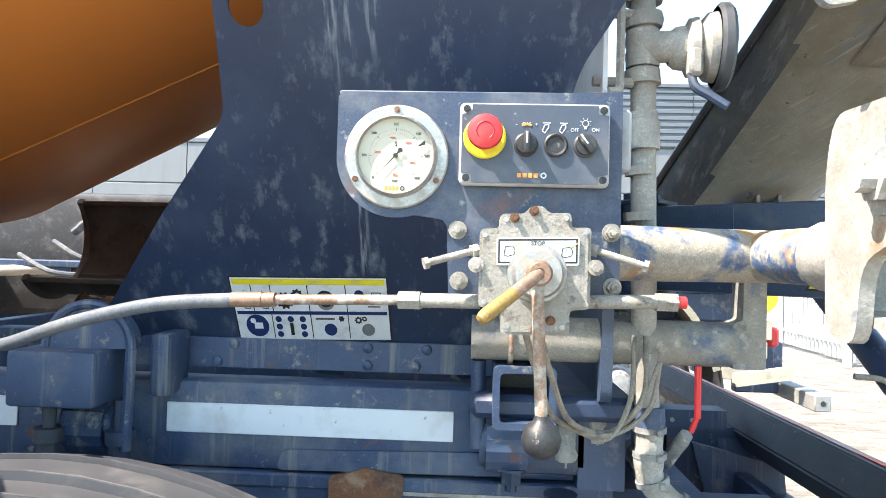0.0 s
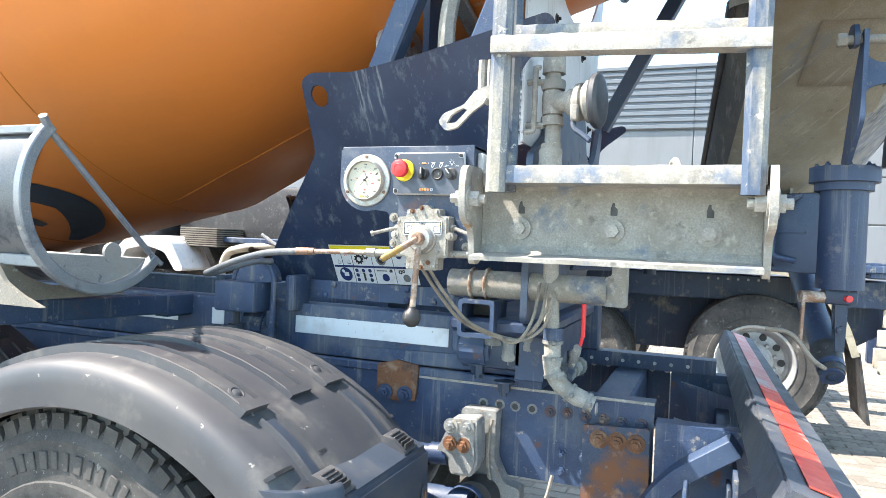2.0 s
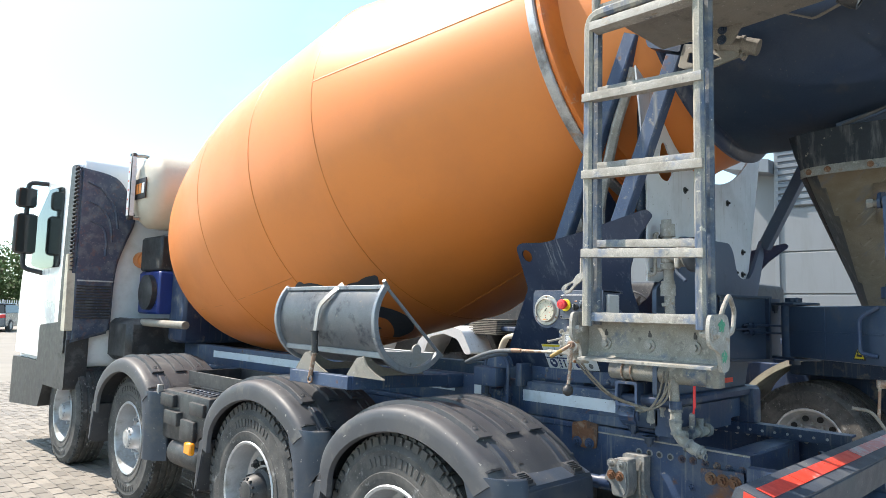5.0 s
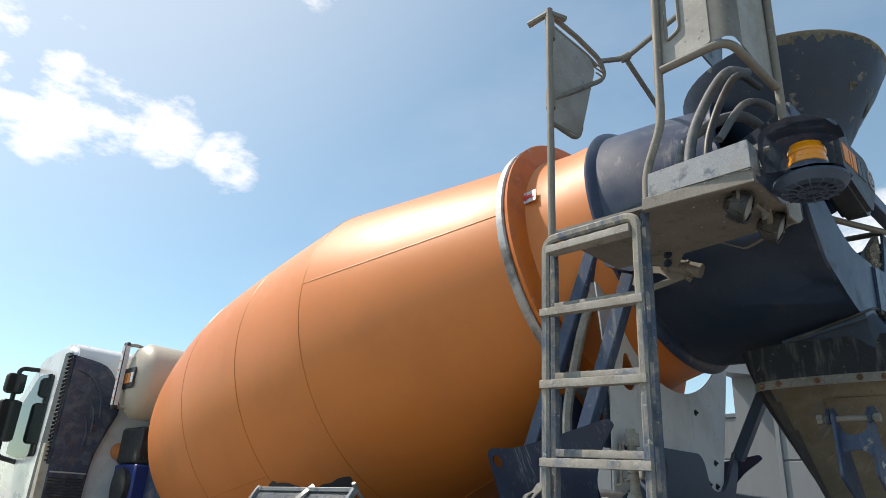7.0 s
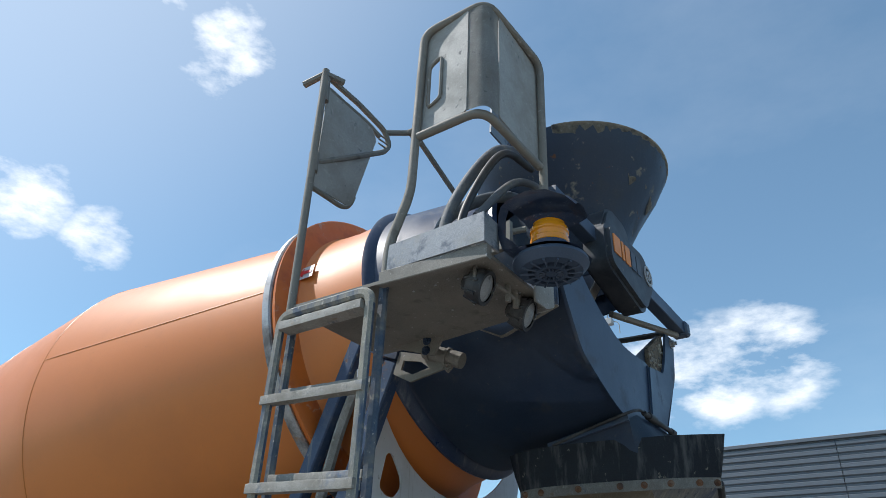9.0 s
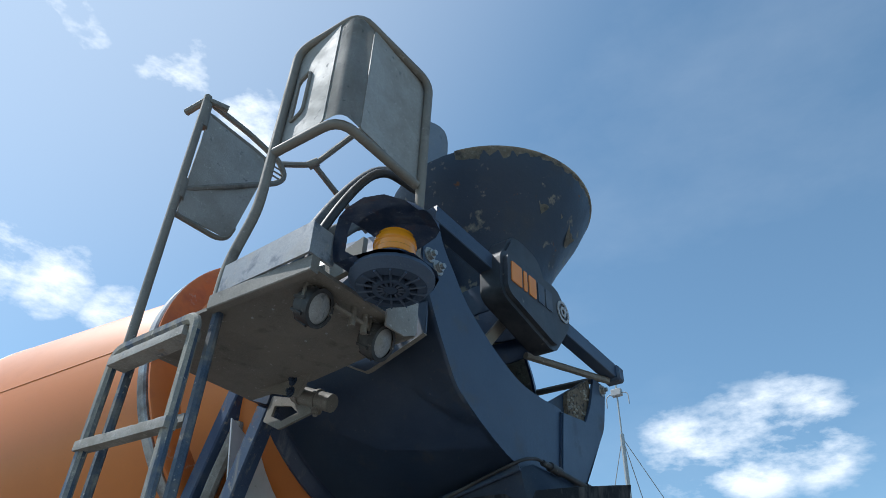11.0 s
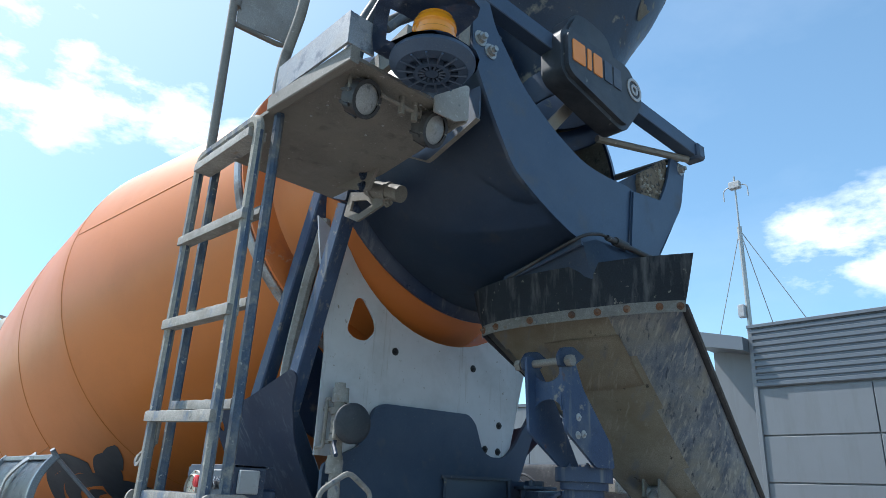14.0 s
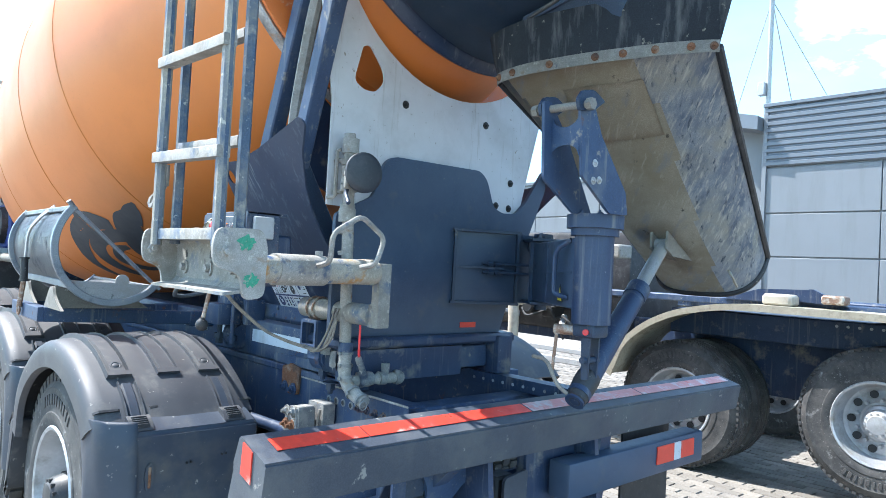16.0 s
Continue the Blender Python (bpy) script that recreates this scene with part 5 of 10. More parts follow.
part("tow_box", bm, M_NAVY, truck)
# underrun guard below
bm = B()
box(bm, (0.93, 1.95, 0.70), (1.03, 2.98, 0.84), 0.012, 2)
part("underrun_beam", bm, M_HOPPER, truck)
for y in (1.55, 2.15):
    bm = B()
    prism(bm, [(0.74, 0.98), (1.0, 0.92), (1.04, 0.5), (0.9, 0.42), (0.82, 0.7)], "y", y - 0.012, y + 0.012)
    part("underrun_hanger", bm, M_NAVY, truck)
bm = B()
arch = [(1.15, 0.30), (1.15, 0.78), (2.35, 0.78), (2.35, 0.30), (2.22, 0.30)] + [(1.75 + 0.42 * math.cos(radians(a)), 0.34 + 0.36 * math.sin(radians(a))) for a in range(0, 181, 12)] + [(1.28, 0.30)]
prism(bm, arch, "x", 0.80, 0.815)
part("cross_plate", bm, M_NAVY_DUSTY, truck)
bm = B()
beam(bm, (0.90, 2.30, 0.98), (0.94, 2.12, 0.36), 0.09, 0.12, (1, 0, 0), 0.010)
part("guard_strut", bm, M_NAVY, truck)
for y0_, y1_, mt in ((2.56, 2.70, M_TAPE_RED), (2.702, 2.76, M_WHITE), (2.762, 2.88, M_TAPE_RED)):
    bm = B()
    prism(bm, [(y0_, 0.745), (y1_, 0.745), (y1_, 0.82), (y0_, 0.82)], "x", 1.031, 1.036)
    part("warning_board", bm, mt, truck, "red and white warning board")
for y in (1.30, 1.70, 2.10):
    bm = B()
    box(bm, (0.82, y, 0.60), (0.90, y + 0.10, 0.80), 0.01)
    part("lamp_bracket", bm, M_BLACK, truck)
bm = B()
prism(bm, [(2.55, 0.30), (2.95, 0.30), (2.95, 0.86), (2.55, 0.86)], "x", 0.86, 0.87)
part("mud_flap", bm, M_BLACK, truck)

# ---- cab ----
CX = -5.45
bm = B()
shape = [(CX, 0.95), (CX, 3.02), (CX - 0.25, 3.10), (CX - 1.0, 3.05), (CX - 1.75, 2.55), (CX - 1.95, 1.8), (CX - 1.98, 0.95)]
prism(bm, round2(shape, 0.1), "y", 0.62, 3.08)
bmesh.ops.bevel(bm, geom=[e for e in bm.edges if e.calc_face_angle(0) > 1.2], offset=0.06, segments=3, affect="EDGES")
cab = part("cab", bm, M_CABWHITE, truck, "white cab of the truck")
bm = B()
prism(bm, round2([(CX - 1.05, 1.95), (CX - 0.42, 1.95), (CX - 0.42, 2.78), (CX - 0.9, 2.80), (CX - 1.35, 2.5), (CX - 1.45, 2.0)], 0.06), "y", 0.600, 0.622)
part("side_window", bm, M_DARKGLASS, cab)
bm = B()
prism(bm, round2([(CX + 0.01, 1.1), (CX + 0.01, 2.95), (CX - 0.12, 2.95), (CX - 0.20, 1.9), (CX - 0.22, 1.1)], 0.03), "y", 0.585, 0.62)
part("side_fairing", bm, M_BLACK, cab)
bm = B()
pts = curve([(0.62, 0, 2.92), (0.95, 0, 2.86), (1.10, 0, 2.66), (1.16, 0, 2.45), (1.08, 0, 2.2), (1.0, 0, 1.9), (0.98, 0, 1.3)], 4)
prism(bm, [(0.60, 1.2)] + [(0.60, 2.92)] + [(p.x, p.z) for p in pts], "x", CX, CX + 0.10)
bmesh.ops.bevel(bm, geom=[e for e in bm.edges if e.calc_face_angle(0) > 1.2], offset=0.03, segments=2, affect="EDGES")
sh = part("rear_fairing", bm, M_PANEL_NAVY, cab, "moulded dark plastic air intake fairing")
for k in range(3):
    bm = B()
    tube(bm, curve([(CX + 0.102, 0.68 + k * 0.02, 2.78 - k * 0.19), (CX + 0.102, 0.82 + k * 0.01, 2.72 - k * 0.19), (CX + 0.102, 0.94 - k * 0.03, 2.55 - k * 0.17), (CX + 0.102, 0.98 - k * 0.05, 2.34 - k * 0.14)], 4), 0.013, 6)
    part("fairing_rib", bm, M_PANEL_NAVY, sh)
for k in range(12):
    bm = B()
    box(bm, (CX + 0.095, 0.64, 1.75 - k * 0.028), (CX + 0.115, 0.96, 1.762 - k * 0.028), 0.003)
    part("grille_slat", bm, M_BLACK, sh)
for k in range(26):
    bm = B()
    box(bm, (CX + 0.0, 0.575, 2.90 - k * 0.04), (CX + 0.10, 0.602, 2.915 - k * 0.04), 0.003)
    part("louvre", bm, M_BLACK, sh)
bm = B()
prism(bm, round2([(CX - 0.9, 0.75), (CX - 0.9, 1.35), (CX - 0.2, 1.4), (CX + 0.05, 1.3), (CX + 0.05, 0.75)], 0.05), "y", 0.60, 0.80)
part("step_fairing", bm, M_BLACK, cab)
bm = B()
box(bm, (CX + 0.098, 0.64, 1.80), (CX + 0.112, 0.97, 1.815), 0.003)
part("trim_strip", bm, M_GREY_LIGHT, sh)
bm = B()
prism(bm, round2([(CX - 0.02, 1.32), (CX - 0.02, 2.06), (CX + 0.06, 2.06), (CX + 0.10, 1.32)], 0.02), "y", 0.56, 0.66)
part("exhaust_guard", bm, M_CREAM, cab)
bm = B()
prism(bm, round2([(CX - 2.0, 0.42), (CX - 2.0, 0.96), (CX + 0.0, 0.96), (CX + 0.0, 0.78), (CX - 0.2, 0.9), (CX - 0.6, 0.9), (CX - 0.85, 0.5)], 0.04), "y", 0.62, 3.08)
part("cab_base", bm, M_BLACK, cab)
bm = B()
for z0, z1, w in ((2.60, 2.82, 0.20), (2.10, 2.54, 0.22)):
    box(bm, (-6.62, 0.33 - 0.0, z0), (-6.50, 0.33 + w, z1), 0.05, 3)
tube(bm, rounded([(-6.5, 0.64, 2.88), (-6.55, 0.44, 2.88), (-6.56, 0.44, 1.95), (-6.5, 0.64, 1.9)], 0.06), 0.025, 8)
mr_ = part("mirror", bm, M_BLACK, cab, "black door mirror pair")
# Mirror faces get dark glazing; their dark reflection is put into the colour.
for z0, z1, w in ((2.615, 2.805, 0.17), (2.12, 2.52, 0.19)):
    bm = B()
    box(bm, (-6.498, 0.345, z0), (-6.494, 0.345 + w, z1), 0.001)
    part("mirror_glass", bm, M_DARKGLASS, mr_)

# ---- behind the cab: water tank, cooler, water pipes ----
bm = B()
lathe(bm, [(-0.42, 0.0001), (-0.41, 0.2), (-0.36, 0.31), (-0.28, 0.37), (0.9, 0.37), (1.0, 0.31), (1.04, 0.2), (1.05, 0.0001)], (-4.92, 1.42, 2.70), (0, 1, 0), 32)
tank = part("water_tank", bm, M_TANK, truck, "cream cylindrical water tank")
bm = B()
box(bm, (-4.98, 0.992, 2.60), (-4.72, 1.004, 2.80), 0.005, 2)
part("badge", bm, M_INK, tank, "dark badge with orange bars")
for k in range(3):
    bm = B()
    box(bm, (-4.95 + k * 0.075, 0.988, 2.65), (-4.89 + k * 0.075, 0.9915, 2.75), 0.001)
    part("badge_bar", bm, M_INK_ORANGE if k < 2 else M_LABEL, tank)
bm = B()
box(bm, (-5.0, 0.93, 2.40), (-4.93, 0.98, 3.06), 0.012)
gauge_ = part("level_gauge", bm, M_BLACK, truck, "tall water level gauge in a black frame")
bm = B()
box(bm, (-4.928, 0.935, 2.44), (-4.924, 0.975, 3.02), 0.003)
box(bm, (-4.992, 0.925, 2.44), (-4.938, 0.929, 3.02), 0.001)
part("gauge_scale", bm, M_LABEL, gauge_)
for k in range(6):
    bm = B()
    box(bm, (-4.975, 0.9225, 2.50 + k * 0.09), (-4.955, 0.9245, 2.515 + k * 0.09))
    part("scale_mark", bm, M_INK_RED, gauge_)
bm = B()
tube(bm, rounded([(-4.965, 0.96, 3.03), (-4.965, 1.06, 3.05), (-4.95, 1.2, 3.0)], 0.05), 0.018, 8)
part("gauge_pipe", bm, M_STEEL, gauge_)
bm = B()
tube(bm, rounded([(-4.965, 0.96, 2.43), (-4.965, 1.06, 2.42), (-4.95, 1.2, 2.46)], 0.05), 0.018, 8)
part("gauge_pipe", bm, M_STEEL, gauge_)
bm = B()
box(bm, (-5.22, 1.18, 1.92), (-4.72, 1.7, 2.26), 0.02)
part("pump_housing", bm, M_BLACK, truck)
bm = B()
cyl(bm, (-5.22, 1.30, 2.05), (-5.36, 1.28, 2.05), 0.07, 16)
cyl(bm, (-5.36, 1.28, 2.05), (-5.46, 1.27, 2.05), 0.085, 16)
part("water_coupling", bm, surface("orange_coupling", (0.75, 0.28, 0.10), 0.5), truck, "orange plastic hose coupling")
bm = B()
box(bm, (-5.2, 1.17, 1.5), (-4.7, 1.6, 1.915), 0.02)
part("oil_cooler", bm, M_BLUEBOX, truck, "blue oil cooler box")
bm = B()
cyl(bm, (-4.9, 1.175, 1.71), (-4.9, 1.12, 1.71), 0.17, 26)
part("cooler_fan", bm, M_BLACK, truck)
bm = B()
tube(bm, [(-5.8, 1.1, 1.42), (-3.9, 1.1, 1.42)], 0.035, 10)
tube(bm, rounded([(-5.72, 1.1, 1.42), (-5.5, 1.1, 1.40), (-5.3, 1.12, 1.35)], 0.05), 0.05, 10)
wp = part("water_pipe", bm, M_PLATFORM, truck)
bm = B()
cyl(bm, (-5.82, 1.1, 1.42), (-5.72, 1.1, 1.42), 0.062, 14)
part("pipe_coupling", bm, M_GALV, wp)
bm = B()
tube(bm, rounded([(-5.5, 1.08, 1.45), (-5.5, 1.06, 1.50), (-5.72, 1.06, 1.51)], 0.02), 0.01, 6)
part("valve_lever", bm, M_RED, wp)
bm = B()
box(bm, (-4.75, 1.3, 1.24), (-4.4, 2.4, 2.05), 0.03)
part("drum_gearbox_stand", bm, M_NAVY, truck)
bm = B()
box(bm, (-5.35, 0.95, 1.05), (-4.8, 2.75, 1.45), 0.05)
part("engine_cover", bm, M_BLACK, truck)

# ---- the drum ----
AXO = Vector((-2.0, 1.905, 2.592))
AXD = Vector((math.cos(radians(12.15)), 0, math.sin(radians(12.15))))
drum = thing("mixer_drum", (-2.0, Y0, 1.4), "large orange steel mixer drum with blue mouth", "mixer drum")
PROF = [(-2.80, 0.30), (-2.78, 0.42), (-2.70, 0.54), (-2.58, 0.645), (-2.36, 0.80), (-2.10, 0.935), (-1.80, 1.03), (-1.4, 1.115), (-1.03, 1.163), (-0.6, 1.177), (-0.25, 1.178), (0.1, 1.175), (0.485, 1.168), (1.90, 0.823)]


def drum_r(s):
    for (s0, r0), (s1, r1) in zip(PROF, PROF[1:]):
        if s0 <= s <= s1:
            return r0 + (r1 - r0) * (s - s0) / (s1 - s0)
    return PROF[-1][1]


bm = B()
prof_c = [(p.x, p.y) for p in curve([(s, r, 0) for s, r in PROF[:-1]], 3)] + [(1.2, 0.993), (1.90, 0.823)]
lathe(bm, prof_c, AXO, AXD, 112)
shell = part("drum_shell", bm, M_ORANGE, drum, "orange enamelled drum shell")
bm = B()
lathe(bm, [(1.985, 0.80), (2.0, 0.775), (2.04, 0.757), (2.18, 0.728), (2.39, 0.708)], AXO, AXD, 96)
part("rear_cone", bm, M_ORANGE, drum, "orange rear cone")
bm = B()
lathe(bm, [(1.893, 0.815), (1.893, 0.888), (1.900, 0.897), (1.940, 0.897), (1.947, 0.889), (1.947, 0.87)], AXO, AXD, 112)
part("roller_track", bm, M_RINGSTEEL, drum, "worn bare steel roller track ring")
bm = B()
lathe(bm, [(1.946, 0.878), (1.965, 0.892), (1.982, 0.896), (1.990, 0.885), (1.994, 0.83), (2.005, 0.77)], AXO, AXD, 96)
part("track_web", bm, M_ORANGE_RIM, drum, "scuffed orange web behind the track")
bm = B()
lathe(bm, [(2.37, 0.70), (2.37, 0.735), (2.385, 0.742), (2.40, 0.735), (2.42, 0.70), (2.70, 0.635), (2.97, 0.560), (2.975, 0.575), (2.995, 0.575), (3.0, 0.545), (2.70, 0.615), (2.42, 0.66)], AXO, AXD, 80)
dm_ = part("drum_mouth", bm, M_NAVY_PLATE, drum, "dark blue drum mouth")
bm = B()
lathe(bm, [(2.99, 0.540), (2.84, 0.575), (2.70, 0.606), (2.42, 0.65)], AXO, AXD, 80)
part("mouth_lining", bm, M_CRUST, dm_, "concrete-caked lining of the drum mouth")
# Added cap shuts off the mouth, standing in for its dark inside.
bm = B()
lathe(bm, [(2.30, 0.66), (2.30, 0.0001)], AXO, AXD, 60)
part("inner_web", bm, M_HOPPER_WORN, dm_)
bm = B()
lathe(bm, [(-2.95, 0.22), (-2.9, 0.30), (-2.78, 0.31)], AXO, AXD, 40)
part("front_flange", bm, M_NAVY, drum)


def on_drum(s, ang, lift=0.0):
    """ang: degrees round the axis, 0 towards the near side, 90 up."""
    r = drum_r(s) + lift
    up = Vector((-AXD.z, 0, AXD.x))
    return AXO + AXD * s + (Vector((0, -1, 0)) * math.cos(radians(ang)) + up * math.sin(radians(ang))) * r


for s in (-1.04, -0.255, 0.48):
    bm = B()
    tube(bm, [on_drum(s, i * 3, -0.001) for i in range(120)], 0.0038, 6, True)
    part("weld_seam", bm, M_SEAM, shell)
for s0, s1, ang in ((0.48, 1.885, 13.0), (-2.2, -0.255, -40.3), (0.48, 1.885, -79.5), (-0.255, 0.48, 80)):
    bm = B()
    tube(bm, [on_drum(s0 + (s1 - s0) * i / 16, ang, -0.001) for i in range(17)], 0.0038, 6)
    part("weld_seam", bm, M_SEAM, shell)
# painted dark swirl low on the shell: bands of (along, degrees, width)
def painted_band(pts):
    mt = B()
    fine_ = curve([(s_, a_ / 50.0, w_) for s_, a_, w_ in pts], 6)
    left_, right_ = [], []
    for i_, p_ in enumerate(fine_):
        q_ = fine_[min(i_ + 1, len(fine_) - 1)] - fine_[max(i_ - 1, 0)]
        d_ = Vector((q_.x, q_.y)).normalized()
        n_ = Vector((-d_.y, d_.x)) * p_.z * 0.5
        left_.append(mt.verts.new(on_drum(p_.x + n_.x, (p_.y + n_.y) * 50.0, 0.003)))
        right_.append(mt.verts.new(on_drum(p_.x - n_.x, (p_.y - n_.y) * 50.0, 0.003)))
    for i_ in range(len(fine_) - 1):
        mt.faces.new((left_[i_], left_[i_ + 1], right_[i_ + 1], right_[i_]))
    return mt


for pts_ in (((-0.02, -52.5, 0.12), (-0.09, -49.5, 0.13), (-0.20, -47.5, 0.15), (-0.45, -48.5, 0.14), (-0.63, -53.0, 0.12), (-0.77, -60.0, 0.09), (-0.79, -71.0, 0.03)),
             ((0.25, -51.0, 0.05), (0.17, -53.0, 0.15), (0.06, -56.0, 0.16), (-0.03, -60.5, 0.15), (-0.12, -66.0, 0.12), (-0.10, -74.0, 0.05)),
             ((0.04, -61.0, 0.12), (0.13, -64.5, 0.16), (0.17, -69.5, 0.17), (0.10, -75.5, 0.15), (-0.03, -81.0, 0.12), (-0.2, -85.0, 0.05)),
             ((-0.22, -42.6, 0.02), (-0.24, -44.5, 0.11), (-0.27, -47.0, 0.16)),
             ((0.42, -50.4, 0.02), (0.34, -52.0, 0.11), (0.22, -54.0, 0.15)),
             ((0.25, -55.5, 0.03), (0.17, -56.5, 0.10), (0.05, -59.0, 0.12), (-0.05, -63.0, 0.08)),
             ((0.02, -57.5, 0.12), (-0.18, -54.5, 0.11), (-0.37, -54.0, 0.11), (-0.52, -58.0, 0.12), (-0.58, -65.0, 0.12), (-0.55, -73.0, 0.06)),
             ((-0.15, -60.5, 0.04), (-0.28, -59.5, 0.07), (-0.42, -64.0, 0.09), (-0.36, -71.0, 0.07), (-0.2, -74.0, 0.03))):
    part("painted_swirl", painted_band(pts_), M_SWIRL, shell, "dark blue-grey painted swirl")
# direction sticker on the rear cone
bm = B()


def on_cone(s, ang, lift=0.003):
    r = 0.80 - 0.155 * (s - 1.87) + lift
    up = Vector((-AXD.z, 0, AXD.x))
    return AXO + AXD * s + (Vector((0, -1, 0)) * math.cos(radians(ang)) + up * math.sin(radians(ang))) * r


q = [on_cone(1.985, 21.5), on_cone(2.075, 21.5), on_cone(2.075, 15.0), on_cone(1.985, 15.0)]
bm.faces.new([bm.verts.new(p) for p in q])
st = part("direction_sticker", bm, M_LABEL, drum, "white sticker with red arrow")
bm = B()
arrow = [(1.992, 18.2), (2.02, 20.7), (2.02, 19.1), (2.066, 19.1), (2.066, 17.3), (2.02, 17.3), (2.02, 15.7)]
bm.faces.new([bm.verts.new(on_cone(s, a, 0.005)) for s, a in arrow])
part("arrow", bm, M_RED, st)
# roller under the track
for sy in (-1, 1):
    bm = B()
    c = AXO + AXD * 1.865 + Vector((0, sy * 0.36, -0.90))
    lathe(bm, [(-0.05, 0.03), (-0.05, 0.09), (-0.045, 0.098), (0.045, 0.098), (0.05, 0.09), (0.05, 0.03)], c, AXD, 24)
    part("support_roller", bm, M_RINGSTEEL, drum)

# ---- rear superstructure ----
rear = thing("drum_support_frame", (0.3, Y0, 1.2), "dark blue rear drum support with white apron board", "frame")
bm = B()
cut = [(1.95 + 0.69 * math.cos(radians(a)), 2.975 + 0.69 * math.sin(radians(a))) for a in range(212, 329, 6)]
left = [(1.30, 1.75), (1.30, 2.15), (1.20, 2.70)]
right = [(2 * Y0 - 1.17, 2.62), (2.50, 2.15), (2.42, 1.86), (2.36, 1.80), (2.22, 1.80), (2.10, 1.95)]
board = left + cut + right + [(2.0, 1.75)]
prism(bm, board, "x", 0.312, 0.320, holes=[round2([(1.395, 2.25), (1.44, 2.222), (1.50, 2.222), (1.545, 2.27), (1.535, 2.32), (1.465, 2.405), (1.43, 2.395)], 0.022)])
wb = part("apron_board", bm, M_WHITE, rear, "white steel apron board")
for y, z in ((1.66, 2.205), (2.145, 2.205), (2.335, 1.957), (2.24, 1.84), (2.33, 1.835), (1.414, 1.95)):
    bm = B()
    bolt(bm, (0.320, y, z), (1, 0, 0), 0.011, 0.008)
    part("bolt", bm, M_INK, wb)
bm = B()
blk = round2([(1.33, 1.24), (1.33, 1.72), (1.50, 1.80), (1.555, 1.95), (1.60, 1.975), (2.10, 1.985), (2.15, 1.95), (2.20, 1.83), (2.26, 1.805), (2.36, 1.81), (2.42, 1.86), (2.56, 2.05), (2.575, 1.95), (2.42, 1.62), (2.28, 1.24)], 0.025)
prism(bm, blk, "x", 0.325, 0.345)
part("rear_plate", bm, M_HOPPER, rear, "plain black-blue rear plate")
bm = B()
box(bm, (0.346, 2.018, 1.270), (0.349, 2.118, 1.294), 0.001)
part("reflector", bm, M_TAPE_RED, rear)
bm = B()
box(bm, (0.10, 1.36, 1.20), (0.40, 2.34, 1.245), 0.012)
part("base_beam", bm, M_NAVY, rear)
bm = B()
prism(bm, [(1.40, 1.07), (2.0, 1.07), (2.0, 1.196), (1.40, 1.196)], "x", 0.30, 0.385)
part("cross_box", bm, M_NAVY, rear)
bm = B()
box(bm, (0.30, 2.002, 1.09), (0.352, 2.20, 1.19), 0.006)
part("cross_web", bm, M_NAVY_DUSTY, rear)
bm = B()
box(bm, (0.28, 2.202, 1.06), (0.42, 2.30, 1.235), 0.012, 2)
part("end_block", bm, M_NAVY, rear)

# side plate with the lifting eye, leaning inwards at its foot
def lean(bm):
    """Shears a plate built about y = 0 onto the leaning plane of the side plate."""
    for v in bm.verts:
        v.co.y += 2.322 - 0.6 * v.co.z
    return bm


bm = B()
outline = round2([(-0.70, 1.30), (-0.640, 1.37), (-0.479, 1.56), (-0.334, 1.72), (-0.328, 1.80), (-0.320, 1.918), (-0.284, 1.936), (-0.144, 1.932), (0.06, 1.963), (0.425, 2.035), (0.445, 2.01), (0.35, 1.925), (0.268, 1.80), (0.245, 1.72), (0.25, 1.60), (0.22, 1.30)], 0.022)
prism(bm, outline, "y", -0.004, 0.004, holes=[disc2(-0.270, 1.876, 0.0285, 20)])
sp = part("side_plate", lean(bm), M_NAVY_RUN, rear, "dark blue leaning side plate with lifting eye and streaks")
bm = B()
prism(bm, round2([(-0.60, 1.252), (-0.58, 1.312), (0.16, 1.312), (0.16, 1.252)], 0.008), "y", 1.520, 1.534)
fl = part("plate_flange", bm, M_NAVY_DUSTY, sp)
for x, z in ((-0.52, 1.298), (-0.385, 1.300), (-0.53, 1.266), (-0.42, 1.264), (-0.11, 1.300), (0.01, 1.300), (-0.11, 1.265), (-0.012, 1.266)):
    bm = B()
    lathe(bm, [(0.0, 0.011), (0.005, 0.010), (0.008, 0.005), (0.0085, 0.0001)], (x, 1.520, z), (0, -1, 0), 10)
    part("rivet", bm, M_NAVY_DUSTY, fl)
# the same plate on the far side
bm = B()
prism(bm, outline, "y", -0.004, 0.004)
lean(bm)
bm.transform(Matrix.Translation((0, 2 * Y0, 0)) @ Matrix.Diagonal((1, -1, 1, 1)))
part("side_plate", bm, M_NAVY_PLATE, rear)
# raking legs up to the platform, twin box sections on each side
for a, b, w in (((-0.15, 1.275, 1.86), (0.285, 1.24, 2.86), 0.062), ((0.165, 1.26, 1.90), (0.50, 1.22, 2.70), 0.062)):
    bm = B()
    beam(bm, a, b, 0.07, w, (0, 1, 0), 0.006)
    part("raking_leg", bm, M_NAVY_DUSTY, rear)
    bm = B()
    beam(bm, a, (a[0] - 0.06, 1.68, 1.24), 0.07, 0.07, (1, 0, 0), 0.006)
    part("leg_foot", bm, M_HOPPER, rear)
bm = B()
sweep(bm, curve([(0.090, 1.275, 1.98), (0.096, 1.275, 2.12), (0.140, 1.275, 2.32), (0.185, 1.275, 2.49), (0.250, 1.275, 2.66), (0.262, 1.275, 2.72)], 5), rect_section(0.045, 0.055, 0.018), (0, 1, 0))
part("water_riser", bm, M_CEMENT, rear)
bm = B()
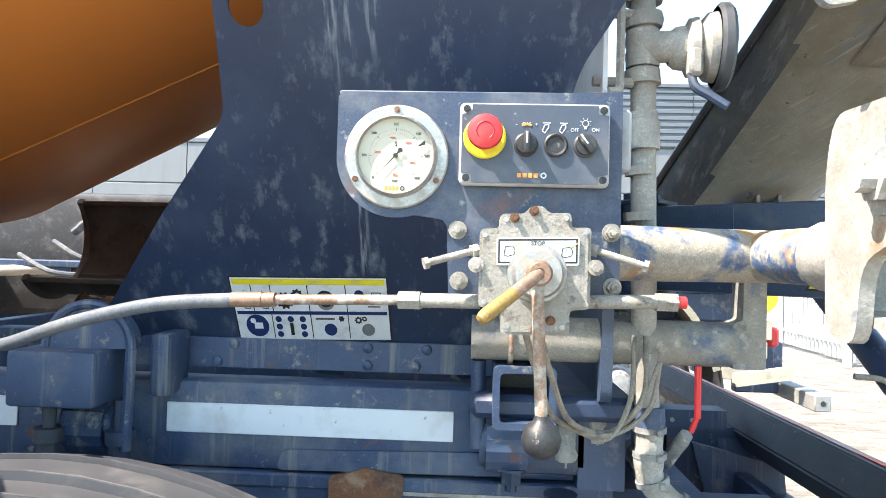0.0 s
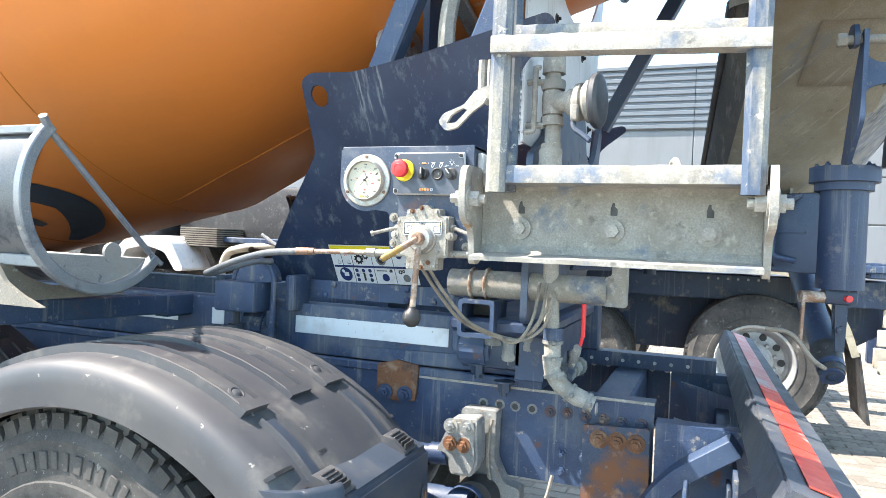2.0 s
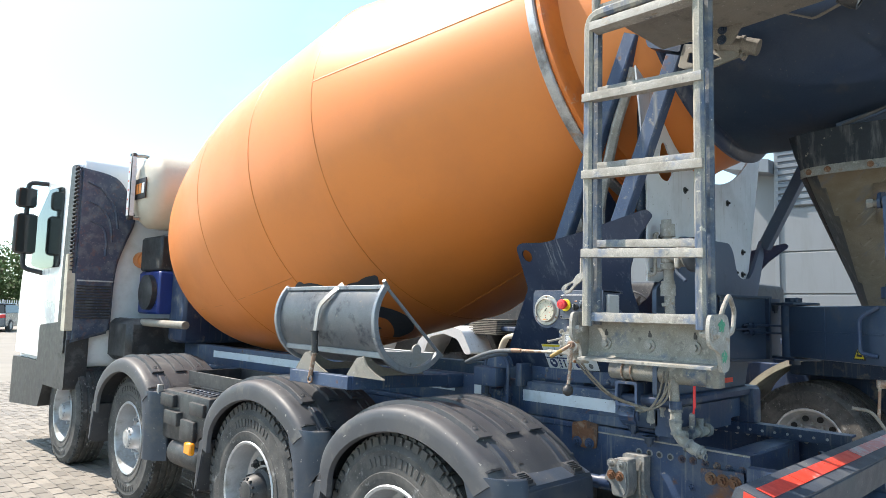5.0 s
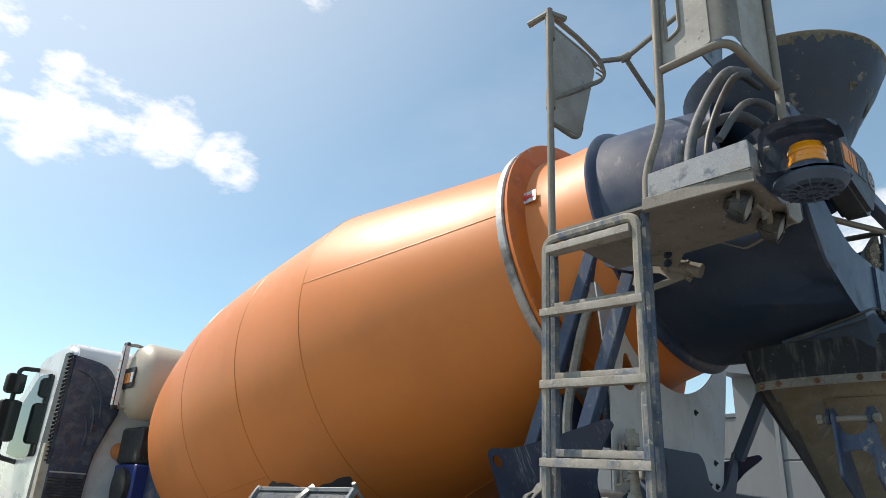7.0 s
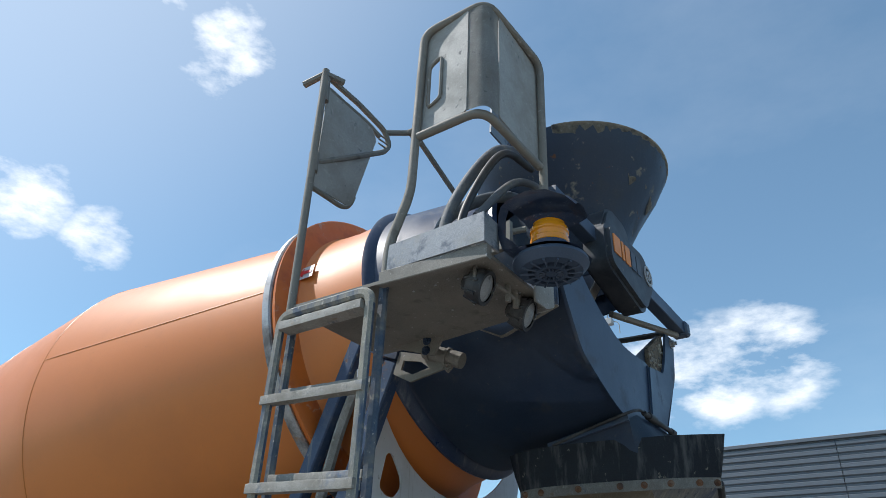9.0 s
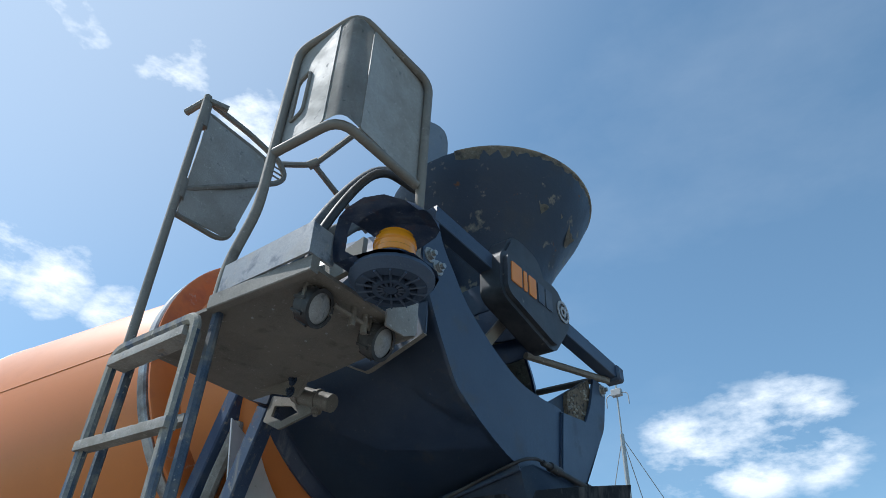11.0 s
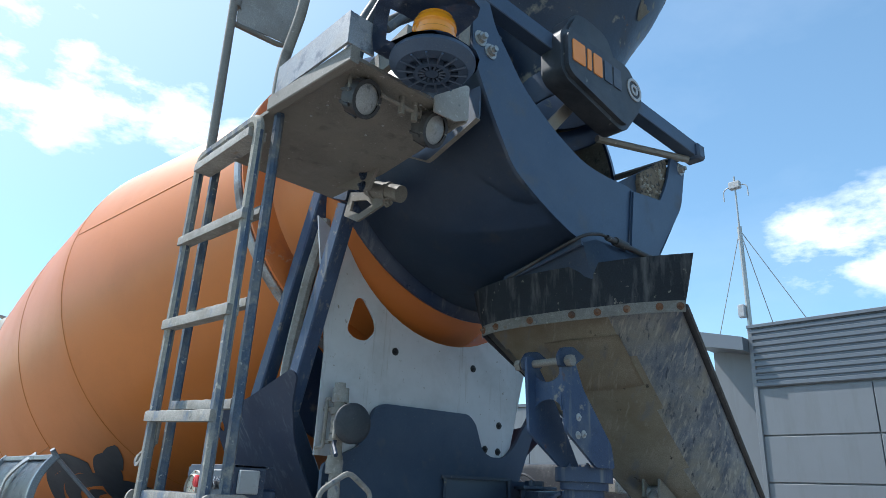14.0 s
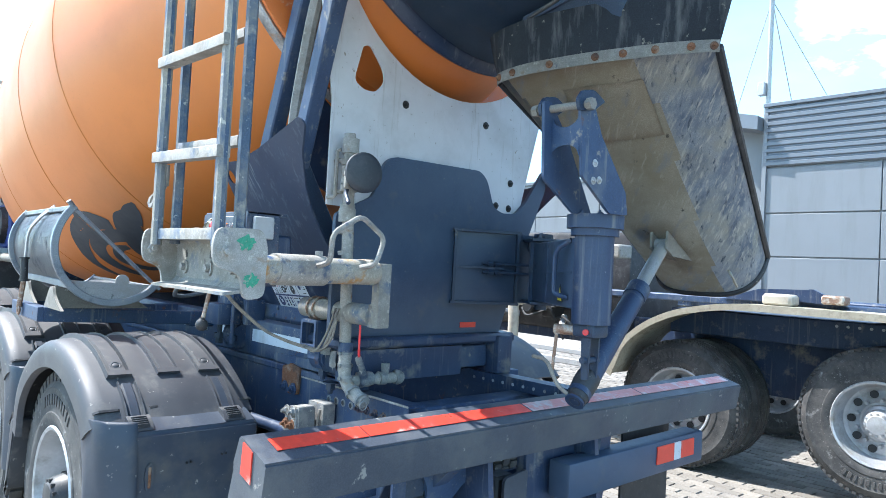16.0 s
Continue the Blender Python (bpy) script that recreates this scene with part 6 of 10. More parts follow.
tube(bm, [(0.236, 1.40, 1.95), (0.238, 1.40, 2.10), (0.242, 1.40, 2.30), (0.246, 1.39, 2.62)], 0.024, 12)
part("dark_riser", bm, M_HOPPER_WORN, rear)
bm = B()
prism(bm, [(1.36, 1.9), (1.36, 2.2), (1.45, 2.25), (1.70, 2.05), (1.6, 1.8)], "x", -0.02, 0.0)
part("roller_bracket", bm, M_NAVY, rear)
# strut on the far side down to the frame
bm = B()
beam(bm, (0.345, 2.58, 2.0), (0.76, 2.53, 2.76), 0.06, 0.06, (0, 1, 0))
part("far_strut", bm, M_HOPPER, rear)

# ---- collecting hopper under the drum mouth ----
hop = thing("discharge_hopper", (1.0, Y0, 2.3), "dark blue discharge hopper below the drum mouth", "hopper")
bm = B()
c0 = AXO + AXD * 2.44
upv = Vector((-AXD.z, 0, AXD.x))
n = 28
front, rearl, low = [], [], []
for i in range(n + 1):
    a = radians(188 + (352 - 188) * i / n)
    front.append(c0 + (Vector((0, 1, 0)) * math.cos(a) + upv * math.sin(a)) * 0.715)
uo = rounded([(1.29, 1.09, 3.20), (1.30, 1.10, 2.96), (1.30, 1.195, 2.79), (1.30, 1.30, 2.632), (1.31, 1.425, 2.555), (1.31, 1.56, 2.500), (1.31, 1.70, 2.470), (1.31, 1.95, 2.465), (1.31, 2.15, 2.52), (1.30, 2.415, 2.86), (1.29, 2.475, 3.08)], 0.05, 4)
L = [0.0]
for p, q_ in zip(uo, uo[1:]):
    L.append(L[-1] + (q_ - p).length)
for i in range(n + 1):
    t = L[-1] * i / n
    k = max(j for j in range(len(L)) if L[j] <= t + 1e-9)
    k = min(k, len(uo) - 2)
    f = (t - L[k]) / max(1e-9, L[k + 1] - L[k])
    rearl.append(uo[k].lerp(uo[k + 1], f))
mid = [p.lerp(q_, 0.5) + Vector((0, 0, -0.04)) for p, q_ in zip(front, rearl)]
rings(bm, [front, mid, rearl], closed=False, cap=False)
bmesh.ops.solidify(bm, geom=bm.faces[:], thickness=0.008)
part("hopper_shell", bm, M_HOPPER, hop, "dark blue-black hopper shell")
bm = B()
inner = [(1.17, 3.20), (1.205, 3.12), (1.27, 3.045), (1.35, 2.96), (1.455, 2.895), (1.56, 2.845), (1.70, 2.802), (1.85, 2.797), (2.00, 2.806), (2.10, 2.775), (2.20, 2.80), (2.29, 2.92), (2.355, 3.08)]
inner = [(p.x, p.y) for p in curve([(a, b, 0) for a, b in inner], 4)]
outer_ = [(p.y, p.z) for p in uo]
prism(bm, outer_ + list(reversed(inner)), "x", 1.29, 1.302)
up_ = part("rear_yoke", bm, M_HOPPER, hop, "curved dark blue rear yoke plate")
for y, z in ((1.13, 3.035), (1.179, 3.01), (2.43, 3.05)):
    bm = B()
    bolt(bm, (1.302, y, z), (1, 0, 0), 0.018, 0.016)
    part("bolt", bm, M_STEEL, up_)
bm = B()
ridge_ = [v3(1.00, 1.612, 2.384), v3(1.16, 1.626, 2.425), v3(1.330, 1.632, 2.462), v3(1.338, 1.70, 2.492), v3(1.338, 1.80, 2.497), v3(1.336, 2.10, 2.508), v3(1.00, 2.20, 2.50)]
foot_ = [v3(0.99, 1.66, 2.23), v3(1.16, 1.675, 2.23), v3(1.325, 1.730, 2.23), v3(1.40, 1.77, 2.23), v3(1.45, 1.83, 2.23), v3(1.42, 2.12, 2.24), v3(0.98, 2.16, 2.24)]
rings(bm, [ridge_, [p.lerp(q_, 0.5) + v3(0, -0.006, 0.01) for p, q_ in zip(ridge_, foot_)], foot_], cap=False)
bmesh.ops.solidify(bm, geom=bm.faces[:], thickness=0.006)
part("spout", bm, M_HOPPER, hop)
bm = B()
sweep(bm, [p + v3(0, -0.006, 0.002) for p in ridge_[:3]], rect_section(0.010, 0.026, 0.003), (0, 0, 1))
part("spout_lip", bm, M_HOPPER_WORN, hop)
# folded crease and facet on the yoke, stiffener lip on its near side
bm = B()
prism(bm, [(1.998, 2.794), (2.004, 2.797), (1.966, 2.530), (1.958, 2.530)], "x", 1.302, 1.308)
part("crease", bm, M_HOPPER_WORN, hop)
bm = B()
q_ = [v3(1.3025, 2.006, 2.79), v3(1.3025, 1.968, 2.535), v3(1.3025, 2.15, 2.527), v3(1.296, 2.40, 2.86)]
rings(bm, [q_, [p + v3(d_, 0, 0) for p, d_ in zip(q_, (0.012, 0.012, 0.003, 0.003))]])
part("yoke_facet", bm, M_HOPPER, hop)
bm = B()
prism(bm, round2([(0.90, 2.83), (0.935, 2.742), (0.96, 2.728), (1.055, 2.678), (1.075, 2.680), (1.288, 2.750), (1.288, 2.96), (0.90, 2.96)], 0.012), "y", 1.150, 1.156)
flap_ = part("side_flap", bm, M_HOPPER, hop)
bm = B()
sweep(bm, [v3(0.935, 1.148, 2.741), v3(1.055, 1.148, 2.677), v3(1.075, 1.148, 2.679), v3(1.288, 1.148, 2.749)], rect_section(0.018, 0.004, 0.001), (0, 0, 1))
part("flap_lip", bm, M_PLATFORM, flap_)
bm = B()
prism(bm, [(1.90, 2.785), (2.33, 3.065), (2.36, 2.98), (2.29, 2.87), (2.20, 2.78), (2.05, 2.74)], "x", 1.255, 1.262)
part("inner_flap", bm, M_HOPPER_WORN, hop, "dark flap inside the yoke")
bm = B()
rk = random.Random(29)
edge_ = [(2.11, 2.915), (2.18, 2.965), (2.26, 3.02), (2.335, 3.075), (2.355, 3.01), (2.33, 2.94), (2.28, 2.87), (2.22, 2.805), (2.16, 2.785), (2.12, 2.80), (2.115, 2.86)]
edge_ = [(p.x + rk.uniform(-0.004, 0.004), p.y + rk.uniform(-0.004, 0.004)) for p in rounded([(a, b, 0) for a, b in edge_], 0.02, 3, True)]
prism(bm, edge_, "x", 1.263, 1.282)
crust_ = part("concrete_crust", bm, surface("dry_concrete_crust", (0.17, 0.135, 0.095), 0.95, var=0.5, vscale=40, bump=1.0, bscale=70, patches=[((0.035, 0.03, 0.027), 0.36, 45.0, 0.7, 0.95)]), hop, "rough brown concrete crust")
for i in range(70):
    y_, z_ = rk.uniform(2.12, 2.33), rk.uniform(2.80, 3.05)
    if z_ > 2.90 + (y_ - 2.11) * 0.70 or z_ < 2.79 + max(0, y_ - 2.2) * 0.95:
        continue
    bm = B()
    bmesh.ops.create_icosphere(bm, subdivisions=1, radius=rk.uniform(0.005, 0.010), matrix=Matrix.Translation((1.282, y_, z_)))
    part("pebble", bm, M_CRUST, crust_)
# hose and stay along the ridge of the spout
bm = B()
tube(bm, curve([(1.02, 1.60, 2.386), (1.16, 1.610, 2.432), (1.325, 1.618, 2.478), (1.346, 1.70, 2.510), (1.348, 1.76, 2.514)], 5), 0.006, 8)
part("cable", bm, M_BLACK, hop)
bm = B()
tube(bm, [(1.350, 1.75, 2.510), (1.350, 2.10, 2.515)], 0.011, 10)
cyl(bm, (1.350, 1.80, 2.5105), (1.350, 1.87, 2.5115), 0.017, 10)
cyl(bm, (1.350, 2.07, 2.5145), (1.350, 2.11, 2.515), 0.015, 10)
part("gas_strut", bm, M_BLACK, hop, "black gas strut")

# cross bar with the badge box, over the yoke
bm = B()
beam(bm, (1.27, 1.16, 3.24), (1.34, 2.48, 3.145), 0.06, 0.07)
xb = part("cross_bar", bm, M_HOPPER, hop)
bm = B()
box(bm, (1.30, 2.455, 3.10), (1.385, 2.52, 3.175), 0.01)
part("bar_end", bm, M_HOPPER, xb)
bm = B()
tube(bm, [(0.95, 2.47, 3.14), (1.30, 2.45, 3.12), ], 0.016, 8)
tube(bm, [(1.17, 1.98, 3.069), (1.33, 2.45, 3.10)], 0.016, 8)
part("stay_rod", bm, M_PLATFORM, xb)
bm = B()
beam(bm, (1.20, 1.80, 3.165), (1.20, 1.60, 2.93), 0.05, 0.012, (1, 0, 0))
part("flat_stay", bm, M_PLATFORM, xb)

# ---- charging funnel above the drum mouth ----
fun = thing("charging_funnel", (1.07, Y0, 3.3), "flared dark blue charging funnel caked with concrete", "funnel")
FC = Vector((1.085, 1.873, 3.22))
bm = B()
ax = Vector((-0.052, 0.014, 1.0))
lathe(bm, [(0.0, 0.20), (0.12, 0.22), (0.30, 0.325), (0.46, 0.432), (0.555, 0.482), (0.57, 0.487), (0.57, 0.475), (0.46, 0.420), (0.30, 0.313), (0.12, 0.208), (0.0, 0.188)], FC, ax, 48)
part("funnel_shell", bm, M_FUNNEL, fun, "dark blue funnel with cement stains")
# rough crust round the rim, thickest on the far side
rk = random.Random(17)
bm = B()
fd = frame_of(ax)[0]
outer_c, low_c = [], []
for i in range(49):
    a = radians(-75 + 175 * i / 48)
    ra = Vector((math.cos(a), math.sin(a), 0))
    e = (ra - fd * ra.dot(fd)).normalized()
    fall = (0.03 + 0.21 * max(0, math.sin(math.pi * i / 48)) ** 1.5) * (0.8 + 0.16 * math.sin(i * 0.55) + 0.14 * math.sin(i * 1.27 + 1.0)) * rk.uniform(0.93, 1.07)
    outer_c.append(FC + fd * 0.573 + e * 0.492)
    low_c.append(FC + fd * (0.565 - fall) + e * (0.490 - fall * 0.60))
rings(bm, [outer_c, low_c], closed=False, cap=False)
bmesh.ops.solidify(bm, geom=bm.faces[:], thickness=0.004)
part("rim_crust", bm, M_CRUST, fun, "rough cement crust on the rim")
bm = B()
lathe(bm, [(-0.10, 0.215), (0.02, 0.232), (0.02, 0.22), (-0.10, 0.205)], FC, Vector((-0.2, 0, 1)), 32)
part("funnel_neck", bm, M_HOPPER, fun)
bm = B()
lip = curve([(0.0, 0.0, 0), (0.02, 0.24, 0), (0.10, 0.42, 0), (0.24, 0.52, 0), (0.33, 0.47, 0), (0.34, 0.22, 0), (0.32, 0.0, 0)], 4)
loops = []
for p in lip:
    bulge = 0.05 * math.sin(math.pi * min(1, max(0, p.x / 0.34)))
    loops.append(v3(0.80 - bulge + 0.03 * p.y, 1.50 + p.x, 4.0 + p.y))
rings(bm, [loops, [q_ + v3(-0.010, 0, 0) for q_ in loops]])
part("funnel_lip", bm, M_TROUGH, fun, "upright scuffed metal lip")
bm = B()
prism(bm, round2([(1.490, 3.245), (1.520, 3.272), (1.880, 3.310), (1.930, 3.298), (2.022, 3.200), (2.016, 3.140), (1.905, 3.003), (1.860, 2.990), (1.525, 3.055), (1.490, 3.090)], 0.03), "x", 1.25, 1.375)
bmesh.ops.bevel(bm, geom=[e for e in bm.edges if e.calc_face_angle(0) > 1.2], offset=0.02, segments=2, affect="EDGES")
bb = part("badge_box", bm, M_BOX, fun, "scuffed black plastic box with orange emblem")
bm = B()
prism(bm, round2([(1.53, 3.255), (1.605, 3.395), (1.66, 3.432), (1.80, 3.428), (1.845, 3.405), (1.91, 3.29)], 0.03), "x", 1.235, 1.335)
bmesh.ops.bevel(bm, geom=[e for e in bm.edges if e.calc_face_angle(0) > 1.2], offset=0.012, segments=2, affect="EDGES")
part("box_cowl", bm, M_BOX, bb)
def on_badge(u, v):
    """u along the box to the far side, v up."""
    return (1.535 + u, 3.178 + u * 0.05 + v)


for u0, u1, mt in ((0.0, 0.075, M_INK_ORANGE), (0.09, 0.115, M_INK_ORANGE), (0.13, 0.185, M_INK_ORANGE), (0.20, 0.25, M_PANEL), (0.262, 0.315, M_PANEL)):
    bm = B()
    prism(bm, round2([on_badge(u0, -0.045), on_badge(u1, -0.045), on_badge(u1, 0.045), on_badge(u0, 0.045)], 0.006), "x", 1.3745, 1.379)
    part("emblem_bar", bm, mt, bb)
ey, ez = on_badge(0.41, 0.0)
for r0_, r1_ in ((0.038, 0.050), (0.012, 0.024)):
    bm = B()
    lathe(bm, [(0, r0_), (0.004, r0_), (0.004, r1_), (0, r1_)], (1.376, ey, ez), (1, 0, 0), 24)
    part("emblem_ring", bm, M_GREY_LIGHT, bb)

# ---- working platform ----
plat = thing("working_platform", (0.9, 0.9, 2.7), "grimy steel working platform with guard panels", "platform")
PZ = 2.72
bm = B()
prism(bm, [(0.47, 0.64), (1.29, 0.66), (1.29, 1.10), (1.05, 1.13), (0.80, 1.16), (0.47, 1.16)], "z", PZ, PZ + 0.012)
deck = part("deck_sheet", bm, M_PLATFORM, plat, "perforated grimy deck sheet")
# Pale discs stand in for daylight showing through the deck holes.
for i in range(4):
    for j in range(2):
        bm = B()
        cyl(bm, (0.95 + i * 0.09 + 0.03 * j, 0.75 + j * 0.19, PZ - 0.0005), (0.95 + i * 0.09 + 0.03 * j, 0.75 + j * 0.19, PZ - 0.003), 0.0042, 8)
        part("drain_hole", bm, M_GREY_LIGHT, deck)
bm = B()
beam(bm, (0.90, 0.64, PZ + 0.005), (1.30, 0.66, PZ + 0.005), 0.03, 0.05)
part("edge_beam", bm, M_PLATFORM, plat)
bm = B()
prism(bm, round2([(0.915, PZ + 0.03), (0.915, PZ + 0.125), (1.300, PZ + 0.135), (1.300, PZ + 0.03)], 0.006), "y", 0.632, 0.640)
box(bm, (1.293, 0.634, PZ + 0.03), (1.301, 0.72, PZ + 0.13))
part("kick_plate", bm, M_KICK, plat, "scuffed blue-worn steel kick plate")
bm = B()
prism(bm, round2([(0.44, 2.763), (0.776, 2.646), (0.792, 2.672), (0.831, 2.735), (0.80, PZ + 0.006), (0.44, PZ + 0.050)], 0.008), "y", 1.112, 1.124)
mb_ = part("mounting_bracket", bm, M_PLATFORM, plat)
for x, z in ((0.745, 2.712), (0.742, 2.672)):
    bm = B()
    bolt(bm, (x, 1.112, z), (0, -1, 0), 0.012, 0.010)
    part("bolt", bm, M_HOPPER_WORN, mb_)
bm = B()
prism(bm, round2([(0.365, 2.840), (0.543, 2.754), (0.533, 2.700), (0.386, 2.760)], 0.014), "y", 1.185, 1.245)
part("leg_head", bm, M_HOPPER_WORN, plat)
bm = B()
tube(bm, [(1.241, 0.80, 2.69), (1.241, 0.94, 2.69)], 0.007, 8)
for y in (0.875, 0.925):
    cyl(bm, (1.241, y, 2.66), (1.241, y, PZ), 0.010, 8)
part("cable_stay", bm, M_PLATFORM, plat)
bm = B()
prism(bm, round2([(0.95, 2.735), (1.075, 2.83), (1.090, 2.83), (1.090, 2.712), (1.035, 2.684), (0.95, 2.68)], 0.006), "x", 1.296, 1.302)
box(bm, (1.18, 1.086, 2.705), (1.296, 1.092, 2.80), 0.002)
part("end_bracket", bm, M_GUARD, plat, "folded pale steel end bracket")
pa_, pb_ = v3(0.685, 1.185, 2.707), v3(0.842, 1.215, 2.645)
bm = B()
cyl(bm, pa_, pb_, 0.032, 20)
pv_ = part("pivot_stub", bm, M_PLATFORM, plat)
for k in (0.12, 0.58):
    bm = B()
    cyl(bm, pa_.lerp(pb_, k), pa_.lerp(pb_, k + 0.07), 0.037, 20)
    part("collar", bm, M_PLATFORM, pv_)
bm = B()
prism(bm, round2([(0.547, 2.733), (0.520, 2.640), (0.610, 2.592), (0.790, 2.622), (0.775, 2.642), (0.690, 2.690)], 0.008), "y", 1.192, 1.202, holes=[[(0.570, 2.690), (0.560, 2.652), (0.620, 2.622), (0.700, 2.636), (0.660, 2.668)]])
bolt(bm, (0.790, 1.197, 2.625), (0.3, -0.5, -1), 0.012, 0.02)
part("pivot_gusset", bm, M_PLATFORM, plat)
# guard rail and panels
bm = B()
tube(bm, rounded([(0.912, 0.645, PZ), (0.915, 0.645, 2.86), (0.985, 0.655, 3.05), (1.0, 0.655, 3.82), (1.27, 0.69, 3.87), (1.30, 1.07, 3.84), (1.29, 1.07, 2.9)], 0.06, 5), 0.017, 10)
tube(bm, rounded([(1.0, 0.655, 3.29), (1.255, 0.69, 3.33), (1.29, 1.05, 3.29)], 0.07, 5), 0.017, 10)
part("guard_rail", bm, M_PLATFORM, plat, "bent grey tube guard rail")
# bent guard sheet round the corner: front with hand hole, then the side
hole_ = round2([(1.03, 3.42), (1.085, 3.45), (1.085, 3.66), (1.03, 3.63)], 0.02)
bm = B()
prism(bm, round2([(1.0, 3.30), (1.20, 3.335), (1.20, 3.85), (1.0, 3.81)], 0.012), "y", 0.668, 0.674, holes=[hole_])
part("guard_panel", bm, M_GUARD, plat, "scuffed grey metal guard panel with hand hole")
bm = B()
plan = rounded([(1.198, 0.671, 0), (1.278, 0.676, 0), (1.280, 0.76, 0)], 0.05, 5)
lo_ = [v3(p.x, p.y, 3.335 - 0.05 * max(0, p.y - 0.7)) for p in plan]
hi_ = [v3(p.x, p.y, 3.85 - 0.03 * max(0, p.y - 0.7)) for p in plan]
rings(bm, [lo_, hi_], closed=False, cap=False)
bmesh.ops.solidify(bm, geom=bm.faces[:], thickness=0.006)
part("guard_panel", bm, M_GUARD, plat, "scuffed grey bent guard panel")
bm = B()
prism(bm, round2([(0.762, 3.333), (1.075, 3.318), (1.075, 3.838), (0.762, 3.85)], 0.012), "x", 1.2765, 1.2825)
part("guard_panel", bm, M_GUARD, plat, "scuffed grey metal guard panel")
bm = B()
tube(bm, rounded([(1.03, 0.664, 3.42), (1.085, 0.664, 3.45), (1.085, 0.664, 3.66), (1.03, 0.664, 3.63)], 0.02, 4, True), 0.007, 6, True)
part("hand_hole_edge", bm, M_PLATFORM, plat)
# the other guard: post and triangular panel
bm = B()
tube(bm, [(0.475, 0.645, PZ - 0.02), (0.49, 0.615, 3.86)], 0.016, 10)
tube(bm, [(0.38, 0.60, 3.82), (0.49, 0.615, 3.84), (0.52, 0.70, 3.84)], 0.016, 8)
part("guard_post", bm, M_PLATFORM, plat)
bm = B()
tube(bm, rounded([(0.470, 0.63, 3.86), (0.490, 0.84, 3.835), (0.500, 1.02, 3.80), (0.50, 1.065, 3.74), (0.50, 1.03, 3.68), (0.485, 0.80, 3.50), (0.470, 0.63, 3.37)], 0.035, 4), 0.013, 8)
tube(bm, rounded([(0.475, 0.64, 3.79), (0.495, 0.90, 3.765), (0.498, 0.99, 3.745)], 0.03, 4), 0.012, 8)
tube(bm, rounded([(0.475, 0.63, 3.262), (0.455, 0.85, 3.285), (0.452, 0.895, 3.315), (0.456, 0.91, 3.37)], 0.03, 4), 0.011, 8)
for k in range(3):
    tube(bm, [(0.499, 0.985, 3.755 - k * 0.026), (0.501, 1.045, 3.760 - k * 0.026)], 0.004, 6)
cyl(bm, (0.483, 0.634, 3.70), (0.487, 0.622, 3.82), 0.022, 12)
cyl(bm, (0.479, 0.638, 3.33), (0.480, 0.634, 3.42), 0.021, 12)
part("gate_frame", bm, M_PLATFORM, plat)
bm = B()
pl = rounded([(0.480, 0.65, 3.80), (0.498, 0.92, 3.765), (0.500, 0.965, 3.70), (0.498, 0.955, 3.66), (0.458, 0.91, 3.36), (0.453, 0.885, 3.308), (0.476, 0.65, 3.268)], 0.02, 3, True)
rings(bm, [[Vector(p) + Vector((0, 0, 0)) for p in pl], [Vector(p) + Vector((0.006, 0, 0)) for p in pl]])
part("gate_panel", bm, M_GUARD, plat, "grimy pointed gate panel")
bm = B()
tube(bm, rounded([(0.490, 1.03, 3.80), (0.53, 1.10, 3.83), (0.575, 1.15, 3.846), (0.85, 1.20, 4.00)], 0.04, 5), 0.014, 8)
tube(bm, [(0.574, 1.15, 3.846), (0.540, 1.57, 3.742)], 0.014, 8)
cyl(bm, (0.555, 1.135, 3.838), (0.595, 1.155, 3.858), 0.022, 10)
part("gate_stay", bm, M_PLATFORM, plat)
# hoses that arch over the drum mouth
for a, r_, mt in ((((0.93, 0.86, 2.80), (0.96, 0.92, 3.1), (1.10, 1.15, 3.28), (1.18, 1.35, 3.2)), 0.024, M_HOSE), (((1.0, 0.80, 2.80), (1.02, 0.86, 3.1), (1.10, 1.02, 3.42), (1.12, 1.25, 3.55)), 0.022, M_HOSE), (((1.08, 0.80, 2.80), (1.09, 0.84, 3.05), (1.16, 0.98, 3.36), (1.18, 1.2, 3.42)), 0.016, M_BLACK), (((1.10, 0.90, 3.05), (1.15, 1.1, 3.30), (1.24, 1.18, 3.25), (1.26, 1.2, 3.0)), 0.016, M_HOSE)):
    bm = B()
    tube(bm, curve(a, 7), r_, 10)
    part("water_hose", bm, mt, plat, "dusty rubber hose")
bm = B()
tube(bm, [(0.95, 0.95, 3.0), (1.25, 1.0, 3.0)], 0.012, 8)
tube(bm, [(0.92, 0.88, 2.74), (0.95, 0.95, 3.0)], 0.012, 8)
part("hose_rail", bm, M_PLATFORM, plat)
bm = B()
prism(bm, [(0.78, 2.80), (0.82, 2.84), (1.26, 2.96), (1.26, 2.86)], "y", 0.86, 0.88)
part("step_ledge", bm, M_PLATFORM, plat)

